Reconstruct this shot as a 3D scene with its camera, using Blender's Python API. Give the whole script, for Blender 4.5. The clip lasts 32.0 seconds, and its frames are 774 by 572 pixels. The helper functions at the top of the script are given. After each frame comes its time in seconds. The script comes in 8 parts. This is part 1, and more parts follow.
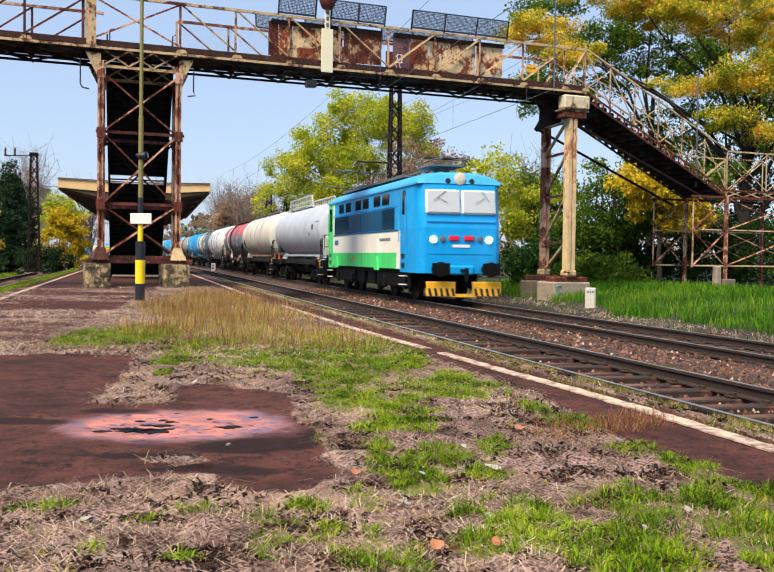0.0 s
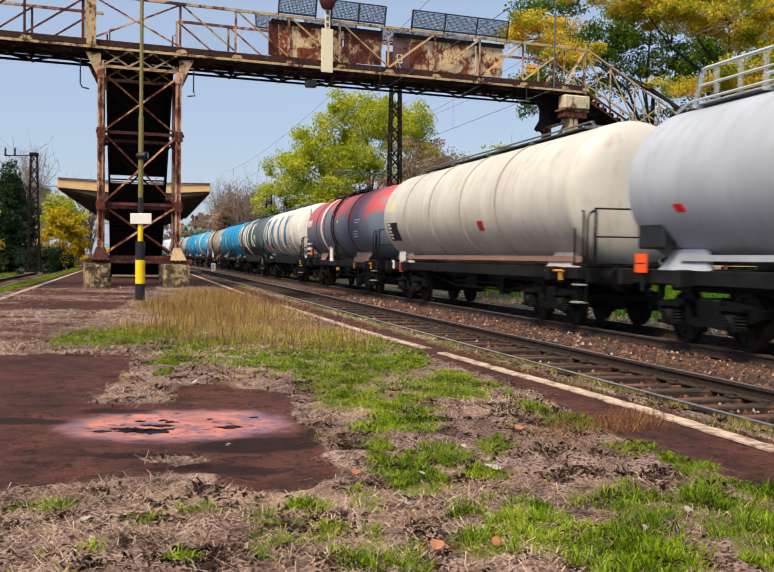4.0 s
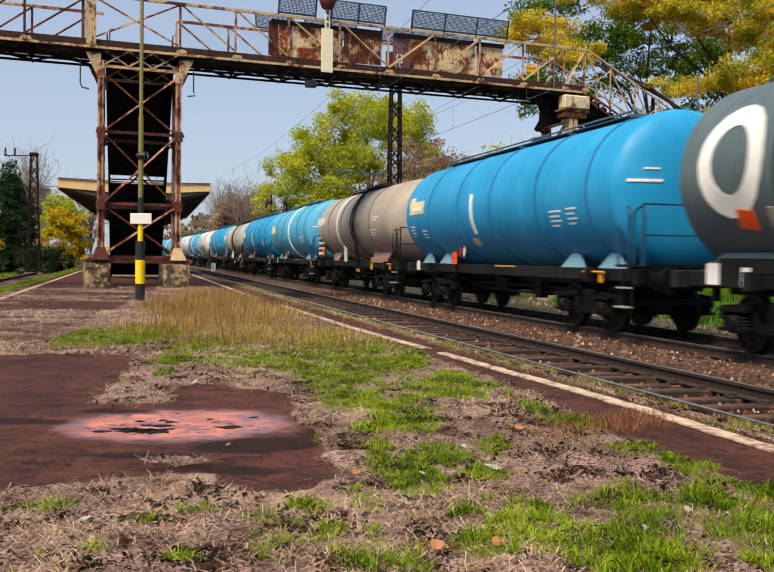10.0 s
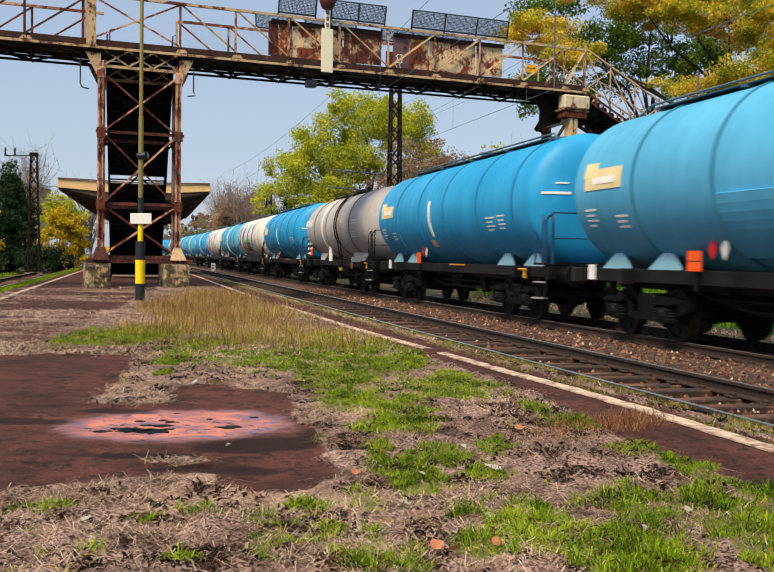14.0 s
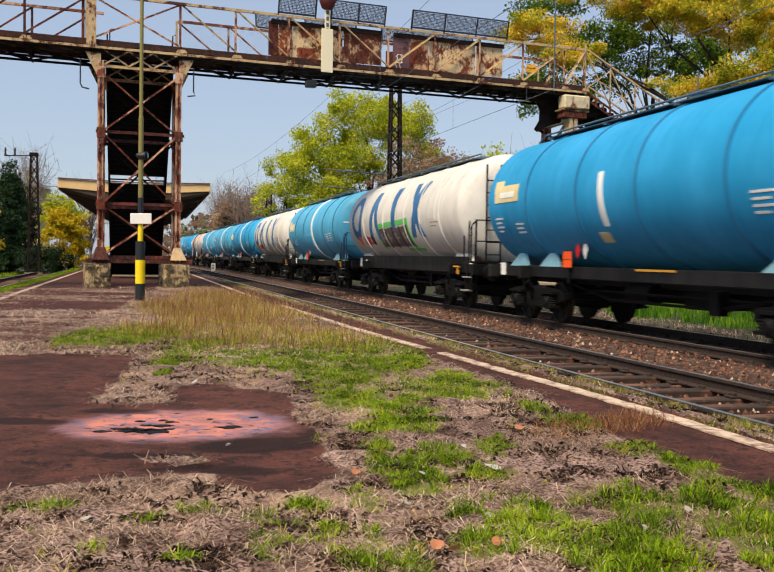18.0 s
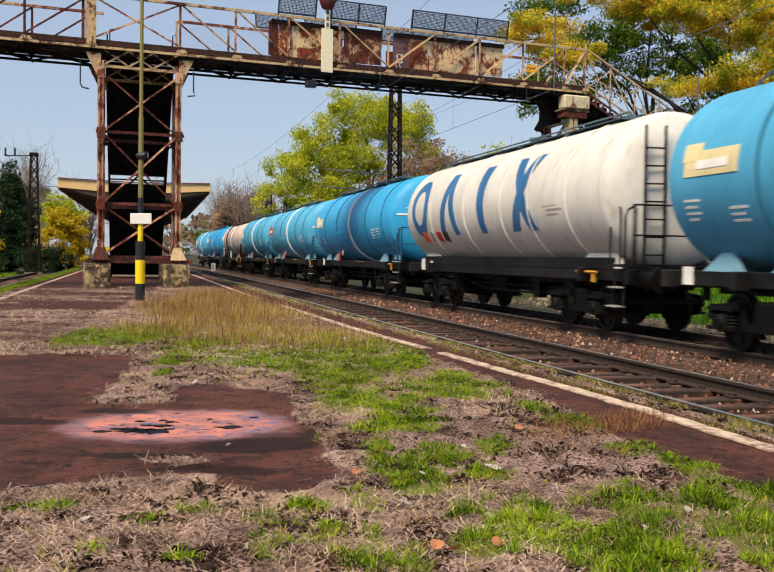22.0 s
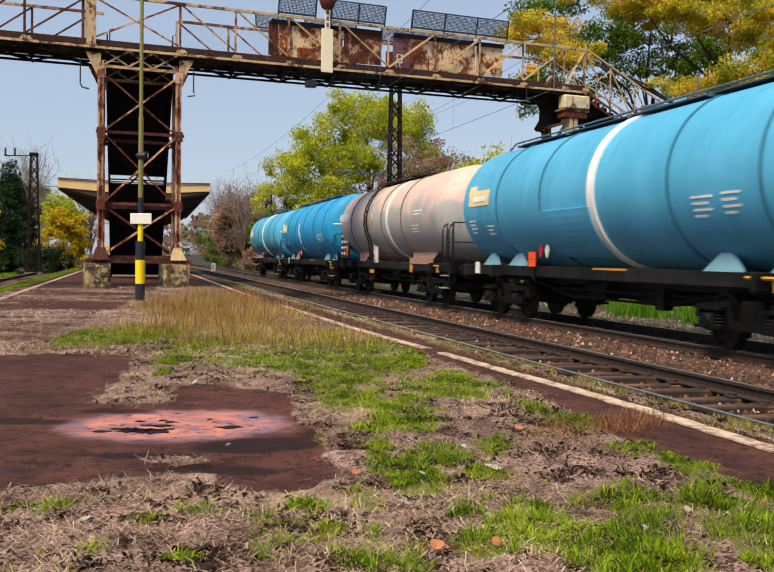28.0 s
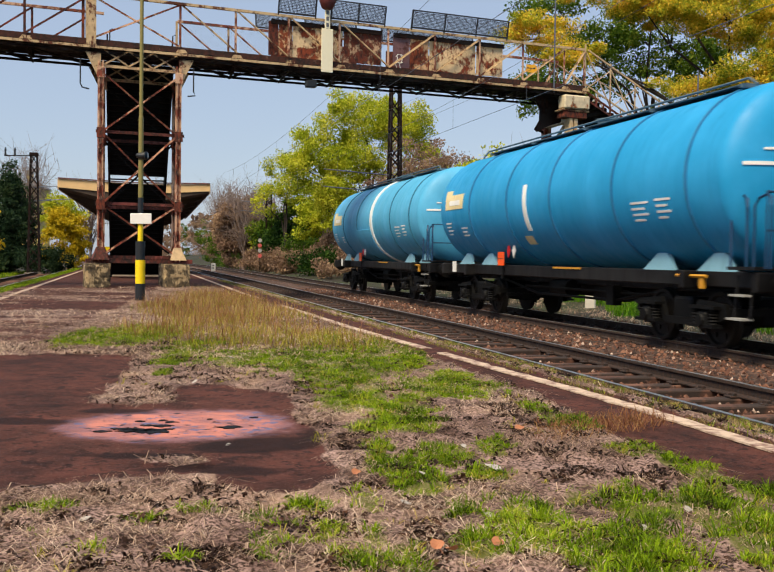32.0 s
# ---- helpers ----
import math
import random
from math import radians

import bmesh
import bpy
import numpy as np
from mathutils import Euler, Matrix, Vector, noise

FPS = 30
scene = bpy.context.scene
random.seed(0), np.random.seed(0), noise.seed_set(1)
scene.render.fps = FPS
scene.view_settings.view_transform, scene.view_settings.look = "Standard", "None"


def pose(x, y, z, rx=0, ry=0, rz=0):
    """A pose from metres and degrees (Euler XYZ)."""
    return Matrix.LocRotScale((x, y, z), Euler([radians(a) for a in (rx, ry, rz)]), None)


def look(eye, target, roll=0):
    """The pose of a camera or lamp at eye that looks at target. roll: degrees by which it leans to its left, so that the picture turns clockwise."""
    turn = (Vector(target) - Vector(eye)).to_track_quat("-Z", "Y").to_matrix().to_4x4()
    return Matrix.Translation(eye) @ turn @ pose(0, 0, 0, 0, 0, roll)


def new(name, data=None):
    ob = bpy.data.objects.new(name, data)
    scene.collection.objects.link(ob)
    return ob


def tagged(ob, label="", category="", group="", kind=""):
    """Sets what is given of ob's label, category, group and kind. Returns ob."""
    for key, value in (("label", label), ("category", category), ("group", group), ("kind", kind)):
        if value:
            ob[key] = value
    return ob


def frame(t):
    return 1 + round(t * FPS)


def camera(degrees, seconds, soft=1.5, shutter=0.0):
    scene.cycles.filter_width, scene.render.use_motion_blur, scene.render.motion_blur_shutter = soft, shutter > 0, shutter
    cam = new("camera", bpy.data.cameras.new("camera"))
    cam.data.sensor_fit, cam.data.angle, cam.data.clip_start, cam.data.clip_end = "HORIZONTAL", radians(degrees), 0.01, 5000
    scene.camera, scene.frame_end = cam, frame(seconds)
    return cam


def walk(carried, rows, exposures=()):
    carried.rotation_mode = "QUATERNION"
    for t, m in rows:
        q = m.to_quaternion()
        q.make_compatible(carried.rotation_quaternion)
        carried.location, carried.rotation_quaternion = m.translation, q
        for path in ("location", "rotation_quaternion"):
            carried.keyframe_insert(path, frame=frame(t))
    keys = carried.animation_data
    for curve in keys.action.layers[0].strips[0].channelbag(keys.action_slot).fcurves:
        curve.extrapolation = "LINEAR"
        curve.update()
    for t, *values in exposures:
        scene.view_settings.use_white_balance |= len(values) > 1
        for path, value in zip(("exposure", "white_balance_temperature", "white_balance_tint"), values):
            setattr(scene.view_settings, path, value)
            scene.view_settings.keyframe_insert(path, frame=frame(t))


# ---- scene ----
cam = camera(41.566, 32.0, soft=1.3, shutter=0.4)
EYE = pose(0, 0, 1.393, 90 - 1.602, 0, 0) @ pose(0, 0, 0, 0, 0, 0.755)
walk(cam, [(0.0, EYE), (32.0, EYE)], exposures=[(0.0, 0.5, 6350, 10), (0.5, 0.2, 6050, 10), (1.0, -0.2, 5700, 10), (1.5, 0.0, 5700, 10), (2.0, 0.12, 5800, 10), (3.0, 0.2, 6300, 10), (3.5, 0.22, 6500, 10), (6.0, 0.22, 6850, 10), (32.0, 0.2, 6850, 10)])

# ---- sky and sun ----
SUN_EL, SUN_AZ = 54.0, 215.0          # azimuth clockwise from +y
world = bpy.data.worlds.new("sky")
scene.world = world
world.use_nodes = True
wt = world.node_tree
sky = wt.nodes.new("ShaderNodeTexSky")
sky.sky_type = "NISHITA"
sky.sun_disc = False
sky.sun_elevation = radians(SUN_EL)
sky.sun_rotation = radians(SUN_AZ)
sky.air_density, sky.dust_density, sky.ozone_density = 1.0, 1.0, 2.2
veil = wt.nodes.new("ShaderNodeMix")          # thin even cloud over the whole sky
veil.data_type = "RGBA"
veil.inputs[0].default_value = 0.55
veil.inputs[7].default_value = (4.1, 5.0, 6.8, 1.0)
wt.links.new(sky.outputs[0], veil.inputs[6])
wt.links.new(veil.outputs[2], wt.nodes["Background"].inputs[0])
wt.nodes["Background"].inputs[1].default_value = 0.108
sun = new("sun", bpy.data.lights.new("sun", "SUN"))
sun.data.energy, sun.data.angle, sun.data.color = 4.7, radians(26), (1.0, 0.87, 0.67)
_az, _el = radians(SUN_AZ), radians(SUN_EL)
sun.matrix_world = look((0, 0, 50), (-50 * math.sin(_az) * math.cos(_el), -50 * math.cos(_az) * math.cos(_el), 50 - 50 * math.sin(_el)))


# ---- materials ----
def srgb(r, g, b):
    return tuple(((c / 255 + 0.055) / 1.055) ** 2.4 if c > 10 else c / 255 / 12.92 for c in (r, g, b)) + (1.0,)


class Nodes:
    """A small helper round one material's node tree."""

    def __init__(self, name):
        self.mat = bpy.data.materials.new(name)
        self.mat.use_nodes = True
        self.t = self.mat.node_tree
        self.b = self.t.nodes["Principled BSDF"]
        self.coord = self.t.nodes.new("ShaderNodeTexCoord")

    def link(self, a, b):
        self.t.links.new(a, b)

    def noise(self, scale, detail=4, stretch=(1, 1, 1), rough=0.6, shift=(0, 0, 0), distort=0.0):
        m = self.t.nodes.new("ShaderNodeMapping")
        m.inputs["Scale"].default_value = stretch
        m.inputs["Location"].default_value = shift
        self.link(self.coord.outputs["Object"], m.inputs[0])
        n = self.t.nodes.new("ShaderNodeTexNoise")
        n.inputs["Scale"].default_value, n.inputs["Detail"].default_value, n.inputs["Roughness"].default_value = scale, detail, rough
        n.inputs["Distortion"].default_value = distort
        self.link(m.outputs[0], n.inputs["Vector"])
        return n.outputs["Fac"]

    def ramp(self, fac, stops):
        r = self.t.nodes.new("ShaderNodeValToRGB")
        el = r.color_ramp.elements
        while len(el) < len(stops):
            el.new(0.5)
        for e, (p, c) in zip(el, stops):
            e.position = p
            e.color = c if len(c) == 4 else (*c, 1)
        self.link(fac, r.inputs[0])
        return r.outputs[0]

    def step(self, fac, lo, hi):
        m = self.t.nodes.new("ShaderNodeMapRange")
        m.inputs[1].default_value, m.inputs[2].default_value = lo, hi
        m.interpolation_type = "SMOOTHSTEP"
        self.link(fac, m.inputs[0])
        return m.outputs[0]

    def math(self, op, a, b):
        m = self.t.nodes.new("ShaderNodeMath")
        m.operation = op
        for i, v in ((0, a), (1, b)):
            if isinstance(v, (int, float)):
                m.inputs[i].default_value = v
            else:
                self.link(v, m.inputs[i])
        return m.outputs[0]

    def mix(self, fac, a, b, kind="MIX"):
        m = self.t.nodes.new("ShaderNodeMix")
        m.data_type, m.blend_type = "RGBA", kind
        for i, v in ((0, fac), (6, a), (7, b)):
            if isinstance(v, (int, float)):
                m.inputs[i].default_value = v
            elif isinstance(v, tuple):
                m.inputs[i].default_value = v
            else:
                self.link(v, m.inputs[i])
        return m.outputs[2]

    def bump(self, fac, strength=0.3, dist=0.01):
        n = self.t.nodes.new("ShaderNodeBump")
        n.inputs["Strength"].default_value, n.inputs["Distance"].default_value = strength, dist
        self.link(fac, n.inputs["Height"])
        self.link(n.outputs[0], self.b.inputs["Normal"])

    def done(self, color, rough=0.6, metal=0.0):
        for key, v in (("Base Color", color), ("Roughness", rough), ("Metallic", metal)):
            if isinstance(v, (int, float, tuple)):
                self.b.inputs[key].default_value = v
            else:
                self.link(v, self.b.inputs[key])
        return self.mat

    def random(self):
        return self.t.nodes.new("ShaderNodeObjectInfo").outputs["Random"]

    def island(self):
        return self.t.nodes.new("ShaderNodeNewGeometry").outputs["Random Per Island"]

    def height(self):
        s = self.t.nodes.new("ShaderNodeSeparateXYZ")
        self.link(self.coord.outputs["Object"], s.inputs[0])
        return s.outputs[2]


def painted(name, col, dirt=(60, 52, 46), amount=0.35, rough=0.38, streak=True, scale=1.0):
    """Painted steel: faded patches, run-down streaks and fine grime."""
    n = Nodes(name)
    c = srgb(*col)
    pale = tuple(min(1, x * 1.18 + 0.015) for x in c[:3]) + (1,)
    a = n.mix(n.step(n.noise(0.7 * scale, 5), 0.35, 0.7), c, pale)
    d = n.noise(2.6 * scale, 7, (2.2, 1, 0.35) if streak else (1, 1, 1), 0.65)
    a = n.mix(n.math("MULTIPLY", n.step(d, 0.5, 0.78), amount), a, srgb(*dirt))
    f = n.noise(38 * scale, 4)
    a = n.mix(n.math("MULTIPLY", n.step(f, 0.55, 0.75), amount * 0.45), a, srgb(*dirt))
    n.bump(f, 0.08, 0.004)
    return n.done(a, n.ramp(d, [(0.3, (rough,) * 3), (0.8, (min(1, rough + 0.3),) * 3)]))


def rusted(name, paint, amount=0.5, rust=(96, 48, 30), dark=(38, 24, 20), scale=1.0, rough=0.7):
    """Old paint flaking off over rust."""
    n = Nodes(name)
    d = n.noise(1.3 * scale, 8, rough=0.68, distort=0.6)
    e = n.noise(9 * scale, 7, (1, 1, 0.5), 0.7)
    m = n.math("ADD", n.math("MULTIPLY", d, 0.65), n.math("MULTIPLY", e, 0.35))
    r = n.mix(n.step(e, 0.38, 0.62), srgb(*dark), srgb(*rust))
    p = n.mix(n.step(n.noise(5 * scale, 5), 0.3, 0.75), srgb(*paint), tuple(x * 0.72 for x in srgb(*paint)[:3]) + (1,))
    lo = 0.62 - 0.28 * amount
    fac = n.step(m, lo, lo + 0.07)
    n.bump(m, 0.35, 0.01)
    return n.done(n.mix(fac, p, r), n.ramp(fac, [(0, (rough - 0.2,) * 3), (1, (0.9,) * 3)]))


def plain(name, col, rough=0.6, metal=0.0, vary=0.25, scale=12.0):
    n = Nodes(name)
    c = srgb(*col)
    f = n.noise(scale, 6)
    a = n.mix(f, tuple(x * (1 - vary) for x in c[:3]) + (1,), tuple(min(1, x * (1 + vary)) for x in c[:3]) + (1,))
    n.bump(f, 0.12, 0.004)
    return n.done(a, rough, metal)


def leafy(name, stops, rough=0.6, patch=0.35, share=0.45):
    """Leaves and blades: one shade a leaf, some light passing through."""
    n = Nodes(name)
    big = n.noise(patch, 4)
    fac = n.math("ADD", n.math("MULTIPLY", n.island(), 1 - share), n.math("MULTIPLY", n.step(big, 0.3, 0.7), share))
    col = n.ramp(fac, [(p, srgb(*c)) for p, c in stops])
    n.done(col, rough)
    n.b.inputs["Specular IOR Level"].default_value = 0.12
    tr = n.t.nodes.new("ShaderNodeBsdfTranslucent")
    n.link(col, tr.inputs[0])
    mx = n.t.nodes.new("ShaderNodeMixShader")
    mx.inputs[0].default_value = 0.3
    n.link(n.b.outputs[0], mx.inputs[1])
    n.link(tr.outputs[0], mx.inputs[2])
    n.link(mx.outputs[0], n.t.nodes["Material Output"].inputs[0])
    return n.mat


def glowing(name, col, strength):
    n = Nodes(name)
    n.b.inputs["Emission Color"].default_value = srgb(*col)
    n.b.inputs["Emission Strength"].default_value = strength
    return n.done(srgb(*col), 0.2)


M = {}
M["steel_cream"] = rusted("cream paint over rust", (206, 176, 132), 0.42)
M["steel_rust"] = rusted("rusted steel with old paint", (166, 116, 84), 0.8, (124, 56, 34))
M["steel_red"] = rusted("red-brown steel for rust and back-lit bays", (128, 60, 48), 0.7, (92, 42, 30))
M["steel_mixed"] = rusted("cream and rust steel", (214, 170, 136), 0.58, (142, 70, 50))
M["steel_dark"] = rusted("near-black rusted steel", (30, 24, 22), 0.6, (40, 24, 18), (12, 10, 9))
M["sheet"] = rusted("cream sheet flaking to rust", (238, 206, 158), 0.53, (142, 62, 32), (60, 27, 20), 1.1)
M["sheet_dark"] = rusted("sheet mostly rusted", (206, 168, 130), 0.78, (112, 50, 30), (50, 24, 20), 1.0)
M["sheet_mid"] = rusted("cream sheet half rusted", (226, 182, 134), 0.62, (142, 66, 36), (60, 27, 20), 1.1)
M["sheet_violet"] = rusted("dull violet-brown sheet", (120, 84, 84), 0.5, (96, 52, 44), (50, 30, 30), 0.9)
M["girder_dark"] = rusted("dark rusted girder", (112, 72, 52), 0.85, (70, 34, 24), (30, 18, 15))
M["mesh_dark"] = plain("dark wire mesh", (38, 40, 46), 0.6)
M["wire"] = plain("weathered wire", (104, 110, 122), 0.5, 0.6)
M["plinth"] = rusted("crumbling stained concrete", (176, 152, 112), 0.62, (92, 78, 56), (44, 38, 28), 1.6)
M["concrete"] = plain("weathered concrete", (150, 136, 120), 0.9, vary=0.45, scale=6)
M["concrete_dark"] = plain("stained concrete", (112, 100, 86), 0.9, vary=0.5, scale=5)
M["white_paint"] = plain("white paint", (226, 224, 218), 0.5, vary=0.08)
M["cream_panel"] = plain("cream enamel", (238, 228, 196), 0.4, vary=0.05)
M["yellow_paint"] = plain("yellow paint", (240, 208, 24), 0.4, vary=0.1)
M["black_paint"] = plain("black paint", (26, 30, 34), 0.45, vary=0.2)
M["olive_paint"] = plain("olive grey pole paint", (128, 118, 62), 0.5, vary=0.25)
M["black_under"] = plain("near-black running gear", (8, 8, 8), 0.6, vary=0.5, scale=20)
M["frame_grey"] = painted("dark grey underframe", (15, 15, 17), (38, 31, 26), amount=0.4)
M["rail_top"] = plain("polished rail head", (196, 196, 196), 0.34, 0.85, 0.15)
M["rail_side"] = rusted("rusty rail side", (46, 38, 34), 0.8, (62, 42, 32), (26, 20, 18), 4)
_n = Nodes("old wooden sleeper")
_g = _n.noise(7, 6, (0.35, 2.2, 1), 0.7)
_c = _n.ramp(_n.math("ADD", _n.math("MULTIPLY", _n.random(), 0.6), _n.math("MULTIPLY", _g, 0.4)), [(0.1, srgb(44, 29, 23)), (0.5, srgb(84, 55, 43)), (0.9, srgb(120, 84, 66))])
_n.bump(_g, 0.5, 0.01)
M["sleeper"] = _n.done(_n.mix(_n.step(_n.noise(3, 6), 0.46, 0.62), _c, srgb(46, 34, 28)), 0.95)
M["wheel"] = plain("worn wheel steel", (30, 28, 27), 0.5, 0.5, 0.4)
M["blue_a"] = painted("light blue tank paint", (40, 154, 208), (14, 76, 104), 0.25)
M["blue_b"] = painted("pale blue tank paint", (72, 160, 200), (34, 98, 130), 0.25)
M["blue_c"] = painted("strong blue tank paint", (18, 142, 196), (10, 84, 120), 0.2)
M["blue_a_ring"] = painted("mid blue band paint", (10, 92, 128), (10, 48, 66), 0.3)
M["blue_b_ring"] = painted("pale blue band paint", (34, 106, 134), (24, 64, 82), 0.3)
M["blue_c_ring"] = painted("strong blue band paint", (18, 104, 150), (12, 60, 88), 0.3)
M["ring_grey"] = painted("brown-grey band paint", (104, 92, 84), (70, 58, 50), 0.4)
M["ring_red"] = painted("dull red band paint", (104, 50, 52), (60, 40, 40), 0.4)
# near-black colour carries the shade inside the tower
M["tower_shade"] = plain("near-black steel, tower shade painted in", (20, 17, 16), 0.8, vary=0.4)
M["hoop_blue"] = painted("navy rail paint", (12, 56, 92), (40, 40, 44), 0.4)
M["blue_saddle"] = painted("pale blue saddle paint", (120, 168, 186), (60, 90, 100), 0.4)
M["silver"] = painted("silver grey tank paint", (170, 176, 186), (118, 118, 122), 0.35)
M["tank_white"] = painted("off-white tank paint", (206, 203, 197), (124, 112, 96), 0.5)
M["tank_cream"] = painted("creamy white tank paint", (198, 194, 186), (122, 108, 92), 0.55)
M["tank_dark"] = painted("dark slate tank paint", (82, 98, 103), (40, 48, 52), 0.4)
M["tank_dark_ring"] = painted("darker slate band paint", (44, 56, 61), (26, 32, 36), 0.4)
M["tank_grey"] = painted("warm grey tank paint", (158, 148, 138), (92, 78, 66), 0.55)
M["tank_pale"] = painted("pale grey tank paint", (170, 166, 164), (104, 94, 86), 0.5)
M["step_grey"] = plain("worn grey step", (150, 150, 146), 0.6)
M["beige"] = painted("faded beige-pink steel", (160, 122, 106), (110, 80, 64), 0.5)
M["white_mark"] = painted("white marking", (226, 226, 222), (150, 150, 150), 0.3)
M["blue_mark"] = painted("blue marking", (34, 98, 150), (30, 60, 80), 0.3)
M["cream_mark"] = painted("cream placard", (214, 198, 150), (140, 110, 70), 0.45)
M["red_mark"] = painted("faded red placard", (176, 74, 70), (190, 150, 100), 0.5)
M["orange_plate"] = plain("orange hazard plate", (250, 92, 20), 0.45, vary=0.05)
M["red_plate"] = plain("red plate", (200, 22, 34), 0.45, vary=0.1)
M["green_graffiti"] = plain("green spray paint", (96, 196, 104), 0.6, vary=0.15)
M["brown_graffiti"] = plain("brown spray paint", (96, 82, 78), 0.6, vary=0.2)
M["teal_graffiti"] = plain("teal spray paint", (60, 150, 140), 0.6, vary=0.15)
M["amber"] = painted("amber handbrake rail paint", (196, 140, 40), (80, 60, 30), 0.5)
M["loco_blue"] = painted("locomotive blue", (16, 150, 218), (16, 70, 108), 0.22, 0.3)
M["loco_roof"] = painted("locomotive roof blue", (60, 164, 216), (50, 90, 120), 0.35)
M["loco_green"] = painted("locomotive green", (70, 206, 112), (50, 90, 60), 0.25, 0.3)
M["loco_white"] = painted("locomotive cream", (238, 232, 220), (150, 140, 124), 0.25, 0.3)
M["roof_grey"] = plain("grey roof gear", (96, 100, 104), 0.6)
M["walk_grey"] = plain("worn grating", (74, 96, 108), 0.6, vary=0.35)
M["walk_rail"] = plain("pale rail paint", (186, 192, 194), 0.5, vary=0.12)
M["ceramic"] = plain("brown-grey insulator", (120, 128, 132), 0.25)
M["lamp_on"] = glowing("lit headlamp", (255, 250, 235), 2.0)
M["lamp_off"] = plain("unlit lamp glass", (196, 190, 170), 0.15)
M["red_lamp"] = plain("red lamp glass", (214, 30, 52), 0.2)
M["grille"] = plain("dark blue louvre", (8, 84, 122), 0.35)
M["roof_felt"] = plain("dark canopy soffit", (70, 58, 48), 0.9)
M["canopy"] = plain("ochre painted fascia", (222, 186, 132), 0.8, vary=0.12, scale=3)
M["plaster"] = plain("yellow plaster", (190, 172, 110), 0.9, vary=0.15, scale=1)
M["bark"] = plain("dark bark", (48, 40, 34), 0.95, vary=0.5, scale=7)
M["bark_pale"] = plain("grey twigs", (120, 104, 96), 0.95, vary=0.4, scale=7)
for _k in ("black_under", "frame_grey", "wheel", "steel_dark", "tower_shade", "grille"):
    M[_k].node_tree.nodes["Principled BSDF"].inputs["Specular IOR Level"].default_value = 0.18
for _k in ("blue_a", "blue_b", "blue_c", "tank_white", "tank_cream", "tank_dark", "tank_grey", "tank_pale", "silver", "loco_blue", "loco_green", "loco_white"):
    M[_k].node_tree.nodes["Principled BSDF"].inputs["Specular IOR Level"].default_value = 0.3
M["glass"] = Nodes("dark window glass").done(srgb(12, 26, 38), 0.1)
M["glass"].node_tree.nodes["Principled BSDF"].inputs["Specular IOR Level"].default_value = 0.25
M["glass_pale"] = Nodes("pale windscreen glass").done(srgb(186, 192, 196), 0.08)


def worn_tank(name, low, high, z0, z1):
    """Two coats of paint, the upper one worn off downwards in ragged patches."""
    n = Nodes(name)
    k = n.step(n.height(), z0, z1)
    e = n.noise(1.1, 8, (0.8, 1, 1.2), 0.6, distort=0.4)
    m = n.math("ADD", n.math("MULTIPLY", k, 0.46), n.math("MULTIPLY", e, 0.95))
    fac = n.step(n.math("ADD", m, n.math("MULTIPLY", n.math("SUBTRACT", n.noise(9, 5), 0.5), 0.12)), 0.62, 0.8)
    d = n.noise(3.2, 7, (2, 1, 0.4))
    a = n.mix(fac, srgb(*low), srgb(*high))
    a = n.mix(n.math("MULTIPLY", n.step(d, 0.48, 0.8), 0.4), a, srgb(76, 70, 68))
    n.b.inputs["Specular IOR Level"].default_value = 0.3
    return n.done(a, 0.5)


M["worn_red"] = worn_tank("grey tank with worn red coat", (104, 118, 136), (184, 88, 94), 1.9, 4.3)
M["worn_pink"] = worn_tank("grey tank with worn pink coat", (166, 166, 168), (212, 184, 174), 1.8, 4.2)


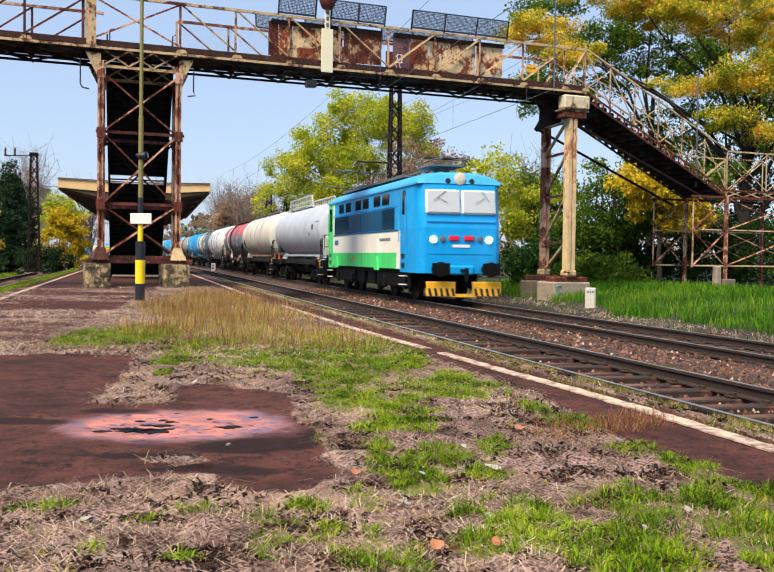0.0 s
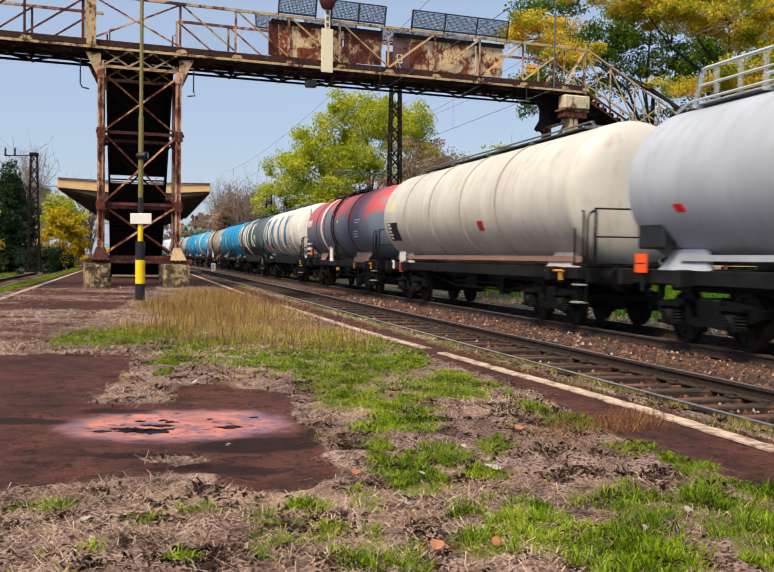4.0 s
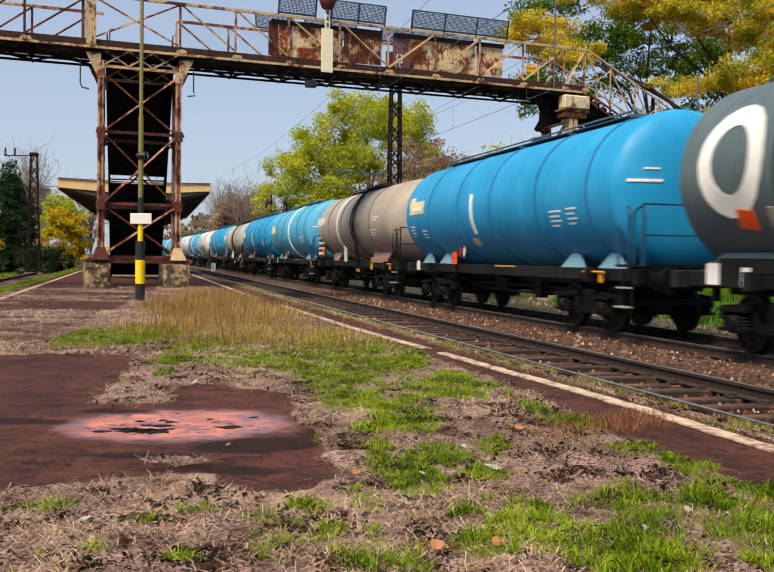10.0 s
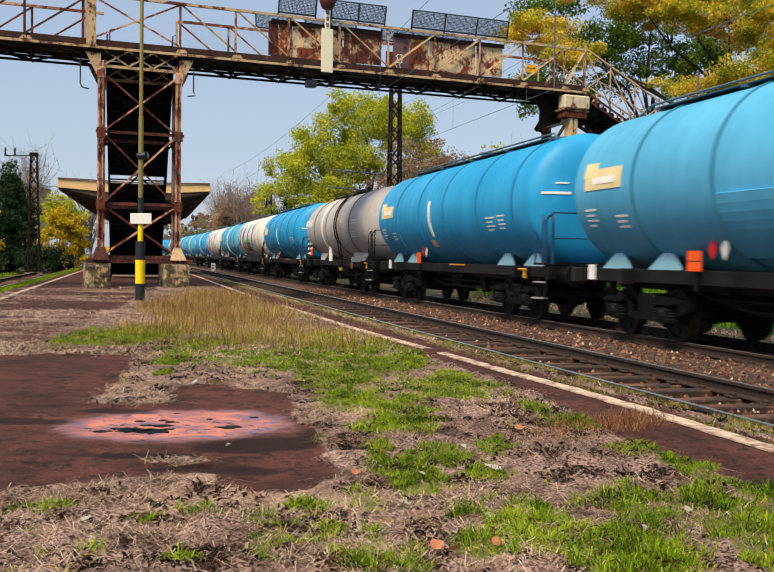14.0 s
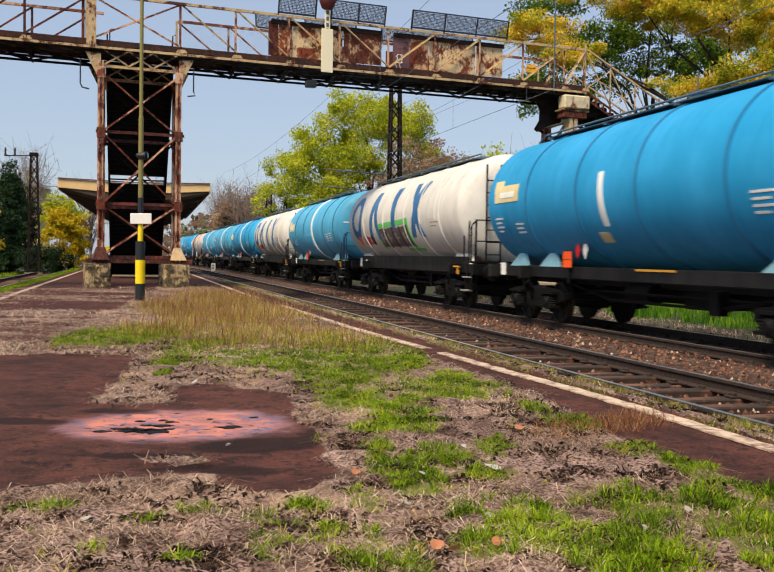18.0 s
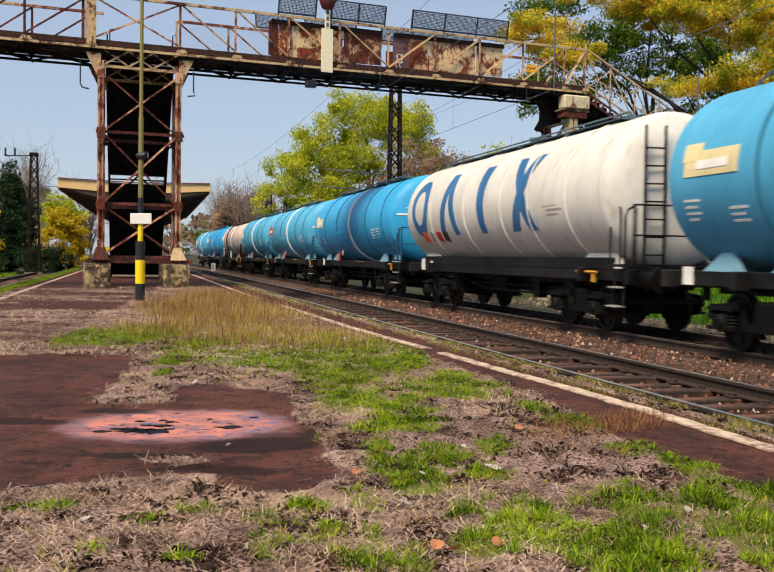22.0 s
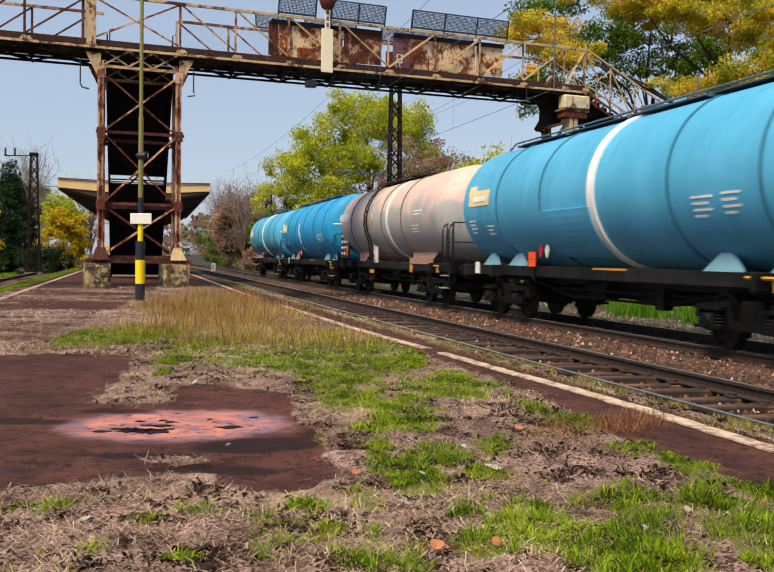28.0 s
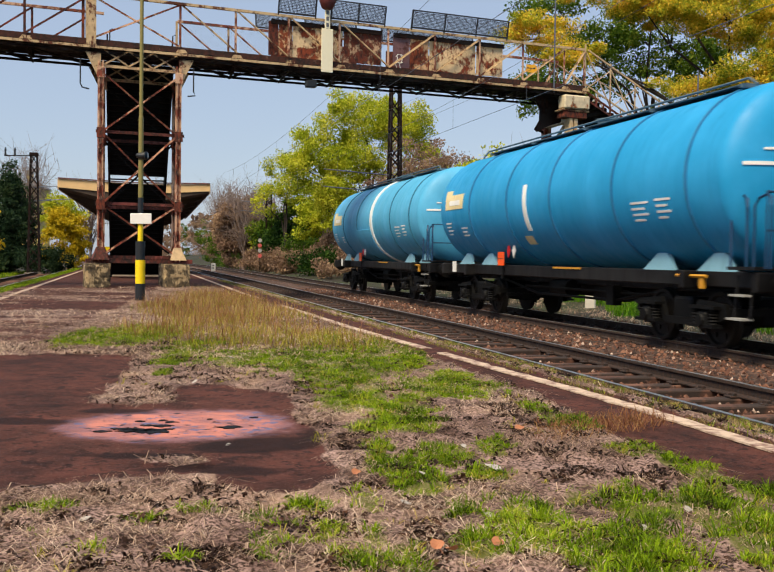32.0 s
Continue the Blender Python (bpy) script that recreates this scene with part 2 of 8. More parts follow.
def asphalt_and_soil():
    """Red-brown asphalt with litter and soil over it; R: soil, G: green undergrowth, B: dried pink stain."""
    n = Nodes("platform surface")
    at = n.t.nodes.new("ShaderNodeAttribute")
    at.attribute_name = "cover"
    sp = n.t.nodes.new("ShaderNodeSeparateColor")
    n.link(at.outputs["Color"], sp.inputs[0])
    fine, mid = n.noise(60, 5), n.noise(5, 6)
    band = n.noise(1.8, 8, rough=0.7)
    a = n.mix(n.step(band, 0.25, 0.75), srgb(42, 25, 21), srgb(96, 57, 48))
    a = n.mix(n.math("MULTIPLY", n.step(n.noise(8, 6, (1, 0.8, 1), 0.66), 0.54, 0.62), 0.75), a, srgb(30, 18, 16))
    a = n.mix(n.math("MULTIPLY", n.step(n.noise(20, 4, (1, 0.8, 1), shift=(2, 8, 0)), 0.58, 0.65), 0.75), a, srgb(20, 13, 13))
    a = n.mix(n.math("MULTIPLY", n.step(n.noise(2.2, 6, shift=(5, 2, 0)), 0.5, 0.68), 0.4), a, srgb(30, 17, 15))
    a = n.mix(n.math("MULTIPLY", n.step(n.noise(150, 3), 0.6, 0.7), 0.4), a, srgb(22, 15, 14))
    a = n.mix(n.math("MULTIPLY", n.step(fine, 0.55, 0.75), 0.35), a, srgb(150, 124, 116))
    soil = n.mix(n.step(mid, 0.3, 0.7), srgb(88, 66, 58), srgb(172, 144, 134))
    soil = n.mix(n.step(fine, 0.42, 0.6), soil, srgb(48, 33, 24))
    soil = n.mix(n.math("MULTIPLY", n.step(n.noise(1.4, 5), 0.5, 0.7), 0.45), soil, srgb(176, 146, 124))
    g = n.mix(fine, srgb(50, 58, 12), srgb(112, 122, 34))
    core = n.step(sp.outputs[2], 0.5, 0.85)
    stain = n.mix(n.math("MULTIPLY", core, n.step(n.noise(4, 7, (1, 1.4, 1)), 0.36, 0.62)), srgb(136, 94, 96), srgb(198, 124, 106))
    stain = n.mix(n.step(n.noise(9, 6, shift=(3, 1, 0)), 0.56, 0.62), stain, srgb(96, 98, 130))
    stain = n.mix(n.step(n.noise(12, 6, shift=(9, 4, 0)), 0.6, 0.66), stain, srgb(44, 34, 42))
    rag = n.noise(7, 6)
    def edge(ch, lo=0.42, hi=0.58):
        return n.step(n.math("ADD", sp.outputs[ch], n.math("MULTIPLY", n.math("SUBTRACT", rag, 0.5), 0.5)), lo, hi)
    a = n.mix(edge(2, 0.3, 0.75), a, stain)
    a = n.mix(n.math("MULTIPLY", n.step(n.math("ADD", at.outputs["Alpha"], n.math("MULTIPLY", n.math("SUBTRACT", rag, 0.5), 0.6)), 0.35, 0.75), 0.8), a, srgb(26, 16, 15))
    a = n.mix(edge(0), a, soil)
    a = n.mix(n.math("MULTIPLY", edge(1), 0.75), a, g)
    n.bump(n.math("ADD", fine, mid), 0.5, 0.012)
    n.b.inputs["Specular IOR Level"].default_value = 0.15
    return n.done(a, n.ramp(edge(2), [(0, (0.85,) * 3), (1, (0.45,) * 3)]))


M["platform"] = asphalt_and_soil()


def earth():
    n = Nodes("rough ground")
    a = n.mix(n.step(n.noise(0.4, 6), 0.35, 0.65), srgb(44, 36, 26), srgb(46, 60, 22))
    a = n.mix(n.step(n.noise(14, 6), 0.45, 0.65), a, srgb(28, 22, 16))
    n.bump(n.noise(9, 6), 0.6, 0.05)
    return n.done(a, 0.95)


def ballast_mat(name, loose):
    n = Nodes(name)
    if loose:
        a = n.ramp(n.island(), [(0, srgb(42, 27, 21)), (0.5, srgb(106, 66, 48)), (0.9, srgb(142, 100, 78)), (1, srgb(208, 186, 168))])
        a = n.mix(n.math("MULTIPLY", n.noise(40, 4), 0.5), a, srgb(64, 46, 40))
        return n.done(a, 0.9)
    v = n.t.nodes.new("ShaderNodeTexVoronoi")
    v.inputs["Scale"].default_value = 16
    n.link(n.coord.outputs["Object"], v.inputs["Vector"])
    sep = n.t.nodes.new("ShaderNodeSeparateColor")
    n.link(v.outputs["Color"], sep.inputs[0])
    a = n.ramp(sep.outputs[0], [(0, srgb(38, 25, 20)), (0.5, srgb(80, 54, 43)), (1, srgb(128, 98, 82))])
    a = n.mix(n.step(n.noise(1.2, 5), 0.4, 0.7), a, srgb(46, 36, 29))
    n.bump(v.outputs["Distance"], 0.9, 0.03)
    return n.done(a, 0.95)


M["earth"] = earth()
M["ballast"] = ballast_mat("packed ballast", False)
M["stone"] = ballast_mat("ballast stone", True)
M["grass"] = leafy("fresh grass", [(0, (30, 44, 8)), (0.25, (70, 92, 14)), (0.5, (112, 142, 18)), (0.8, (150, 174, 32)), (1, (190, 186, 78))], patch=2.6, share=0.55)
M["grass_dull"] = leafy("yellowing grass", [(0, (84, 86, 18)), (0.5, (152, 150, 44)), (1, (204, 182, 96))])
M["straw"] = leafy("dry straw", [(0, (36, 25, 20)), (0.3, (110, 86, 72)), (0.62, (198, 172, 150)), (1, (246, 228, 204))])
M["kerb_straw"] = leafy("withered kerb grass", [(0, (70, 58, 34)), (0.5, (136, 116, 74)), (1, (188, 166, 112))], patch=2.0)
M["litter"] = leafy("dark leaf litter", [(0, (20, 14, 11)), (0.6, (54, 38, 29)), (1, (108, 74, 56))])
M["weed"] = leafy("dry seeding weeds", [(0, (90, 50, 38)), (0.4, (144, 98, 68)), (0.75, (178, 146, 92)), (1, (202, 184, 118))])
M["grass_verge"] = leafy("verge grass", [(0, (26, 54, 8)), (0.45, (68, 118, 18)), (0.8, (116, 154, 32)), (1, (146, 142, 54))])
M["leaf_lime"] = leafy("yellow-green leaves", [(0, (84, 108, 18)), (0.45, (166, 178, 42)), (1, (232, 220, 80))], patch=0.5)
M["leaf_gold"] = leafy("locust leaves turning gold", [(0, (62, 84, 20)), (0.25, (124, 142, 38)), (0.5, (196, 186, 54)), (0.78, (238, 196, 70)), (1, (236, 172, 78))], patch=0.55, share=0.6)
M["leaf_dark"] = leafy("dark green leaves", [(0, (18, 34, 12)), (0.6, (44, 76, 26)), (1, (84, 112, 38))])
M["leaf_mid"] = leafy("mid green leaves", [(0, (36, 62, 16)), (0.6, (82, 112, 30)), (1, (150, 154, 50))])
M["leaf_yellow"] = leafy("yellow leaves", [(0, (128, 116, 20)), (0.5, (198, 172, 34)), (1, (224, 200, 60))])
M["leaf_brown"] = leafy("browned leaves and twigs", [(0, (92, 70, 58)), (0.5, (146, 120, 100)), (1, (190, 160, 124))])
M["conifer"] = leafy("conifer needles", [(0, (20, 36, 24)), (0.6, (42, 64, 40)), (1, (76, 92, 52))])


# ---- geometry helpers ----
class Geo:
    """Vertices and faces gathered for one mesh."""

    def __init__(self):
        self.v, self.f = [], []

    def add(self, verts, faces):
        o = len(self.v)
        self.v.extend([tuple(p) for p in verts])
        self.f.extend([tuple(i + o for i in q) for q in faces])
        return self

    def box(self, c, s, m=None, chamfer=0.0):
        """A box of centre c and full size s, turned by m about its centre, its edges cut by chamfer."""
        h = [x / 2 for x in s]
        k = min(chamfer, min(h) * 0.9)
        sg = [(x, y, z) for x in (-1, 1) for y in (-1, 1) for z in (-1, 1)]
        if k <= 0:
            vs = [Vector((a * h[0], b * h[1], d * h[2])) for a, b, d in sg]
            fs = [(0, 1, 3, 2), (4, 6, 7, 5), (0, 4, 5, 1), (2, 3, 7, 6), (0, 2, 6, 4), (1, 5, 7, 3)]
        else:
            vs, ix = [], {}
            for n_, (a, b, d) in enumerate(sg):
                for ax in range(3):
                    p = [a * (h[0] - k), b * (h[1] - k), d * (h[2] - k)]
                    p[ax] = (a, b, d)[ax] * h[ax]
                    ix[(a, b, d, ax)] = len(vs)
                    vs.append(Vector(p))
            fs = []
            for ax in range(3):
                o1, o2 = [i for i in range(3) if i != ax]
                for sgn in (-1, 1):
                    q = []
                    for e1, e2 in ((-1, -1), (1, -1), (1, 1), (-1, 1)):
                        key = [0, 0, 0]
                        key[ax], key[o1], key[o2] = sgn, e1, e2
                        q.append(ix[(*key, ax)])
                    flip = (sgn > 0) == (ax == 1)
                    fs.append(tuple(reversed(q)) if flip else tuple(q))
                for e1 in (-1, 1):
                    for e2 in (-1, 1):
                        a1, a2 = [0, 0, 0], [0, 0, 0]
                        a1[ax], a1[o1], a1[o2] = -1, e1, e2
                        a2[ax], a2[o1], a2[o2] = 1, e1, e2
                        fs.append((ix[(*a1, o1)], ix[(*a2, o1)], ix[(*a2, o2)], ix[(*a1, o2)]))
            for a, b, d in sg:
                fs.append(tuple(ix[(a, b, d, ax)] for ax in range(3)))
        c = Vector(c)
        return self.add([c + (m @ p if m is not None else p) for p in vs], fs)

    def beam(self, a, b, w, h=None, up=(0, 0, 1), ends=True):
        """A square bar from a to b."""
        a, b = Vector(a), Vector(b)
        h = w if h is None else h
        d = (b - a).normalized()
        u = Vector(up)
        if abs(d.dot(u)) > 0.98:
            u = Vector((0, 1, 0))
        r = d.cross(u).normalized()
        u = r.cross(d)
        vs = [p + r * i * w / 2 + u * j * h / 2 for p in (a, b) for i, j in ((-1, -1), (1, -1), (1, 1), (-1, 1))]
        return self.add(vs, [(0, 1, 5, 4), (1, 2, 6, 5), (2, 3, 7, 6), (3, 0, 4, 7), (0, 3, 2, 1), (4, 5, 6, 7)])

    def angle_bar(self, a, b, w, t=0.012, up=(0, 0, 1)):
        """An L-section bar from a to b: two thin legs."""
        a, b = Vector(a), Vector(b)
        d = (b - a).normalized()
        u = Vector(up)
        if abs(d.dot(u)) > 0.98:
            u = Vector((0, 1, 0))
        r = d.cross(u).normalized()
        u = r.cross(d)
        self.beam(a + u * w / 2, b + u * w / 2, t, w, u)
        return self.beam(a + r * w / 2, b + r * w / 2, w, t, u)

    def tube(self, pts, r, n=6, r2=None, cap=True):
        """A round tube through pts, tapering from r to r2."""
        pts = [Vector(p) for p in pts]
        r2 = r if r2 is None else r2
        vs, fs = [], []
        for i, p in enumerate(pts):
            d = (pts[min(i + 1, len(pts) - 1)] - pts[max(i - 1, 0)]).normalized()
            u = Vector((0, 0, 1)) if abs(d.z) < 0.9 else Vector((1, 0, 0))
            x = d.cross(u).normalized()
            y = x.cross(d)
            rr = r + (r2 - r) * i / max(1, len(pts) - 1)
            vs += [p + (x * math.cos(2 * math.pi * k / n) + y * math.sin(2 * math.pi * k / n)) * rr for k in range(n)]
        for i in range(len(pts) - 1):
            fs += [(i * n + k, i * n + (k + 1) % n, (i + 1) * n + (k + 1) % n, (i + 1) * n + k) for k in range(n)]
        if cap:
            fs += [tuple(reversed(range(n))), tuple(range((len(pts) - 1) * n, len(pts) * n))]
        return self.add(vs, fs)

    def lathe(self, prof, n=40, origin=(0, 0, 0), axis="x"):
        """A turned body: prof is rows of (along, radius)."""
        vs, fs = [], []
        o = Vector(origin)
        for a, r in prof:
            for k in range(n):
                t = 2 * math.pi * k / n
                c, s = r * math.cos(t), r * math.sin(t)
                vs.append(o + Vector({"x": (a, c, s), "y": (s, a, c), "z": (c, s, a)}[axis]))
        for i in range(len(prof) - 1):
            fs += [(i * n + k, i * n + (k + 1) % n, (i + 1) * n + (k + 1) % n, (i + 1) * n + k)[::-1] for k in range(n)]
        fs += [tuple(range(n)), tuple(range((len(prof) - 1) * n, len(prof) * n))[::-1]]
        return self.add(vs, fs)

    def plate(self, outline, axis, at, thick):
        """A flat plate: outline in the two other axes, thickness from at along axis (0, 1, 2)."""
        o1, o2 = [i for i in range(3) if i != axis]
        n = len(outline)
        vs = []
        for d in (at, at + thick):
            for p, q in outline:
                w = [0, 0, 0]
                w[axis], w[o1], w[o2] = d, p, q
                vs.append(w)
        fs = [tuple(range(n)), tuple(range(2 * n - 1, n - 1, -1))]
        fs += [(i, (i + 1) % n, n + (i + 1) % n, n + i)[::-1] for i in range(n)]
        return self.add(vs, fs)

    def skin(self, corners, R, zc, n=10, side=-1, lift=0.006, m=1):
        """A patch lying on a round tank: corners (x, degrees up from the side's middle), lower left, lower right, upper right, upper left."""
        (x0, a0), (x1, a1), (x2, a2), (x3, a3) = corners
        vs, fs = [], []
        for layer in (0, 1):
            rr = R + (lift if layer else -0.004)
            for i in range(n + 1):
                t = i / n
                for j in range(m + 1):
                    w = j / m
                    x = (x0 + (x1 - x0) * w) * (1 - t) + (x3 + (x2 - x3) * w) * t
                    a = radians((a0 + (a1 - a0) * w) * (1 - t) + (a3 + (a2 - a3) * w) * t)
                    vs.append((x, side * rr * math.cos(a), zc + rr * math.sin(a)))
        q = m + 1
        for i in range(n):
            for j in range(m):
                k = (n + 1) * q + i * q + j
                fs.append((k, k + 1, k + q + 1, k + q))
        o = (n + 1) * q
        for i in range(n):
            fs.append((i * q, i * q + q, o + i * q + q, o + i * q))
            fs.append((i * q + m, o + i * q + m, o + i * q + q + m, i * q + q + m))
        for j in range(m):
            fs.append((j, o + j, o + j + 1, j + 1))
            fs.append((n * q + j, n * q + j + 1, o + n * q + j + 1, o + n * q + j))
        return self.add(vs, fs)

    def mesh(self, name, mat, smooth=False):
        me = bpy.data.meshes.new(name)
        me.from_pydata([tuple(p) for p in self.v], [], self.f)
        if smooth:
            me.shade_smooth()
            me.set_sharp_from_angle(angle=radians(38))
        me.materials.append(mat)
        return me


def part(name, g, mat, parent=None, label="", smooth=False, at=None):
    """One mesh object, under parent if there is one."""
    ob = new(name, g.mesh(name, M[mat] if isinstance(mat, str) else mat, smooth) if isinstance(g, Geo) else g)
    if parent is not None:
        ob.parent = parent
    if at is not None:
        ob.matrix_local = at
    if label:
        ob["label"] = label
    return ob


def thing(name, label, category, m=None, group="", kind=""):
    """An empty at a thing's base."""
    e = new(name)
    e.empty_display_size = 0.3
    if m is not None:
        e.matrix_world = m
    return tagged(e, label, category, group, kind)


# ---- the lines of the tracks ----
TH0, K1, K2, X0, GAP = -0.250239, 0.000183, -5e-06, 3.763196, 3.9328
_S = np.arange(-60, 700, 0.25)
_T = TH0 + K1 * np.clip(_S, -60, 360) + K2 * np.clip(_S, -60, 360) ** 2 / 2
_X, _Y = np.cumsum(np.sin(_T)) * 0.25, np.cumsum(np.cos(_T)) * 0.25
_i0 = int(60 / 0.25)
_X += X0 - _X[_i0]
_Y += 10 - _Y[_i0]


def line(s, off=0.0, z=0.0):
    """A point s metres along the near track's middle, off metres to its right."""
    x, y, t = np.interp(s, _S, _X), np.interp(s, _S, _Y), np.interp(s, _S, _T)
    return Vector((x + math.cos(t) * off, y - math.sin(t) * off, z))


def heading(s):
    return float(np.interp(s, _S, _T))


def along(y):
    """How far along the track a given y lies."""
    return float(np.interp(y, _Y, _S))


def strip(name, off0, off1, z, s0, s1, mat, thick=0.1, ds=2.0, parent=None):
    """A slab along the track between two offsets."""
    g = Geo()
    n = int((s1 - s0) / ds)
    vs, fs = [], []
    for i in range(n + 1):
        s = s0 + (s1 - s0) * i / n
        a, b = (off0(s), off1(s)) if callable(off0) else (off0, off1)
        vs += [line(s, a, z), line(s, b, z), line(s, b, z - thick), line(s, a, z - thick)]
    for i in range(n):
        k = i * 4
        fs += [(k, k + 1, k + 5, k + 4), (k + 1, k + 2, k + 6, k + 5), (k + 2, k + 3, k + 7, k + 6), (k + 3, k, k + 4, k + 7)]
    fs += [(3, 2, 1, 0), (n * 4, n * 4 + 1, n * 4 + 2, n * 4 + 3)]
    return part(name, g.add(vs, fs), mat, parent)


# ---- ground, tracks and platform ----
PZ = 0.28                                  # platform above the rail heads
EDGE_R, EDGE_L, LEFT_TRACK = -2.16, -9.75, -11.9


def ground_height(x, y):
    s = along(y)
    off = (x - np.interp(s, _S, _X)) * math.cos(TH0)
    far = min(1.0, max(0.0, (off - 8.5) / 6.0))
    bank = min(1.0, max(0.0, (s - 60) / 40.0)) * min(1.0, max(0.0, (off - GAP - 3.2) / 5.0))
    return -0.33 + 0.55 * far * far * (3 - 2 * far) + 1.3 * bank


def build_ground():
    xs = [-2500, -900, -300, -120] + list(np.linspace(-70, 60, 66)) + [120, 300, 900, 2500]
    ys = [-300, -60] + list(np.linspace(-20, 200, 90)) + [300, 600, 1200, 2600]
    vs = [(x, y, ground_height(x, y) + 0.06 * noise.noise((x * 0.4, y * 0.4, 0))) for y in ys for x in xs]
    n = len(xs)
    fs = [(j * n + i, j * n + i + 1, (j + 1) * n + i + 1, (j + 1) * n + i) for j in range(len(ys) - 1) for i in range(n - 1)]
    g = Geo().add(vs, fs)
    ob = new("ground", g.mesh("ground", M["earth"], True))
    tagged(ob, "rough earth and weeds beside the railway", "ground", kind="structure")


build_ground()


def rail_mesh(off, s0, s1):
    """One rail: foot, web and head swept along the track."""
    prof = [(-0.07, -0.16), (0.07, -0.16), (0.07, -0.145), (0.012, -0.125), (0.012, -0.045), (0.036, -0.035),
            (0.036, -0.006), (0.028, 0), (-0.028, 0), (-0.036, -0.006), (-0.036, -0.035), (-0.012, -0.045), (-0.012, -0.125), (-0.07, -0.145)]
    body, top = Geo(), Geo()
    st = []
    s = s0
    while s < s1:
        st.append(s)
        s += 1.5 if s < 80 else 6
    n = len(prof)
    for s in st:
        body.v += [tuple(line(s, off + a, z)) for a, z in prof]
        top.v += [tuple(line(s, off + a, 0.0015)) for a in (-0.03, 0.03)]
    for i in range(len(st) - 1):
        body.f += [(i * n + k, i * n + (k + 1) % n, (i + 1) * n + (k + 1) % n, (i + 1) * n + k) for k in range(n)]
        top.f.append((i * 2, i * 2 + 1, i * 2 + 3, i * 2 + 2))
    return body, top


def ballast_bed(name, off, s0, s1, low=0.0):
    g = Geo()
    offs = [-2.6, -1.9, -1.5, -1.0, -0.5, 0, 0.5, 1.0, 1.5, 1.9, 2.6]
    zs = [-0.5, -0.22, -0.16, -0.175, -0.18, -0.18, -0.18, -0.175, -0.16, -0.22, -0.5]
    st = list(np.arange(s0, 60, 0.3)) + list(np.arange(60, s1, 5))
    n = len(offs)
    for s in st:
        for a, z in zip(offs, zs):
            z -= low if abs(a) < 1.2 else low * 0.5 if abs(a) < 1.6 else 0.0
            p = line(s, off + a, z)
            p.z += 0.03 * noise.noise((p.x * 3, p.y * 3, 1.0)) + 0.02 * noise.noise((p.x * 11, p.y * 11, 4.0))
            g.v.append(tuple(p))
    g.f = [(j * n + i, j * n + i + 1, (j + 1) * n + i + 1, (j + 1) * n + i) for j in range(len(st) - 1) for i in range(n - 1)]
    ob = new(name, g.mesh(name, M["ballast"], True))
    return tagged(ob, "brown broken-stone ballast bed under the rails", "ballast", kind="structure")


SLEEPER_MESH = Geo().box((0, 0, 0), (2.5, 0.25, 0.15), chamfer=0.015).mesh("sleeper", M["sleeper"])
CHAIR = Geo().box((0, 0, 0.012), (0.34, 0.15, 0.024), chamfer=0.006).box((-0.1, 0, 0.035), (0.06, 0.1, 0.05), chamfer=0.01).box((0.1, 0, 0.035), (0.06, 0.1, 0.05), chamfer=0.01)


def build_track(name, off, s0, s1, wood):
    tr = thing(name, "rusty steel rails on dark wooden sleepers in brown ballast", "railway track", kind="structure")
    for side in (-0.7525, 0.7525):
        body, top = rail_mesh(off + side, s0, s1)
        r = part("rail", body, "rail_side", tr)
        part("rail_head", top, "rail_top", r, "polished running surface")
    i, s = 0, s0
    chairs = Geo()
    while s < wood:
        m = pose(*line(s, off + 0.04 * math.sin(i * 1.9), -0.238 + 0.016 * math.sin(i * 3.3)), 0, 0, math.degrees(-heading(s)) + 1.6 * math.sin(i * 2.7))
        part("sleeper", SLEEPER_MESH, "sleeper", tr, at=m)
        if s < 55:
            for side in (-0.7525, 0.7525):
                w = pose(*line(s, off + side, -0.166), 0, 0, math.degrees(-heading(s)))
                chairs.add([w @ Vector(p) for p in CHAIR.v], CHAIR.f)
        i += 1
        s += 0.65
    tagged(part("rail_fastenings", chairs, "rail_side", tr), kind="stuff")
    return tr


ballast_bed("ballast_bed_1", 0, -25, 420, 0.06)
ballast_bed("ballast_bed_2", GAP, -25, 420)
ballast_bed("ballast_bed_3", LEFT_TRACK, -25, 420)
strip("ballast_between", 1.3, GAP - 1.3, -0.2, -25, 200, "ballast", 0.2)
tagged(bpy.data.objects["ballast_between"], "brown ballast filling between two tracks", "ballast", kind="structure")
build_track("track_1", 0, -14, 420, 90)
build_track("track_2", GAP, -14, 420, 90)
build_track("track_3", LEFT_TRACK, 10, 420, 70)


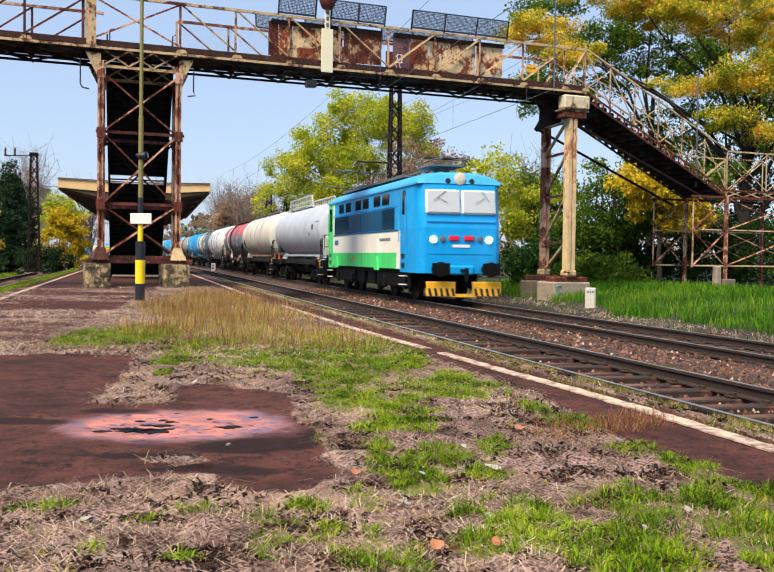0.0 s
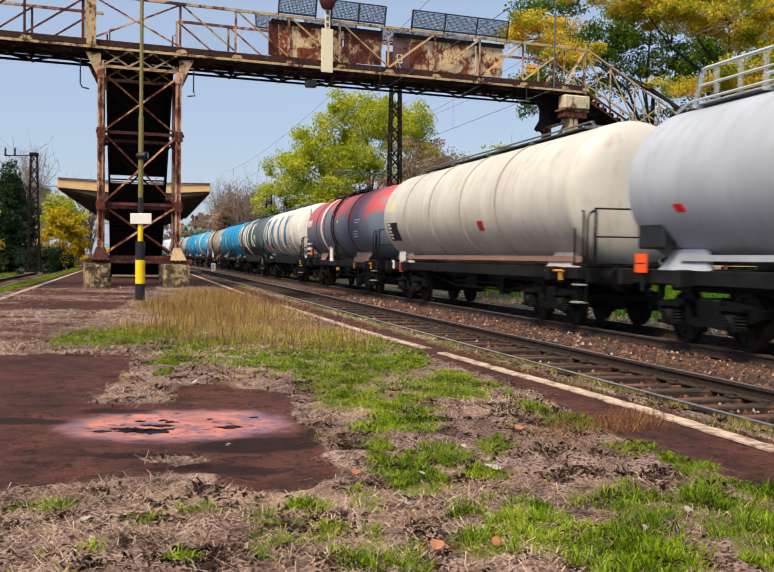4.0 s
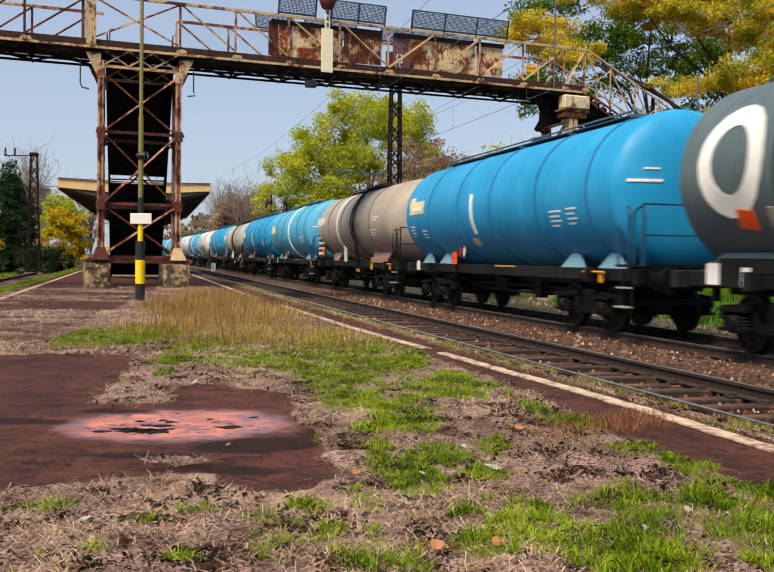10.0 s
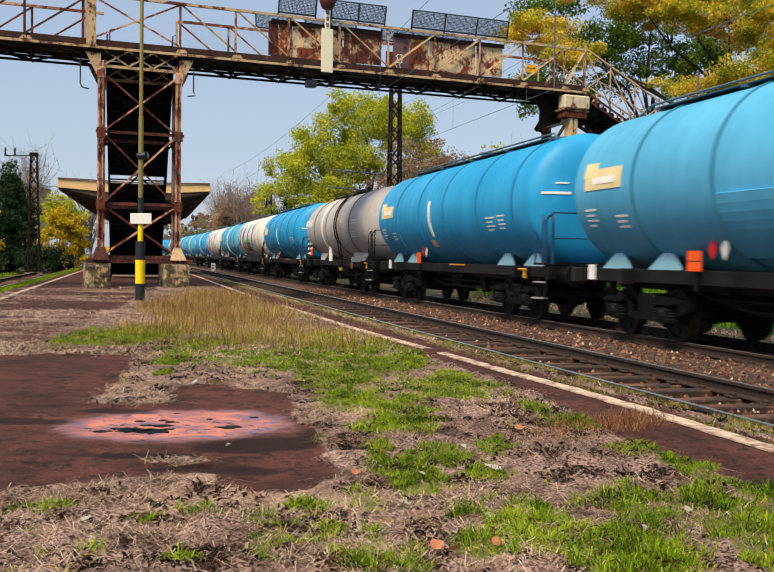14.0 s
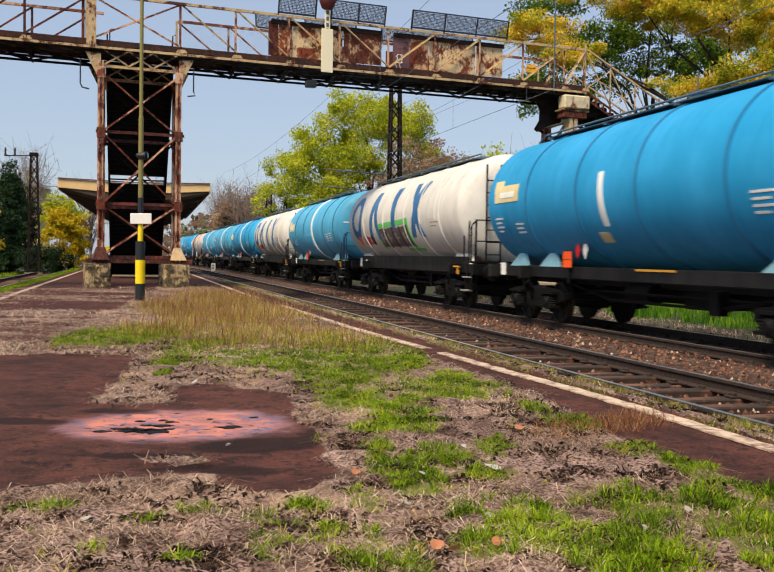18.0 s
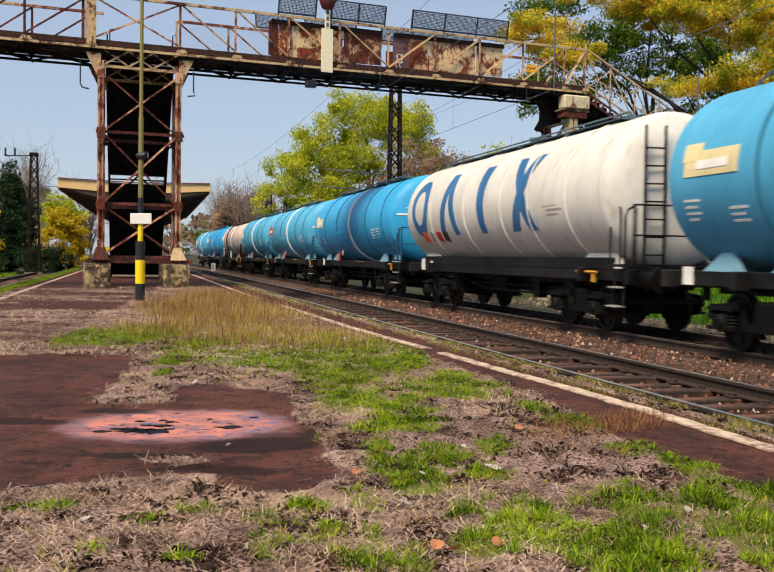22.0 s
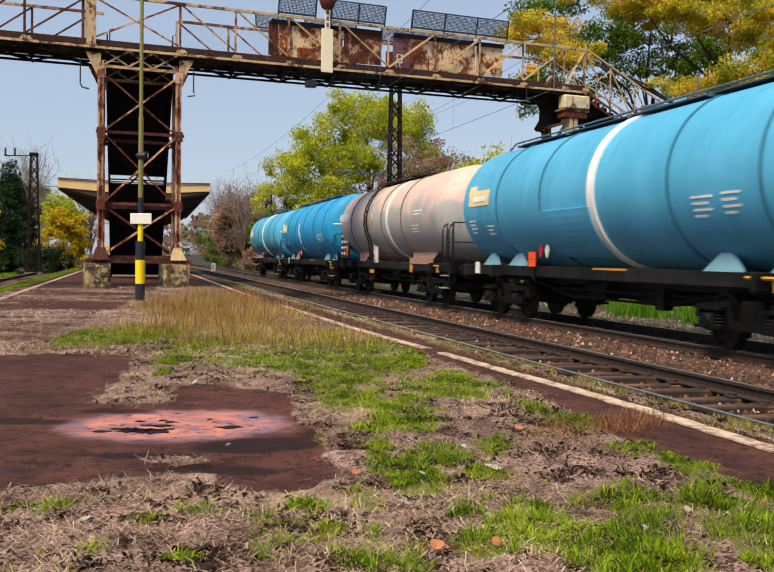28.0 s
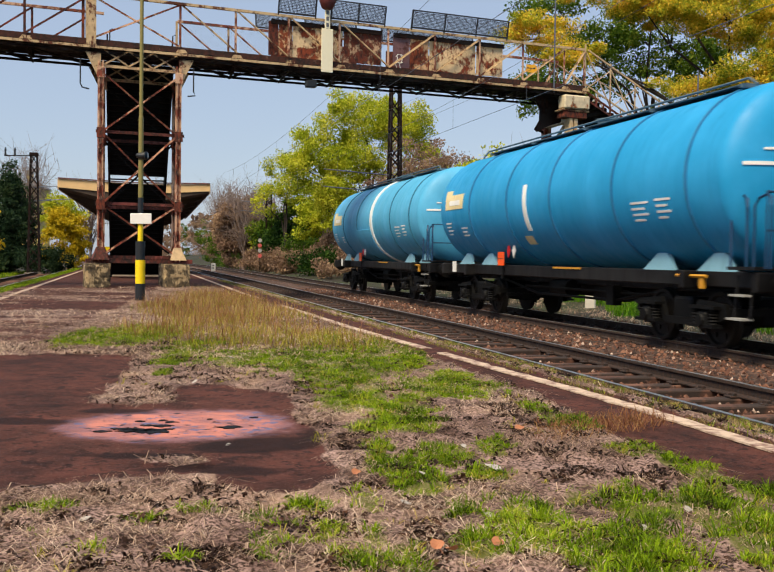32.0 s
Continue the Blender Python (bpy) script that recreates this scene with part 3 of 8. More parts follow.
def stones(name, spans, n, seed, label):
    """Loose ballast stones, each a small faceted lump."""
    rng = np.random.default_rng(seed)
    base = np.array([(1, 0, -.3), (-.4, .9, -.3), (-.5, -.8, -.3), (.1, .2, .9), (.6, .5, .4), (-.7, .1, .3)])
    tri = [(0, 2, 1), (0, 1, 4), (1, 3, 4), (1, 5, 3), (1, 2, 5), (2, 3, 5), (2, 0, 3), (0, 4, 3)]
    g = Geo()
    for off0, off1, z, s0, s1, share in spans:
        for _ in range(int(n * share)):
            s = s0 + (s1 - s0) * rng.random() ** 1.6
            p = line(s, off0 + (off1 - off0) * rng.random(), z + rng.random() * 0.03)
            r = 0.018 + 0.032 * rng.random() ** 2
            a = rng.random() * 6.28
            ca, sa = math.cos(a), math.sin(a)
            k = base * r * (0.8 + 0.5 * rng.random((6, 3)))
            g.add([(p.x + ca * q[0] - sa * q[1], p.y + sa * q[0] + ca * q[1], p.z + q[2]) for q in k], tri)
    tagged(new(name, g.mesh(name, M["stone"])), label, "gravel", kind="stuff")


stones("ballast_stones", [(0.85, GAP - 0.85, -0.17, -10, 40, 0.6), (-0.7, 0.7, -0.225, -10, 34, 0.42), (-1.7, -0.8, -0.2, -8, 24, 0.15), (GAP - 0.7, GAP + 0.7, -0.2, -8, 30, 0.15),
                          (GAP + 0.8, GAP + 3.0, -0.24, -6, 34, 0.1)], 11000, 3, "loose reddish-brown ballast stones between the rails")


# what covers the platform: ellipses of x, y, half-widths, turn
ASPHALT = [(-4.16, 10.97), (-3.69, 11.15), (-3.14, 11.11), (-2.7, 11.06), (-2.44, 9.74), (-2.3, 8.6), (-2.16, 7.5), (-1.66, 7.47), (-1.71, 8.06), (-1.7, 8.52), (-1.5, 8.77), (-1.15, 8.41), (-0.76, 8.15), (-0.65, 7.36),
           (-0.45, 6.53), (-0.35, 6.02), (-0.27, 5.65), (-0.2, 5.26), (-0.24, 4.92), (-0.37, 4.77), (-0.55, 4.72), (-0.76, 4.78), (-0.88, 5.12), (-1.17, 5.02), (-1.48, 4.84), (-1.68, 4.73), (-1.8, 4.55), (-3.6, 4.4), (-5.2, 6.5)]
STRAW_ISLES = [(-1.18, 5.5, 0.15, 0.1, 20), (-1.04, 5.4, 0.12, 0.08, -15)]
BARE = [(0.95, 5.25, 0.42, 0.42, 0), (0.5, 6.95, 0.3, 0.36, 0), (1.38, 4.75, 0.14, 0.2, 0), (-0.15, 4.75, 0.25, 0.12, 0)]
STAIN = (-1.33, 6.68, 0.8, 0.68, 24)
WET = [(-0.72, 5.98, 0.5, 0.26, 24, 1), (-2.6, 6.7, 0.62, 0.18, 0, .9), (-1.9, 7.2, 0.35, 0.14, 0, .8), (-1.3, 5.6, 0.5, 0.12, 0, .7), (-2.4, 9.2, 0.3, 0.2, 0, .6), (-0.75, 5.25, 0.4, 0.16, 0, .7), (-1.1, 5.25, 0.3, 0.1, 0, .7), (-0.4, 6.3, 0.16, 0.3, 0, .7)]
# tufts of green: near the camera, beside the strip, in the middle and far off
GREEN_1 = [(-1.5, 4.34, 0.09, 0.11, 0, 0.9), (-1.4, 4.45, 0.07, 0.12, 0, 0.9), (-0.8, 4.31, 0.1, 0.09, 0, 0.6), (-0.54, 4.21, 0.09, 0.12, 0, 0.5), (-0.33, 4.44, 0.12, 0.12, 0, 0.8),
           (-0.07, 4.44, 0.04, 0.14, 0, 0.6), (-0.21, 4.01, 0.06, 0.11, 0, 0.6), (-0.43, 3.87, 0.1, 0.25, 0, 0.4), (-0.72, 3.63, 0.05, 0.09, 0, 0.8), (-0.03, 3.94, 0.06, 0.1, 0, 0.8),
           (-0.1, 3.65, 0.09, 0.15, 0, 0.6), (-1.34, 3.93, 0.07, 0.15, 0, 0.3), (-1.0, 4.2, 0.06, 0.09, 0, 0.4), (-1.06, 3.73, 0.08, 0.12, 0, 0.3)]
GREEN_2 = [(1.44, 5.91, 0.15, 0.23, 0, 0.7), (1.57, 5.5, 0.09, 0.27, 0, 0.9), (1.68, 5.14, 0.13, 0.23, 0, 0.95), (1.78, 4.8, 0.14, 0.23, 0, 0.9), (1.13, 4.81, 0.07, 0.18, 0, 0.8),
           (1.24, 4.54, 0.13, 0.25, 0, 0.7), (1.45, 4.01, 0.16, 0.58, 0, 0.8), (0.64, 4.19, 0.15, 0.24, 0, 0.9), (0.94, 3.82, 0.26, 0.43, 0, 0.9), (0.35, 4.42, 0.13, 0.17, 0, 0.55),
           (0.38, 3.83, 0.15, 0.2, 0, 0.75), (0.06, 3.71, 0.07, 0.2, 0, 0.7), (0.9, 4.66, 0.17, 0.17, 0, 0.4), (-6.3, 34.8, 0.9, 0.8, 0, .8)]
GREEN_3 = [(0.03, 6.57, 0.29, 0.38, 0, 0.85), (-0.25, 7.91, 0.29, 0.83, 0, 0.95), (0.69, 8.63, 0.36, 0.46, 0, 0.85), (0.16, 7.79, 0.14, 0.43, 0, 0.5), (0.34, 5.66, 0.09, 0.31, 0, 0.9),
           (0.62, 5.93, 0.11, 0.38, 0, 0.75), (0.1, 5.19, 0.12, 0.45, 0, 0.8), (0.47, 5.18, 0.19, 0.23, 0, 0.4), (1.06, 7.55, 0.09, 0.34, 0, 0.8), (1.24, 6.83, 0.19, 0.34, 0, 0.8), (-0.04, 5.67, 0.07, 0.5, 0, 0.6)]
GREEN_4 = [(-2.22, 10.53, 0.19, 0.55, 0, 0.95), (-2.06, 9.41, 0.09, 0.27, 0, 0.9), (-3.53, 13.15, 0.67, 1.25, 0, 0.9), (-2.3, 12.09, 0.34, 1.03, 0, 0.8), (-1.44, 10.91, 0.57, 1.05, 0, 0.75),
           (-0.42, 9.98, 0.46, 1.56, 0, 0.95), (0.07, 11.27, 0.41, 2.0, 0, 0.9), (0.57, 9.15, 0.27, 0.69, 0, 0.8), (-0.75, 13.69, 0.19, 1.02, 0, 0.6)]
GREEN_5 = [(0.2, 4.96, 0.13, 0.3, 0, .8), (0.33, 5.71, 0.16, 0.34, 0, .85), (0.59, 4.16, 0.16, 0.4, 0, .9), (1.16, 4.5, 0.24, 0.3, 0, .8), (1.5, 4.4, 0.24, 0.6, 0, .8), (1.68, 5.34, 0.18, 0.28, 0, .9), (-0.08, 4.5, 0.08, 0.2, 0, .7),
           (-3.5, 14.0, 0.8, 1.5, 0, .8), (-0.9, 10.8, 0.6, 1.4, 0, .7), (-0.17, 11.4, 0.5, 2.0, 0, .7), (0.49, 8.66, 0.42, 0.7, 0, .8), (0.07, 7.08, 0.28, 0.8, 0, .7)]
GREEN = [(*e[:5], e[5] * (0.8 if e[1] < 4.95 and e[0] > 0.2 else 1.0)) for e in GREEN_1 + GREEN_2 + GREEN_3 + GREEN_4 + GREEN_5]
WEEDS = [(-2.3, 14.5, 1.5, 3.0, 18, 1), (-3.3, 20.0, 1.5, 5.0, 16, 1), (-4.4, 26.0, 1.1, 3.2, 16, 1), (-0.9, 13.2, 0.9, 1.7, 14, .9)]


def ell(x, y, e):
    """0 at the middle, 1 on the rim of an ellipse."""
    dx, dy = x - e[0], y - e[1]
    if not e[4]:
        return math.hypot(dx / e[2], dy / e[3])
    a = radians(e[4])
    u, v = dx * math.cos(a) + dy * math.sin(a), -dx * math.sin(a) + dy * math.cos(a)
    return math.hypot(u / e[2], v / e[3])


def line_off(s):
    """Offset of the painted safety line."""
    return float(np.interp(s, [-4, -2, -0.7, 0.9, 3.2, 4.8, 7, 13, 19, 30, 45], [-2.42, -2.4, -2.43, -2.52, -2.58, -2.66, -2.73, -2.77, -2.85, -2.8, -2.7]))


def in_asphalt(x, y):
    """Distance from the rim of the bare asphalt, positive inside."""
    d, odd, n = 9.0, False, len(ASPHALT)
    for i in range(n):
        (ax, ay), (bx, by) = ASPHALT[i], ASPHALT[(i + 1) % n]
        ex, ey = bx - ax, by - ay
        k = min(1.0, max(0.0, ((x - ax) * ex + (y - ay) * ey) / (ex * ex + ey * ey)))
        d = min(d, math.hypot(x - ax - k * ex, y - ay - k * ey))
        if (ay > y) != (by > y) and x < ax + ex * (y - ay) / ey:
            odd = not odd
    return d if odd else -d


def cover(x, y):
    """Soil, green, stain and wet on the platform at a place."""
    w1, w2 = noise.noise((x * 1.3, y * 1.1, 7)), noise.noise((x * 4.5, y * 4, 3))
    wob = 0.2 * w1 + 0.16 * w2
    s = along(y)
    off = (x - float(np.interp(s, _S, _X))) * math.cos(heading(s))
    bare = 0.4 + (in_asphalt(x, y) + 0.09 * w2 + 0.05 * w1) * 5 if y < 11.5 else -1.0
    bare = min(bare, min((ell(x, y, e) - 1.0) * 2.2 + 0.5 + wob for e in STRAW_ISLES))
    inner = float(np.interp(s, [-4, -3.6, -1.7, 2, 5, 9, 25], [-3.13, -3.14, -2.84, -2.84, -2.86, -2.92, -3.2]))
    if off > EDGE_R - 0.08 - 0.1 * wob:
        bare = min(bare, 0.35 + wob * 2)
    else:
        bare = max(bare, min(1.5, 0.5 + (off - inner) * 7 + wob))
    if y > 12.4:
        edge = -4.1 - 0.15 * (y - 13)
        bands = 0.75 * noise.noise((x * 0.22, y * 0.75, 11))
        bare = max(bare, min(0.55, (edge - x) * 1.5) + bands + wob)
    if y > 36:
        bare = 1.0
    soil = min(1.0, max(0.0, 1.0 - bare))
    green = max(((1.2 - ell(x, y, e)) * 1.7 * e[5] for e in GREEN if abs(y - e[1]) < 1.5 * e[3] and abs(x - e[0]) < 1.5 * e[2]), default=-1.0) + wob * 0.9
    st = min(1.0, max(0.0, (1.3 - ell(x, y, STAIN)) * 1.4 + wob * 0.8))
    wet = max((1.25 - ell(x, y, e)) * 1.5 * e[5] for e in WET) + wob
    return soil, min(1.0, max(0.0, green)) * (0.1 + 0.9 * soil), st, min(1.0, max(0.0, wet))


COLS = 230
ROWS_Y = [-20, -8, -2, 1]
_y = 2.2
while _y < 130:
    ROWS_Y.append(_y)
    _y *= 1.0125 if _y < 34 else 1.05
COVER = np.zeros((len(ROWS_Y), COLS + 1, 4))
RELIEF = np.full((len(ROWS_Y), COLS + 1), PZ)


def build_platform():
    ys, m = ROWS_Y, COLS
    vs, cols = [], []
    for j, y in enumerate(ys):
        s = along(y)
        for i in range(m + 1):
            off = EDGE_L + (EDGE_R - EDGE_L) * i / m
            p = line(s, off, PZ)
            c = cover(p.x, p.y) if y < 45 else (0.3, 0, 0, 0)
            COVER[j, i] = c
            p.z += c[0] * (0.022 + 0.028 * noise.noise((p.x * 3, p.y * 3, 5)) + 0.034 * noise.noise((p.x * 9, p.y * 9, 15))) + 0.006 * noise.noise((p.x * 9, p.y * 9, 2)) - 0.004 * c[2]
            RELIEF[j, i] = p.z
            vs.append(tuple(p))
            cols += [*c]
    q = m + 1
    fs = [(j * q + i, j * q + i + 1, (j + 1) * q + i + 1, (j + 1) * q + i) for j in range(len(ys) - 1) for i in range(m)]
    me = bpy.data.meshes.new("platform")
    me.from_pydata(vs, [], fs)
    me.shade_smooth()
    at = me.color_attributes.new("cover", "FLOAT_COLOR", "POINT")
    at.data.foreach_set("color", cols)
    me.materials.append(M["platform"])
    tagged(new("platform", me), "worn red-brown asphalt platform with soil and litter", "platform", kind="structure")
    for nm, off in (("platform_edge_1", EDGE_R), ("platform_edge_2", EDGE_L)):
        g = Geo()
        sg = 1 if off == EDGE_R else -1
        s = -30.0
        while s < 120:
            w = pose(*line(s + 0.5, off + sg * 0.09, PZ - 0.21), 0, 0, math.degrees(-heading(s)))
            g.box((0, 0, 0), (0.18, 0.985, 0.4), chamfer=0.02)
            for k in range(len(g.v) - 24, len(g.v)):
                g.v[k] = tuple(w @ Vector(g.v[k]))
            s += 1.0
        tagged(new(nm, g.mesh(nm, M["concrete_dark"])), "weathered concrete kerb stones along the platform edge", "kerb", kind="structure")


build_platform()


def safety_line(name, off, width, s0, s1, worn):
    """A worn painted line, 4 mm above the asphalt, with ragged edges and gaps."""
    g = Geo()
    s = s0
    while s < s1:
        o = off(s)
        ds = 0.12 if s < 30 else 1.0
        k = noise.noise((s * 0.9, 2.0, off(0)))
        if not (worn and (2.5 < s < 3.15 or 14.0 < s < 17.5)):
            e1, e2 = 0.035 * noise.noise((s * 5, 0, 1)), 0.035 * noise.noise((s * 5, 5, 1))
            f1, f2 = 0.035 * noise.noise(((s + ds) * 5, 0, 1)), 0.035 * noise.noise(((s + ds) * 5, 5, 1))
            z = PZ + 0.017
            o2 = off(s + ds)
            a, b, c, d = line(s, o - width / 2 + e1, z), line(s, o + width / 2 + e2, z), line(s + ds, o2 + width / 2 + f2, z), line(s + ds, o2 - width / 2 + f1, z)
            dn = Vector((0, 0, -0.012))
            g.add([a, b, c, d, a + dn, b + dn, c + dn, d + dn], [(0, 1, 2, 3), (1, 5, 6, 2), (4, 0, 3, 7), (4, 5, 1, 0), (3, 2, 6, 7)])
        s += ds
    tagged(new(name, g.mesh(name, M["line_paint"])), "worn white safety line painted on the platform", "painted line", kind="structure")


_n = Nodes("worn line paint")
M["line_paint"] = _n.done(_n.mix(_n.step(_n.noise(9, 8), 0.42, 0.66), srgb(198, 176, 154), srgb(116, 82, 70)), 0.7)
safety_line("safety_line_1", line_off, 0.13, -14, 90, True)
safety_line("safety_line_2", lambda s: -9.05, 0.15, 4, 90, False)


def pothole():
    """Broken holes in the stain: flush black plates stand for the shade inside them."""
    g = Geo()
    rng = random.Random(4)
    spots = [(-1.68, 6.47, .05), (-1.63, 6.4, .05), (-1.6, 6.48, .04), (-1.53, 6.41, .06), (-1.47, 6.38, .07), (-1.45, 6.46, .05), (-1.44, 6.61, .05), (-1.42, 6.75, .04), (-1.55, 6.62, .03), (-1.64, 6.78, .025), (-1.5, 6.83, .025), (-1.01, 6.6, .06), (-1.77, 6.37, .04), (-1.38, 6.49, .025), (-1.2, 6.9, .02), (-0.9, 7.0, .025)]
    for cx, cy, r in spots:
        n = 17
        ring = [(cx + 1.25 * r * (0.35 + 1.0 * rng.random()) * math.cos(k * 2 * math.pi / n), cy + r * (0.35 + 1.0 * rng.random()) * math.sin(k * 2 * math.pi / n)) for k in range(n)]
        g.plate(ring, 2, PZ - 0.012, 0.0135)
    tagged(new("pothole_tar", g.mesh("pothole_tar", M["black_under"])), "flat black plates for the shade in broken holes of a pinkish stain", "tar patch", kind="structure")


pothole()


# ---- footbridge ----
BRIDGE = pose(-8.25, 34, 0, 0, 0, 24)
DECK, RAIL, LOW, WIDE, SKEW = 8.15, 9.82, 7.93, 2.6, 0.17
NODES_U = [-14.6, -12.7, -10.9, -9.2, -7.4, -5.5, -3.62, -1.62] + [1.33 + 1.915 * k for k in range(9)] + [17.6]
bridge = thing("footbridge", "rusty cream-painted steel lattice footbridge spanning the tracks", "footbridge", BRIDGE)


def bar(name, a, b, w, mat, parent=None, h=None, label="", angle=False):
    g = Geo()
    g.angle_bar(a, b, w) if angle else g.beam(a, b, w, h)
    return part(name, g, mat, parent or bridge, label)


def build_span():
    for Y, near in ((0.0, True), (WIDE, False)):
        at = [u + SKEW * Y for u in NODES_U]
        # the far rail is open where the stairs come up behind the tower
        runs = [(at[0], at[-1])] if near else [(at[0], at[7] + 0.35), (at[8], at[-1])]
        for u0, u1 in runs:
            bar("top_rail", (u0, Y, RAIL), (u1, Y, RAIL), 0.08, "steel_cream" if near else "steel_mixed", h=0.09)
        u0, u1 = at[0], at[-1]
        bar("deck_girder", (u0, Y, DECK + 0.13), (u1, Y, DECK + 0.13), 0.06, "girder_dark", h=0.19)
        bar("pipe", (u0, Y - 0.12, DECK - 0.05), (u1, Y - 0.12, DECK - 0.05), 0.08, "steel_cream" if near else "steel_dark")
        # members below the deck use the near-black steel
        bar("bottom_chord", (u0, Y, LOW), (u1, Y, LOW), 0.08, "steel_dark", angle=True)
        for i, u in enumerate(at):
            wide = near and i == 7
            # left posts: red-brown instead of cream puts back-lit shade into the colour
            mt = "steel_cream" if wide else "steel_red" if i < 7 else "steel_mixed" if near else "steel_cream"
            bar("post", (u, Y, DECK - (0.0 if wide else 0.06)), (u, Y, RAIL + (1.2 if wide else 0.0)), 0.3 if wide else 0.075, mt, angle=not wide, label="broad cream post" if wide else "")
            if wide:
                bar("post", (u - 0.2, Y + 0.02, DECK), (u - 0.2, Y + 0.02, RAIL + 1.2), 0.09, "steel_rust", angle=True)
            if near:
                part("gusset", Geo().plate([(u - 0.2, DECK + 0.02), (u + 0.2, DECK + 0.02), (u + 0.12, DECK + 0.13), (u - 0.12, DECK + 0.13)], 1, Y - 0.09, 0.012), "steel_cream", bridge)
        for i in range(len(at) - 1):
            a, b = at[i], at[i + 1]
            # left diagonals likewise darkened to red-brown for their back-lit shade
            mt = "steel_red" if i < 7 else "steel_cream"
            if i == 7:
                if near:
                    bar("diagonal", (a, Y, DECK + 0.2), (b, Y, RAIL - 0.05), 0.055, "steel_mixed", angle=True)
                    bar("diagonal", (a, Y + 0.03, RAIL - 0.05), (b, Y + 0.03, DECK + 0.2), 0.055, "steel_mixed", angle=True)
            elif i < 7 or i >= 12:
                bar("diagonal", (a, Y, DECK + 0.2), (b, Y, RAIL - 0.05), 0.06, mt, angle=True)
            else:
                bar("diagonal", (a, Y, RAIL - 0.05), (b, Y, DECK + 0.2), 0.06, "steel_cream" if near else "steel_mixed", angle=True)
            mid = (a + b) / 2
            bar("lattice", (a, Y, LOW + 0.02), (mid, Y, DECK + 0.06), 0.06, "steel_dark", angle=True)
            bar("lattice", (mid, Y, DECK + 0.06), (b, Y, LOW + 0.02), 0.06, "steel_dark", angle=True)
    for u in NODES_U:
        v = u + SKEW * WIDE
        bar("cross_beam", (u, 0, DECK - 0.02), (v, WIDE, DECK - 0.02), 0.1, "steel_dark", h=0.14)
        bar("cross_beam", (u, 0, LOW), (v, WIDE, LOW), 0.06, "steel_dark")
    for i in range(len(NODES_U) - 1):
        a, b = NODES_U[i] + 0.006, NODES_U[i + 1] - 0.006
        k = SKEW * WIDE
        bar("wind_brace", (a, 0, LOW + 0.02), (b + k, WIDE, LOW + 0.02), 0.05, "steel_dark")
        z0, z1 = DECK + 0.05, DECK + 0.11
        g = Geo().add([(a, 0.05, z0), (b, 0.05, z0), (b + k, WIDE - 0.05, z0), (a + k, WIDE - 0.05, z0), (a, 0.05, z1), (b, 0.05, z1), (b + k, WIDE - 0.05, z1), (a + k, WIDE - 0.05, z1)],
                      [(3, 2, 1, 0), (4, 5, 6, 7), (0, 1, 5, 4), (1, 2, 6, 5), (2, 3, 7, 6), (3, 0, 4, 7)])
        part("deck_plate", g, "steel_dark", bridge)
    # hooped rails where the stairs leave the deck
    for u in (-0.62, 1.6):
        part("stair_hoop", Geo().tube([(u, WIDE, DECK + 0.1), (u, WIDE, RAIL - 0.55), (u + 0.1, WIDE, RAIL - 0.5)], 0.025, 6), "black_paint", bridge)


def netting(name, u0, u1, z0, z1, Y, step, wire, lean=0.0, diamond=True, mat="mesh_dark"):
    """Wire mesh in a frame."""
    g = Geo()
    h, w = z1 - z0, u1 - u0
    if diamond:
        n = int((w + h) / step)
        for k in range(n):
            d = k * step
            a, b = max(0, d - h), min(w, d)
            for flip in (0, 1):
                pa, pb = (a, d - a), (b, d - b)
                if flip:
                    pa, pb = (w - pa[0], pa[1]), (w - pb[0], pb[1])
                g.beam((u0 + pa[0], Y + lean * pa[1] / h, z0 + pa[1]), (u0 + pb[0], Y + lean * pb[1] / h, z0 + pb[1]), wire)
    else:
        for k in range(int(w / step) + 1):
            g.beam((u0 + k * step, Y, z0), (u0 + k * step, Y + lean, z1), wire)
        for k in range(int(h / step) + 1):
            t = k * step / h
            g.beam((u0, Y + lean * t, z0 + h * t), (u1, Y + lean * t, z0 + h * t), wire)
    return tagged(part(name, g, mat, bridge), kind="stuff")


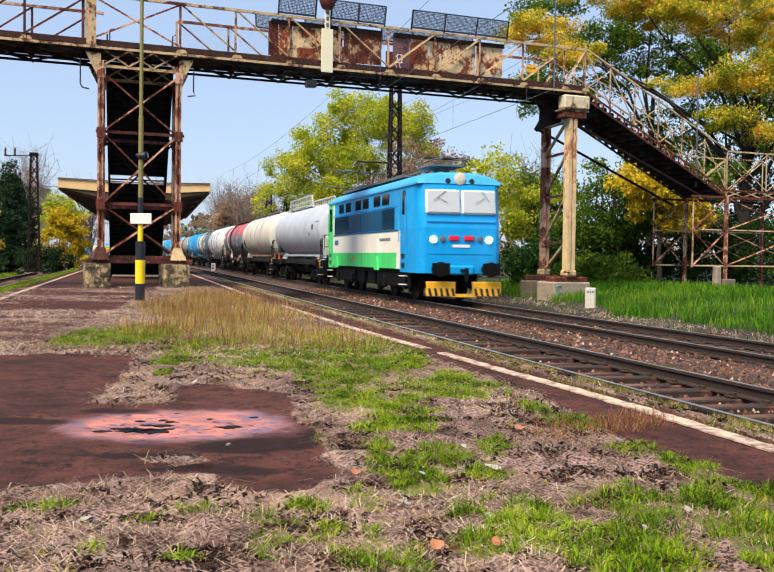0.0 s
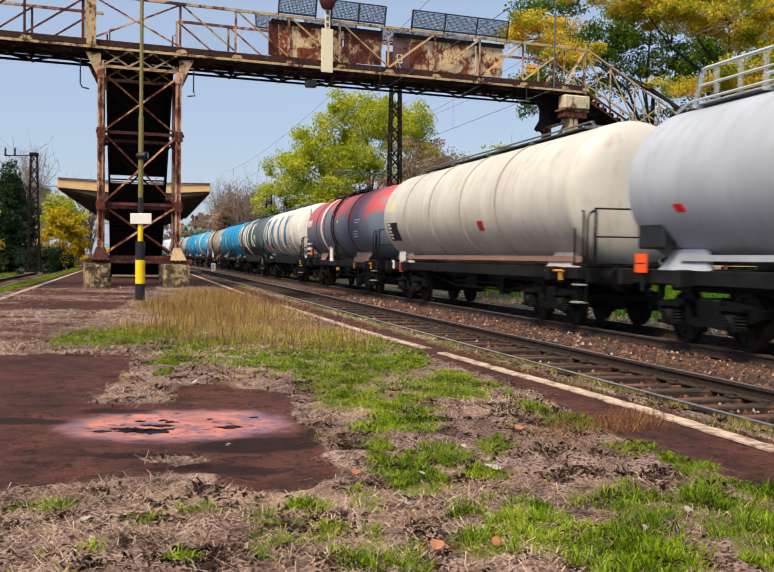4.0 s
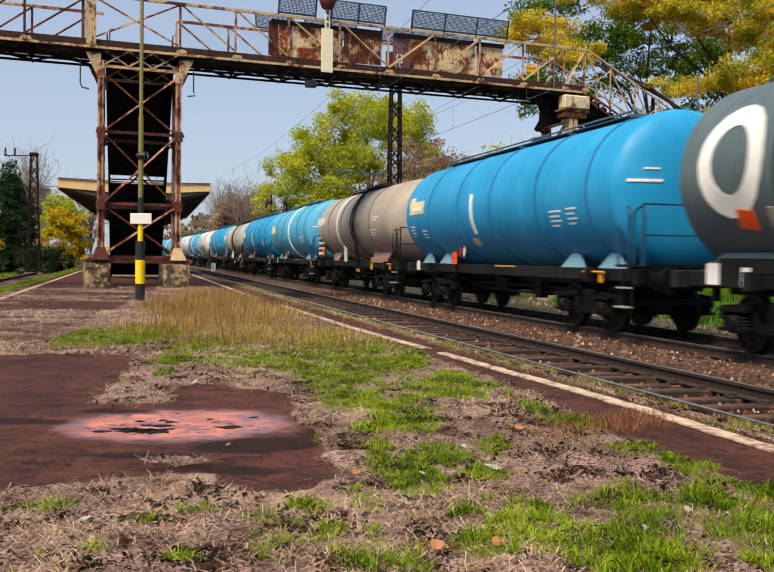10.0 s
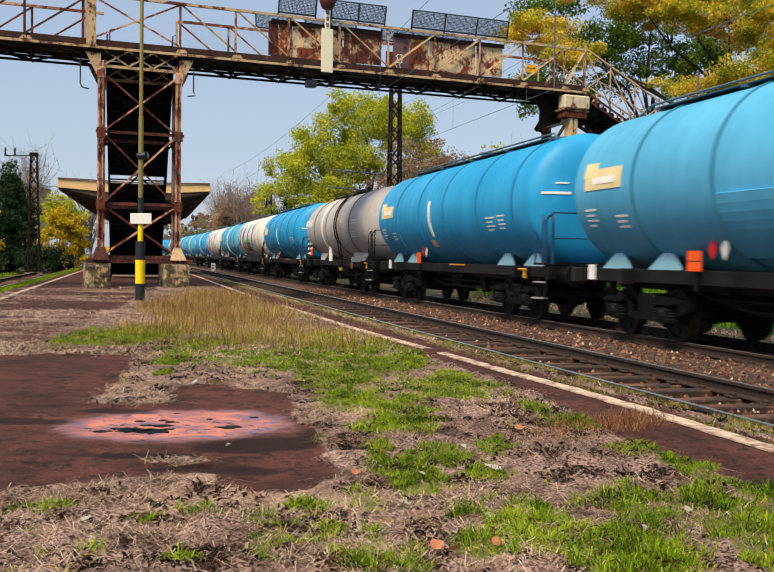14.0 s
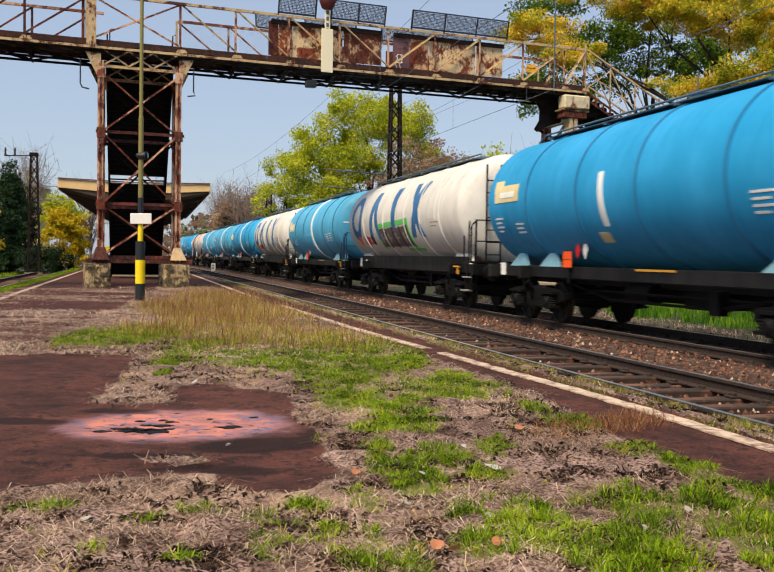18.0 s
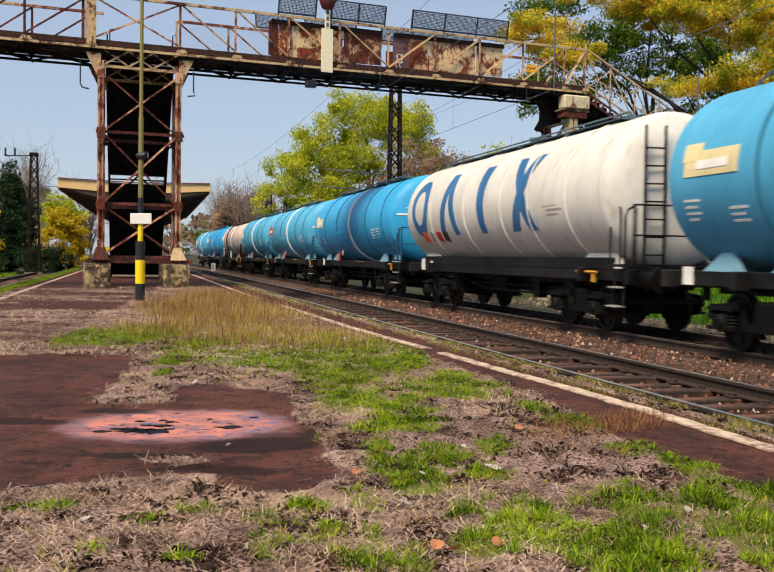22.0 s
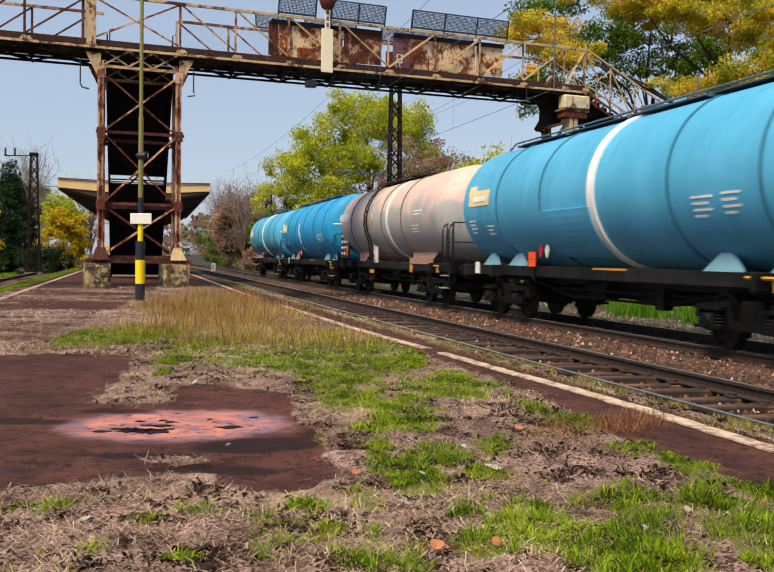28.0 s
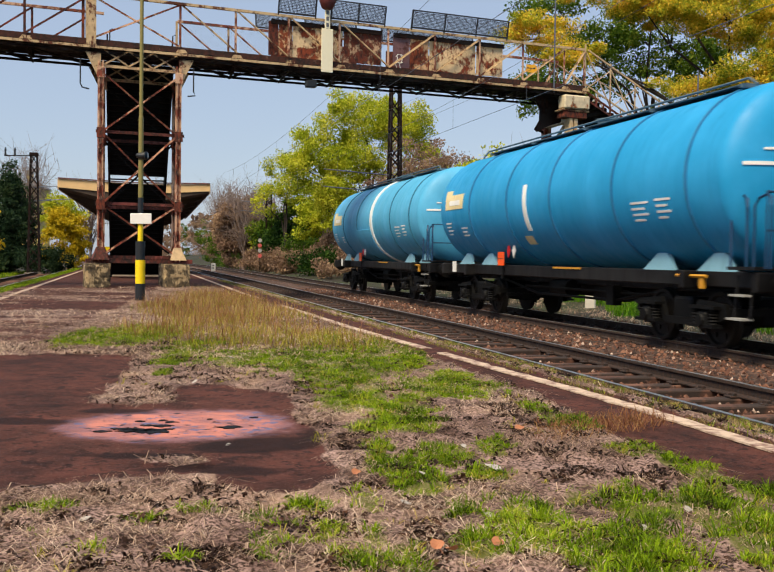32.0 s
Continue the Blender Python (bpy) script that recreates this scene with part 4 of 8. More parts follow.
def build_screens():
    for u0, u1 in ((1.4, 3.2), (3.35, 4.45)):
        netting("wire_netting", u0, u1, DECK + 0.25, RAIL - 0.1 if u0 < 1 else 9.3, 0.06, 0.11, 0.0022, mat="wire")
    # rusty sheet screens over the electrified tracks
    cells = [(4.42, 4.78, "sheet_dark"), (4.8, 5.3, "sheet_mid"), (5.31, 7.2, "sheet"), (7.25, 8.74, "sheet_dark"), (9.2, 9.88, "sheet_violet"), (9.9, 10.66, "sheet_mid"), (10.7, 12.66, "sheet"), (12.7, 13.86, "sheet")]
    for a, b, mt in cells:
        g = Geo().box(((a + b) / 2, 0.13, (DECK + 0.28 + 9.62) / 2), (b - a, 0.012, 9.62 - DECK - 0.28), chamfer=0.004)
        part("screen_sheet", g, mt, bridge, "cream sheet metal flaking to rust")
    for a, b in ((4.5, 8.72), (9.2, 13.88)):
        bar("screen_rail", (a, 0.06, 9.6), (b, 0.06, 9.6), 0.05, "steel_dark", h=0.16)
        a += 0.75
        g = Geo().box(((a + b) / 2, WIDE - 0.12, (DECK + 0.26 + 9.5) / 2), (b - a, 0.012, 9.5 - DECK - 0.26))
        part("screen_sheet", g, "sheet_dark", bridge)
    g = Geo()
    for k in range(7):
        a = 2 * math.pi * k / 7
        g.tube([(9.45 + 0.13 * math.cos(a + d) + 0.06 * (k % 2), 0.115, 8.75 + 0.16 * math.sin(a + d)) for d in (0, 0.5, 1.0)], 0.016, 4)
    g.tube([(9.36, 0.115, 8.4), (9.3, 0.115, 8.55), (9.45, 0.115, 8.62), (9.52, 0.115, 8.35)], 0.016, 4)
    part("graffiti", g, "white_paint", bridge, "white spray-painted loops")
    for a, b in ((4.72, 6.1), (6.68, 8.78), (9.86, 13.94)):
        for Y, lean in ((-0.02, -0.16), (WIDE, 0.16)):
            netting("mesh_screen", a, b, 9.9, 10.5, Y, 0.05, 0.015, lean, False)
            n = max(1, round((b - a) / 1.35))
            for k in range(n + 1):
                u = a + (b - a) * k / n
                bar("screen_post", (u, Y, RAIL), (u, Y + lean, 10.52), 0.045, "mesh_dark")
            bar("screen_bar", (a, Y + lean, 10.52), (b, Y + lean, 10.52), 0.04, "mesh_dark")
            bar("screen_bar", (a, Y, 9.92), (b, Y, 9.92), 0.04, "mesh_dark")
    part("cable_box", Geo().box((5.93, -0.1, 7.5), (0.36, 0.3, 0.24), chamfer=0.02), "black_paint", bridge)
    part("notice_plate", Geo().box((15.1, 0.0, 8.85), (0.48, 0.02, 0.3), chamfer=0.006), "amber_sign", bridge, "orange-yellow notice plate")
    for u, w in ((14.93, 0.08), (15.05, 0.1), (15.2, 0.12)):
        part("notice_bar", Geo().box((u, -0.014, 8.87), (w, 0.006, 0.03)), "black_paint", bridge)
    for Y, u in ((-0.05, 16.12), (0.4, 23.7)):
        g = Geo().tube([(u, Y, 8.0 if u < 20 else 4.6), (u, Y, 15 if u < 20 else 9.6)], 0.03, 6)
        part("lamp_pole", g, "wire", bridge, "thin grey pole")


M["amber_sign"] = plain("orange-yellow enamel", (236, 170, 30), 0.4, vary=0.1)


def crumbling(c, size, seed):
    """A concrete block with broken faces and corners."""
    g = Geo()
    n = 9
    for ax in range(3):
        for sg in (-1, 1):
            vs = []
            for i in range(n + 1):
                for j in range(n + 1):
                    q = [0.0, 0.0, 0.0]
                    q[ax], q[(ax + 1) % 3], q[(ax + 2) % 3] = sg / 2, i / n - 0.5, j / n - 0.5
                    k = 1 - 0.10 * max(0, sum(abs(a) > 0.45 for a in q) - 1) * (0.5 + noise.noise((q[0] * 4 + seed, q[1] * 4, q[2] * 4)))
                    w = 0.035 * noise.noise((q[0] * 6 + seed, q[1] * 6, q[2] * 6)) + 0.02 * noise.noise((q[0] * 15 + seed, q[1] * 15, q[2] * 15))
                    vs.append([c[m] + (q[m] * k + (w if abs(q[m]) > 0.499 else 0) * (1 if q[m] > 0 else -1)) * size[m] for m in range(3)])
            fs = [(i * (n + 1) + j, (i + 1) * (n + 1) + j, (i + 1) * (n + 1) + j + 1, i * (n + 1) + j + 1) for i in range(n) for j in range(n)]
            g.add(vs, fs if sg > 0 else [f[::-1] for f in fs])
    seen, at, own = {}, [], []
    for v in g.v:
        k = tuple(round(a, 4) for a in v)
        if k not in seen:
            seen[k] = len(own)
            own.append(v)
        at.append(seen[k])
    return Geo().add(own, [tuple(at[i] for i in f) for f in g.f])


def build_tower():
    for Y in (0.0, WIDE):
        k0 = SKEW * Y
        for u in (-1.3 + k0, 1.25 + k0):
            g = Geo()
            for du in (-0.065, 0.065):
                g.beam((u + du, Y, 1.15), (u + du, Y, 7.7), 0.035, 0.2)
            g.box((u, Y, 4.4), (0.11, 0.04, 6.5))
            part("leg", g, "steel_mixed", bridge)
            g = Geo()
            hw, top = 0.26, 0.1
            g.add([(u - hw, Y - hw, 1.2), (u + hw, Y - hw, 1.2), (u + hw, Y + hw, 1.2), (u - hw, Y + hw, 1.2),
                   (u - top, Y - top, 1.62), (u + top, Y - top, 1.62), (u + top, Y + top, 1.62), (u - top, Y + top, 1.62)],
                  [(0, 1, 5, 4), (1, 2, 6, 5), (2, 3, 7, 6), (3, 0, 4, 7), (4, 5, 6, 7), (3, 2, 1, 0)])
            part("foot", g, "steel_cream" if u > k0 else "steel_red", bridge)
            for z in (3.0, 5.35, 7.3):
                part("gusset", Geo().box((u, Y - 0.11, z), (0.27, 0.02, 0.34), chamfer=0.008), "steel_mixed" if z > 7 else "steel_rust", bridge)
            part("knee", Geo().plate([(u, 7.2), (u + (0.12 if u > k0 else -0.12), 7.2), (u + (0.5 if u > k0 else -0.5), 7.95), (u, 7.95)], 1, Y - 0.06, 0.03), "steel_cream", bridge)
            part("plinth", crumbling((u + (-0.04 if u > k0 else -0.1), Y + 0.1, 0.64), (0.86 if u > k0 else 0.76, 0.7, 0.86), u), "plinth", bridge, "crumbling stained concrete plinth")
        for z, mt in ((5.35, "steel_red"), (3.0, "steel_red"), (1.24, "steel_red"), (7.48, "steel_cream")):
            bar("tie", (-1.45 + k0, Y, z), (1.45 + k0, Y, z), 0.1, mt, angle=True)
        bar("sill", (-1.75 + k0, Y, 1.16), (1.75 + k0, Y, 1.16), 0.18, "steel_red", h=0.14)
        for z0, z1 in ((1.35, 2.95), (3.05, 5.3), (5.4, 7.25)):
            # rear braces are coloured near-black for the same interior shade
            bar("brace", (-1.2 + k0, Y - 0.06, z0), (1.15 + k0, Y - 0.06, z1), 0.055, "steel_mixed" if Y == 0 else "tower_shade", angle=True)
            bar("brace", (-1.2 + k0, Y - 0.02, z1), (1.15 + k0, Y - 0.02, z0), 0.055, "steel_rust" if Y == 0 else "tower_shade", angle=True)
        for k in range(3):
            a = -1.2 + k0 + 0.8 * k
            bar("lattice", (a, Y, 7.55), (a + 0.8, Y, DECK - 0.1), 0.05, "steel_cream", angle=True)
            bar("lattice", (a, Y + 0.02, DECK - 0.1), (a + 0.8, Y + 0.02, 7.55), 0.05, "steel_cream", angle=True)
    for u in (-1.3, 1.25):
        for z in (1.24, 3.0, 5.35, 7.48):
            bar("tie", (u, 0, z), (u + SKEW * WIDE, WIDE, z), 0.09, "steel_dark")
        for z0, z1 in ((1.35, 2.95), (3.05, 5.3), (5.4, 7.25)):
            bar("brace", (u, 0, z0), (u + SKEW * WIDE, WIDE, z1), 0.07, "steel_dark")
    for u in (-1.95, 1.75):
        g = Geo().tube([(u, -0.05, 7.7), (u, -0.05, 6.9), (u + 0.06, -0.05, 6.78), (u + (0.28 if u < 0 else -0.2), -0.05, 6.74)], 0.025, 6)
        part("drain_pipe", g, "black_paint", bridge)
    part("yellow_strip", Geo().box((2.3, 15.4, 1.6), (2.6, 0.05, 0.26)), "yellow_paint", bridge)


def build_stairs_down():
    """The flight from the bridge to the platform, behind the tower, its shade painted near-black."""
    n, run, rise = 44, 0.29, 0.1755
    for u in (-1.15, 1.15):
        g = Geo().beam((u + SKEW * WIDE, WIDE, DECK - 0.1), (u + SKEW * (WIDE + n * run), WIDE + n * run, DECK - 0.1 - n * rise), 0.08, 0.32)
        part("stringer", g, "tower_shade", bridge)
        bar("handrail", (u + SKEW * WIDE, WIDE, DECK + 0.95), (u + SKEW * (WIDE + n * run), WIDE + n * run, DECK + 0.95 - n * rise), 0.05, "tower_shade")
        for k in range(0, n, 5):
            bar("baluster", (u + SKEW * (WIDE + k * run), WIDE + k * run, DECK - k * rise), (u + SKEW * (WIDE + k * run), WIDE + k * run, DECK + 0.95 - k * rise), 0.04, "tower_shade")
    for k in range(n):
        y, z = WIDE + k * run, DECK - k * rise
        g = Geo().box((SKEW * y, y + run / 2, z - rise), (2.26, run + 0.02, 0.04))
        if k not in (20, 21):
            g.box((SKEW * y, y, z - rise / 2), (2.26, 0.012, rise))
        part("tread", g, "tower_shade", bridge)


def build_pier():
    for Y, w in ((0.05, 0.36), (2.6, 0.3)):
        u = 17.02 if Y < 1 else 17.5
        g = Geo().beam((u - w * 0.3, Y, 0.7), (u - w * 0.3, Y, 7.1), w * 0.42, w).beam((u + w * 0.3, Y, 0.7), (u + w * 0.3, Y, 7.1), w * 0.42, w)
        g.beam((u, Y, 0.7), (u, Y, 7.1), w * 0.6, w * 0.5)
        part("column", g, "column_cream" if Y < 1 else "steel_mixed", bridge, "cream-painted column with worn paint" if Y < 1 else "rust-stained column")
        part("column_foot", Geo().box((u, Y, 0.85), (w + 0.16, w + 0.16, 0.3), chamfer=0.08), "steel_cream", bridge)
    for z in (2.1, 4.0, 5.7):
        bar("tie", (16.9, 0.1, z), (17.45, 2.55, z), 0.09, "steel_red")
    for z0, z1 in ((0.9, 2.1), (2.2, 4.0), (4.1, 5.7), (5.8, 7.0)):
        bar("brace", (16.9, 0.1, z1), (17.45, 2.55, z0), 0.09, "steel_cream", angle=True)
    part("cap_beam", Geo().box((17.05, 0.05, 7.16), (1.12, 0.5, 0.26), chamfer=0.03), "steel_rust", bridge)
    part("cap_rim", Geo().box((17.05, 0.05, 7.33), (1.3, 0.56, 0.07), chamfer=0.02), "steel_cream", bridge)
    part("cap_plate", Geo().box((17.08, -0.05, 7.66), (1.2, 0.5, 0.54), chamfer=0.05), "cap_white", bridge, "pale boxed girder end")
    part("knee", Geo().plate([(15.6, 7.95), (16.6, 7.95), (16.95, 7.3), (16.9, 6.95), (16.3, 6.75), (15.8, 6.5), (15.68, 6.6), (15.9, 6.95), (15.92, 7.35), (15.8, 7.65)], 1, 0.6, 0.08), "steel_dark", bridge)
    bar("cap_brace", (17.5, 2.6, 7.1), (17.1, 0.0, 7.1), 0.22, "steel_cream", h=0.3)
    part("sill", Geo().box((17.1, 0.3, 0.6), (1.5, 0.8, 0.22), chamfer=0.03), "steel_rust", bridge)
    part("sill", Geo().box((17.4, 2.6, 0.62), (1.4, 0.6, 0.22), chamfer=0.03), "steel_red", bridge)
    part("plinth", Geo().box((17.1, 0.5, 0.06), (1.75, 1.3, 0.9), chamfer=0.06), "concrete", bridge, "concrete plinth with green graffiti")
    part("plinth", Geo().box((17.4, 2.7, 0.06), (1.5, 0.9, 0.9), chamfer=0.06), "concrete_dark", bridge)
    g = Geo()
    for cx, cz in ((16.45, 0.22), (16.5, -0.05)):
        g.tube([(cx + 0.13 * math.cos(t), -0.165, cz + 0.14 * math.sin(t)) for t in np.linspace(0.6, 5.6, 9)], 0.022, 4)
    part("graffiti", g, "teal_graffiti", bridge, "teal spray-painted loops")
    u0, z0, u1, z1 = 17.65, DECK, 25.05, 4.3
    n = 21
    for Y in (0.0, WIDE):
        bar("stringer", (u0, Y, z0 - 0.28), (u1, Y, z1 - 0.12), 0.05, "steel_red", h=0.07)
        bar("stringer", (u0, Y, z0 + 0.02), (u1, Y, z1 + 0.14), 0.05, "steel_rust", h=0.07)
        bar("handrail", (u0 + 0.1, Y, RAIL), (u1, Y, 6.2), 0.06, "steel_cream")
        bar("mid_rail", (u0 + 0.1, Y, z0 + 0.75), (u1, Y, z1 + 1.0), 0.035, "steel_cream")
        for k in range(7):
            t = k / 6
            u, z = u0 + (u1 - u0) * t, z0 + (z1 - z0) * t
            bar("post", (u, Y, z - 0.1), (u, Y, z + 1.65 + 0.25 * (1 - t)), 0.07, "steel_cream", angle=True)
            if k < 6:
                u2, zb = u0 + (u1 - u0) * (k + 1) / 6, z0 + (z1 - z0) * (k + 1) / 6
                bar("diagonal", (u, Y, z + 1.6), (u2, Y, zb + 0.1), 0.035, "steel_cream")
                bar("diagonal", (u, Y, z + 0.1), (u2, Y, zb + 1.6), 0.035, "steel_cream")
        for k in range(n):
            t = (k + 0.5) / n
            u, z = u0 + (u1 - u0) * t, z0 + (z1 - z0) * t
            bar("tread_bracket", (u, Y, z - 0.22), (u, Y, z + 0.06), 0.05, "steel_red")
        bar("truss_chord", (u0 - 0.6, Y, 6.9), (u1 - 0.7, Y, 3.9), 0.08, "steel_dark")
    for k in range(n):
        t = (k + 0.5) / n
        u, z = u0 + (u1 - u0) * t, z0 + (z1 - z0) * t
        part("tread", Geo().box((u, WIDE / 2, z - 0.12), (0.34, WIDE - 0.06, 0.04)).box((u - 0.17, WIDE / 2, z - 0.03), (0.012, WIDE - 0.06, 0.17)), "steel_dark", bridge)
    # landing on its own trestle
    l0, l1, lz = 25.05, 29.6, 4.22
    part("landing_deck", Geo().box(((l0 + l1) / 2, WIDE / 2, lz + 0.14), (l1 - l0, WIDE, 0.06)), "steel_dark", bridge)
    for Y in (0.0, WIDE):
        bar("landing_chord", (l0, Y, lz + 0.26), (l1, Y, lz + 0.26), 0.07, "steel_rust")
        bar("landing_chord", (l0 - 1.9, Y, lz - 0.04), (l1, Y, lz - 0.04), 0.09, "steel_rust")
        bar("handrail", (l0, Y, lz + 1.95), (l1, Y, lz + 1.95), 0.06, "steel_cream")
        for k in range(5):
            a, b = l0 + k * 0.91, l0 + (k + 1) * 0.91
            bar("lattice", (a, Y, lz), (b, Y, lz + 0.26), 0.05, "steel_cream")
            bar("lattice", (a, Y, lz + 0.26), (b, Y, lz), 0.05, "steel_cream")
        for k, u in enumerate((l0 + 0.02, l0 + 2.25, l1)):
            bar("post", (u, Y, lz), (u, Y, lz + 1.95), 0.07, "steel_cream", angle=True)
            if k < 2:
                bar("diagonal", (u, Y, lz + 0.3), (u + 2.25, Y, lz + 1.9), 0.035, "steel_cream")
                bar("diagonal", (u, Y, lz + 1.9), (u + 2.25, Y, lz + 0.3), 0.035, "steel_cream")
        for u in (23.25, l0, l1):
            bar("leg", (u, Y, 0.2 if u > 24 else 1.15), (u, Y, lz), 0.13 if u > 24 else 0.05, "steel_mixed", label="rusted trestle leg")
        for z in (1.2, 2.75):
            bar("tie", (23.25, Y, z), (l1, Y, z), 0.05, "steel_cream", angle=True)
        for a, b in ((23.25, l0), (l0, l1)):
            for za, zb in ((1.2, 2.7), (2.75, 4.15)):
                bar("brace", (a, Y, za), (b, Y, zb), 0.042, "steel_mixed", angle=True)
                bar("brace", (a, Y + 0.03, zb), (b, Y + 0.03, za), 0.042, "steel_mixed", angle=True)
    part("plinth", Geo().box((24.6, 0, 0.7), (0.28, 0.3, 1.0), chamfer=0.04), "concrete", bridge)
    part("plinth", Geo().box((25.1, 0, 0.25), (0.6, 0.6, 0.8), chamfer=0.04), "concrete_dark", bridge)
    for u in (-14.3, -12.0):
        for Y in (0.0, WIDE):
            bar("leg", (u, Y, -0.4), (u, Y, LOW), 0.2, "steel_rust")


M["column_cream"] = rusted("cream column paint", (226, 194, 146), 0.3, (176, 96, 56), (110, 60, 44), 0.8)
M["cap_white"] = rusted("pale girder paint", (222, 206, 172), 0.22, (150, 90, 56))
build_span()
build_screens()
build_tower()
build_stairs_down()
build_pier()


def signal_board():
    """A tall cream board with a marker strip and a lamp head, hung on the bridge's face."""
    t = thing("signal_board", "tall cream enamel signal board hung on the footbridge", "railway signal", BRIDGE @ pose(6.5, -0.18, 0))
    part("board", Geo().box((0, 0, 8.72), (0.44, 0.03, 1.54), chamfer=0.01), "cream_panel", t)
    part("marker_strip", Geo().box((0, 0.0, 9.85), (0.2, 0.03, 0.72), chamfer=0.01), "cream_panel", t)
    for k in range(3):
        part("marker_bar", Geo().box((0, -0.02, 9.62 + k * 0.22), (0.1, 0.008, 0.14)), "roof_grey", t)
    part("lamp_hood", Geo().lathe([(0, 0.1), (0.06, 0.2), (0.3, 0.3), (0.5, 0.3), (0.55, 0.1)], 16, (0, 0, 10.15), "z"), "lamp_hood", t, "dark red-brown signal lamp hood", True)
    part("mount", Geo().beam((0, 0.02, 8.2), (0, 0.02, 10.3), 0.06), "steel_dark", t)


M["lamp_hood"] = plain("dark red-brown enamel", (92, 40, 38), 0.5)
signal_board()


def striped_pole():
    t = thing("striped_pole", "tall olive pole with a black and yellow banded foot", "marker pole", pose(-5.84, 24.11, PZ))
    bands = [(0, 0.42, .115, "black_paint"), (0.42, 0.98, .115, "yellow_paint"), (0.98, 1.42, .11, "black_paint"), (1.42, 1.95, .062, "yellow_paint"), (1.95, 2.45, .06, "black_paint")]
    for a, b, r, mt in bands:
        part("band", Geo().lathe([(a, r), (b - 0.003, r)], 24, axis="z"), mt, t, mt.split("_")[0] + " painted band", True)
    part("upper_pole", Geo().lathe([(2.45, .058), (4.35, .058), (4.36, .045), (10.5, .042)], 20, axis="z"), "olive_paint", t, "olive-grey tube", True)
    part("sign_plate", Geo().box((0.03, -0.085, 1.95), (0.5, 0.02, 0.25), chamfer=0.01), "white_paint", t, "blank white plate")
    part("clamp", Geo().box((0, -0.03, 1.95), (0.1, 0.08, 0.06)), "black_paint", t)
    part("loudspeaker", Geo().lathe([(-.16, .04), (-.1, .07), (0, .08), (0.06, .1)], 16, (0.06, -.05, 3.43), "x"), "black_paint", t, "small black loudspeaker", True)
    part("lamp_glass", Geo().lathe([(0, .09), (0.02, .1), (0.05, .07)], 16, (0.13, -.05, 3.43), "x"), "glass", t, "", True)


striped_pole()


def marker_stone():
    t = thing("marker_stone", "white painted concrete marker post beside the track", "marker stone", pose(7.05, 35.3, -0.3, 0, 0, -12))
    part("post", Geo().box((0, 0, 0.36), (0.36, 0.2, 0.76), chamfer=0.04), "white_stone", t)
    for k in range(3):
        part("number_bar", Geo().box((-0.08 + 0.08 * k, -0.106, 0.6), (0.05, 0.008, 0.08)), "roof_grey", t)


M["white_stone"] = plain("whitewashed concrete", (196, 190, 178), 0.85, vary=0.25, scale=8)
marker_stone()


def far_marker(name, p, w, h, mat, label, cat):
    t = thing(name, label, cat, pose(*p))
    part("plate", Geo().box((0, 0, h / 2), (w, 0.08, h), chamfer=0.02), mat, t)
    part("stake", Geo().box((0, 0.06, -0.1), (0.08, 0.06, 0.5)), "steel_dark", t)
    part("digit_bar", Geo().box((0, -0.046, h * 0.7), (w * 0.4, 0.008, h * 0.14)), "roof_grey", t)
    part("digit_bar", Geo().box((0, -0.046, h * 0.4), (w * 0.4, 0.008, h * 0.14)), "roof_grey", t)


far_marker("gradient_marker", (-16.2, 95, -0.1), 0.4, 0.75, "white_paint", "small white marker post between the tracks", "marker post")


def red_sign():
    t = thing("warning_signs", "stacked red and white round warning signs on a post", "railway sign", pose(-12.5, 100, 0.0))
    part("post", Geo().tube([(0, 0, 0), (0, 0, 3.3)], 0.05, 6), "steel_dark", t)
    for k, mt in enumerate(("step_grey", "red_mark", "step_grey", "red_mark")):
        part("disc", Geo().lathe([(-.04, .2), (0, .2)], 14, (0, -0.06, 2.9 - k * 0.5), "y"), mt, t)


red_sign()


def lattice_mast(x, y, z, h, w0, w1, label, arm=0):
    """A four-legged lattice mast for the overhead line."""
    t = thing("catenary_mast", label, "lattice mast", pose(x, y, z, 0, 0, 14), "masts of the overhead line")
    def cor(k, zz):
        w = (w0 + (w1 - w0) * zz / h) / 2
        return (w * (1 if k in (1, 2) else -1), w * (1 if k > 1 else -1), zz)
    for k in range(4):
        part("leg", Geo().beam(cor(k, 0), cor(k, h), 0.11), "steel_dark", t)
    n = int(h / (0.5 * (w0 + w1) * 1.1))
    for k in range(4):
        for i in range(n):
            a, b = h * i / n, h * (i + 1) / n
            p, q = (k, (k + 1) % 4) if i % 2 else ((k + 1) % 4, k)
            part("lacing_bar", Geo().beam(cor(p, a), cor(q, b), 0.075), "steel_dark", t)
    part("cap", Geo().box((0, 0, h), (w1 + 0.2, w1 + 0.2, 0.25), chamfer=0.03), "steel_dark", t)
    if arm:
        for zz in (5.6, 6.6):
            part("cantilever", Geo().tube([(0, 0, zz), (arm, 0, zz + 0.25)], 0.035, 6), "wire", t)
        part("insulator", Geo().lathe([(0, .03), (.05, .09), (.1, .03), (.15, .09), (.2, .03), (.25, .09), (.3, .03)], 10, (arm * 0.3, 0, 5.7), "x"), "ceramic", t)
    part("base", Geo().box((0, 0, 0.15), (w0 + 0.4, w0 + 0.4, 0.4), chamfer=0.04), "concrete_dark", t)
    return t


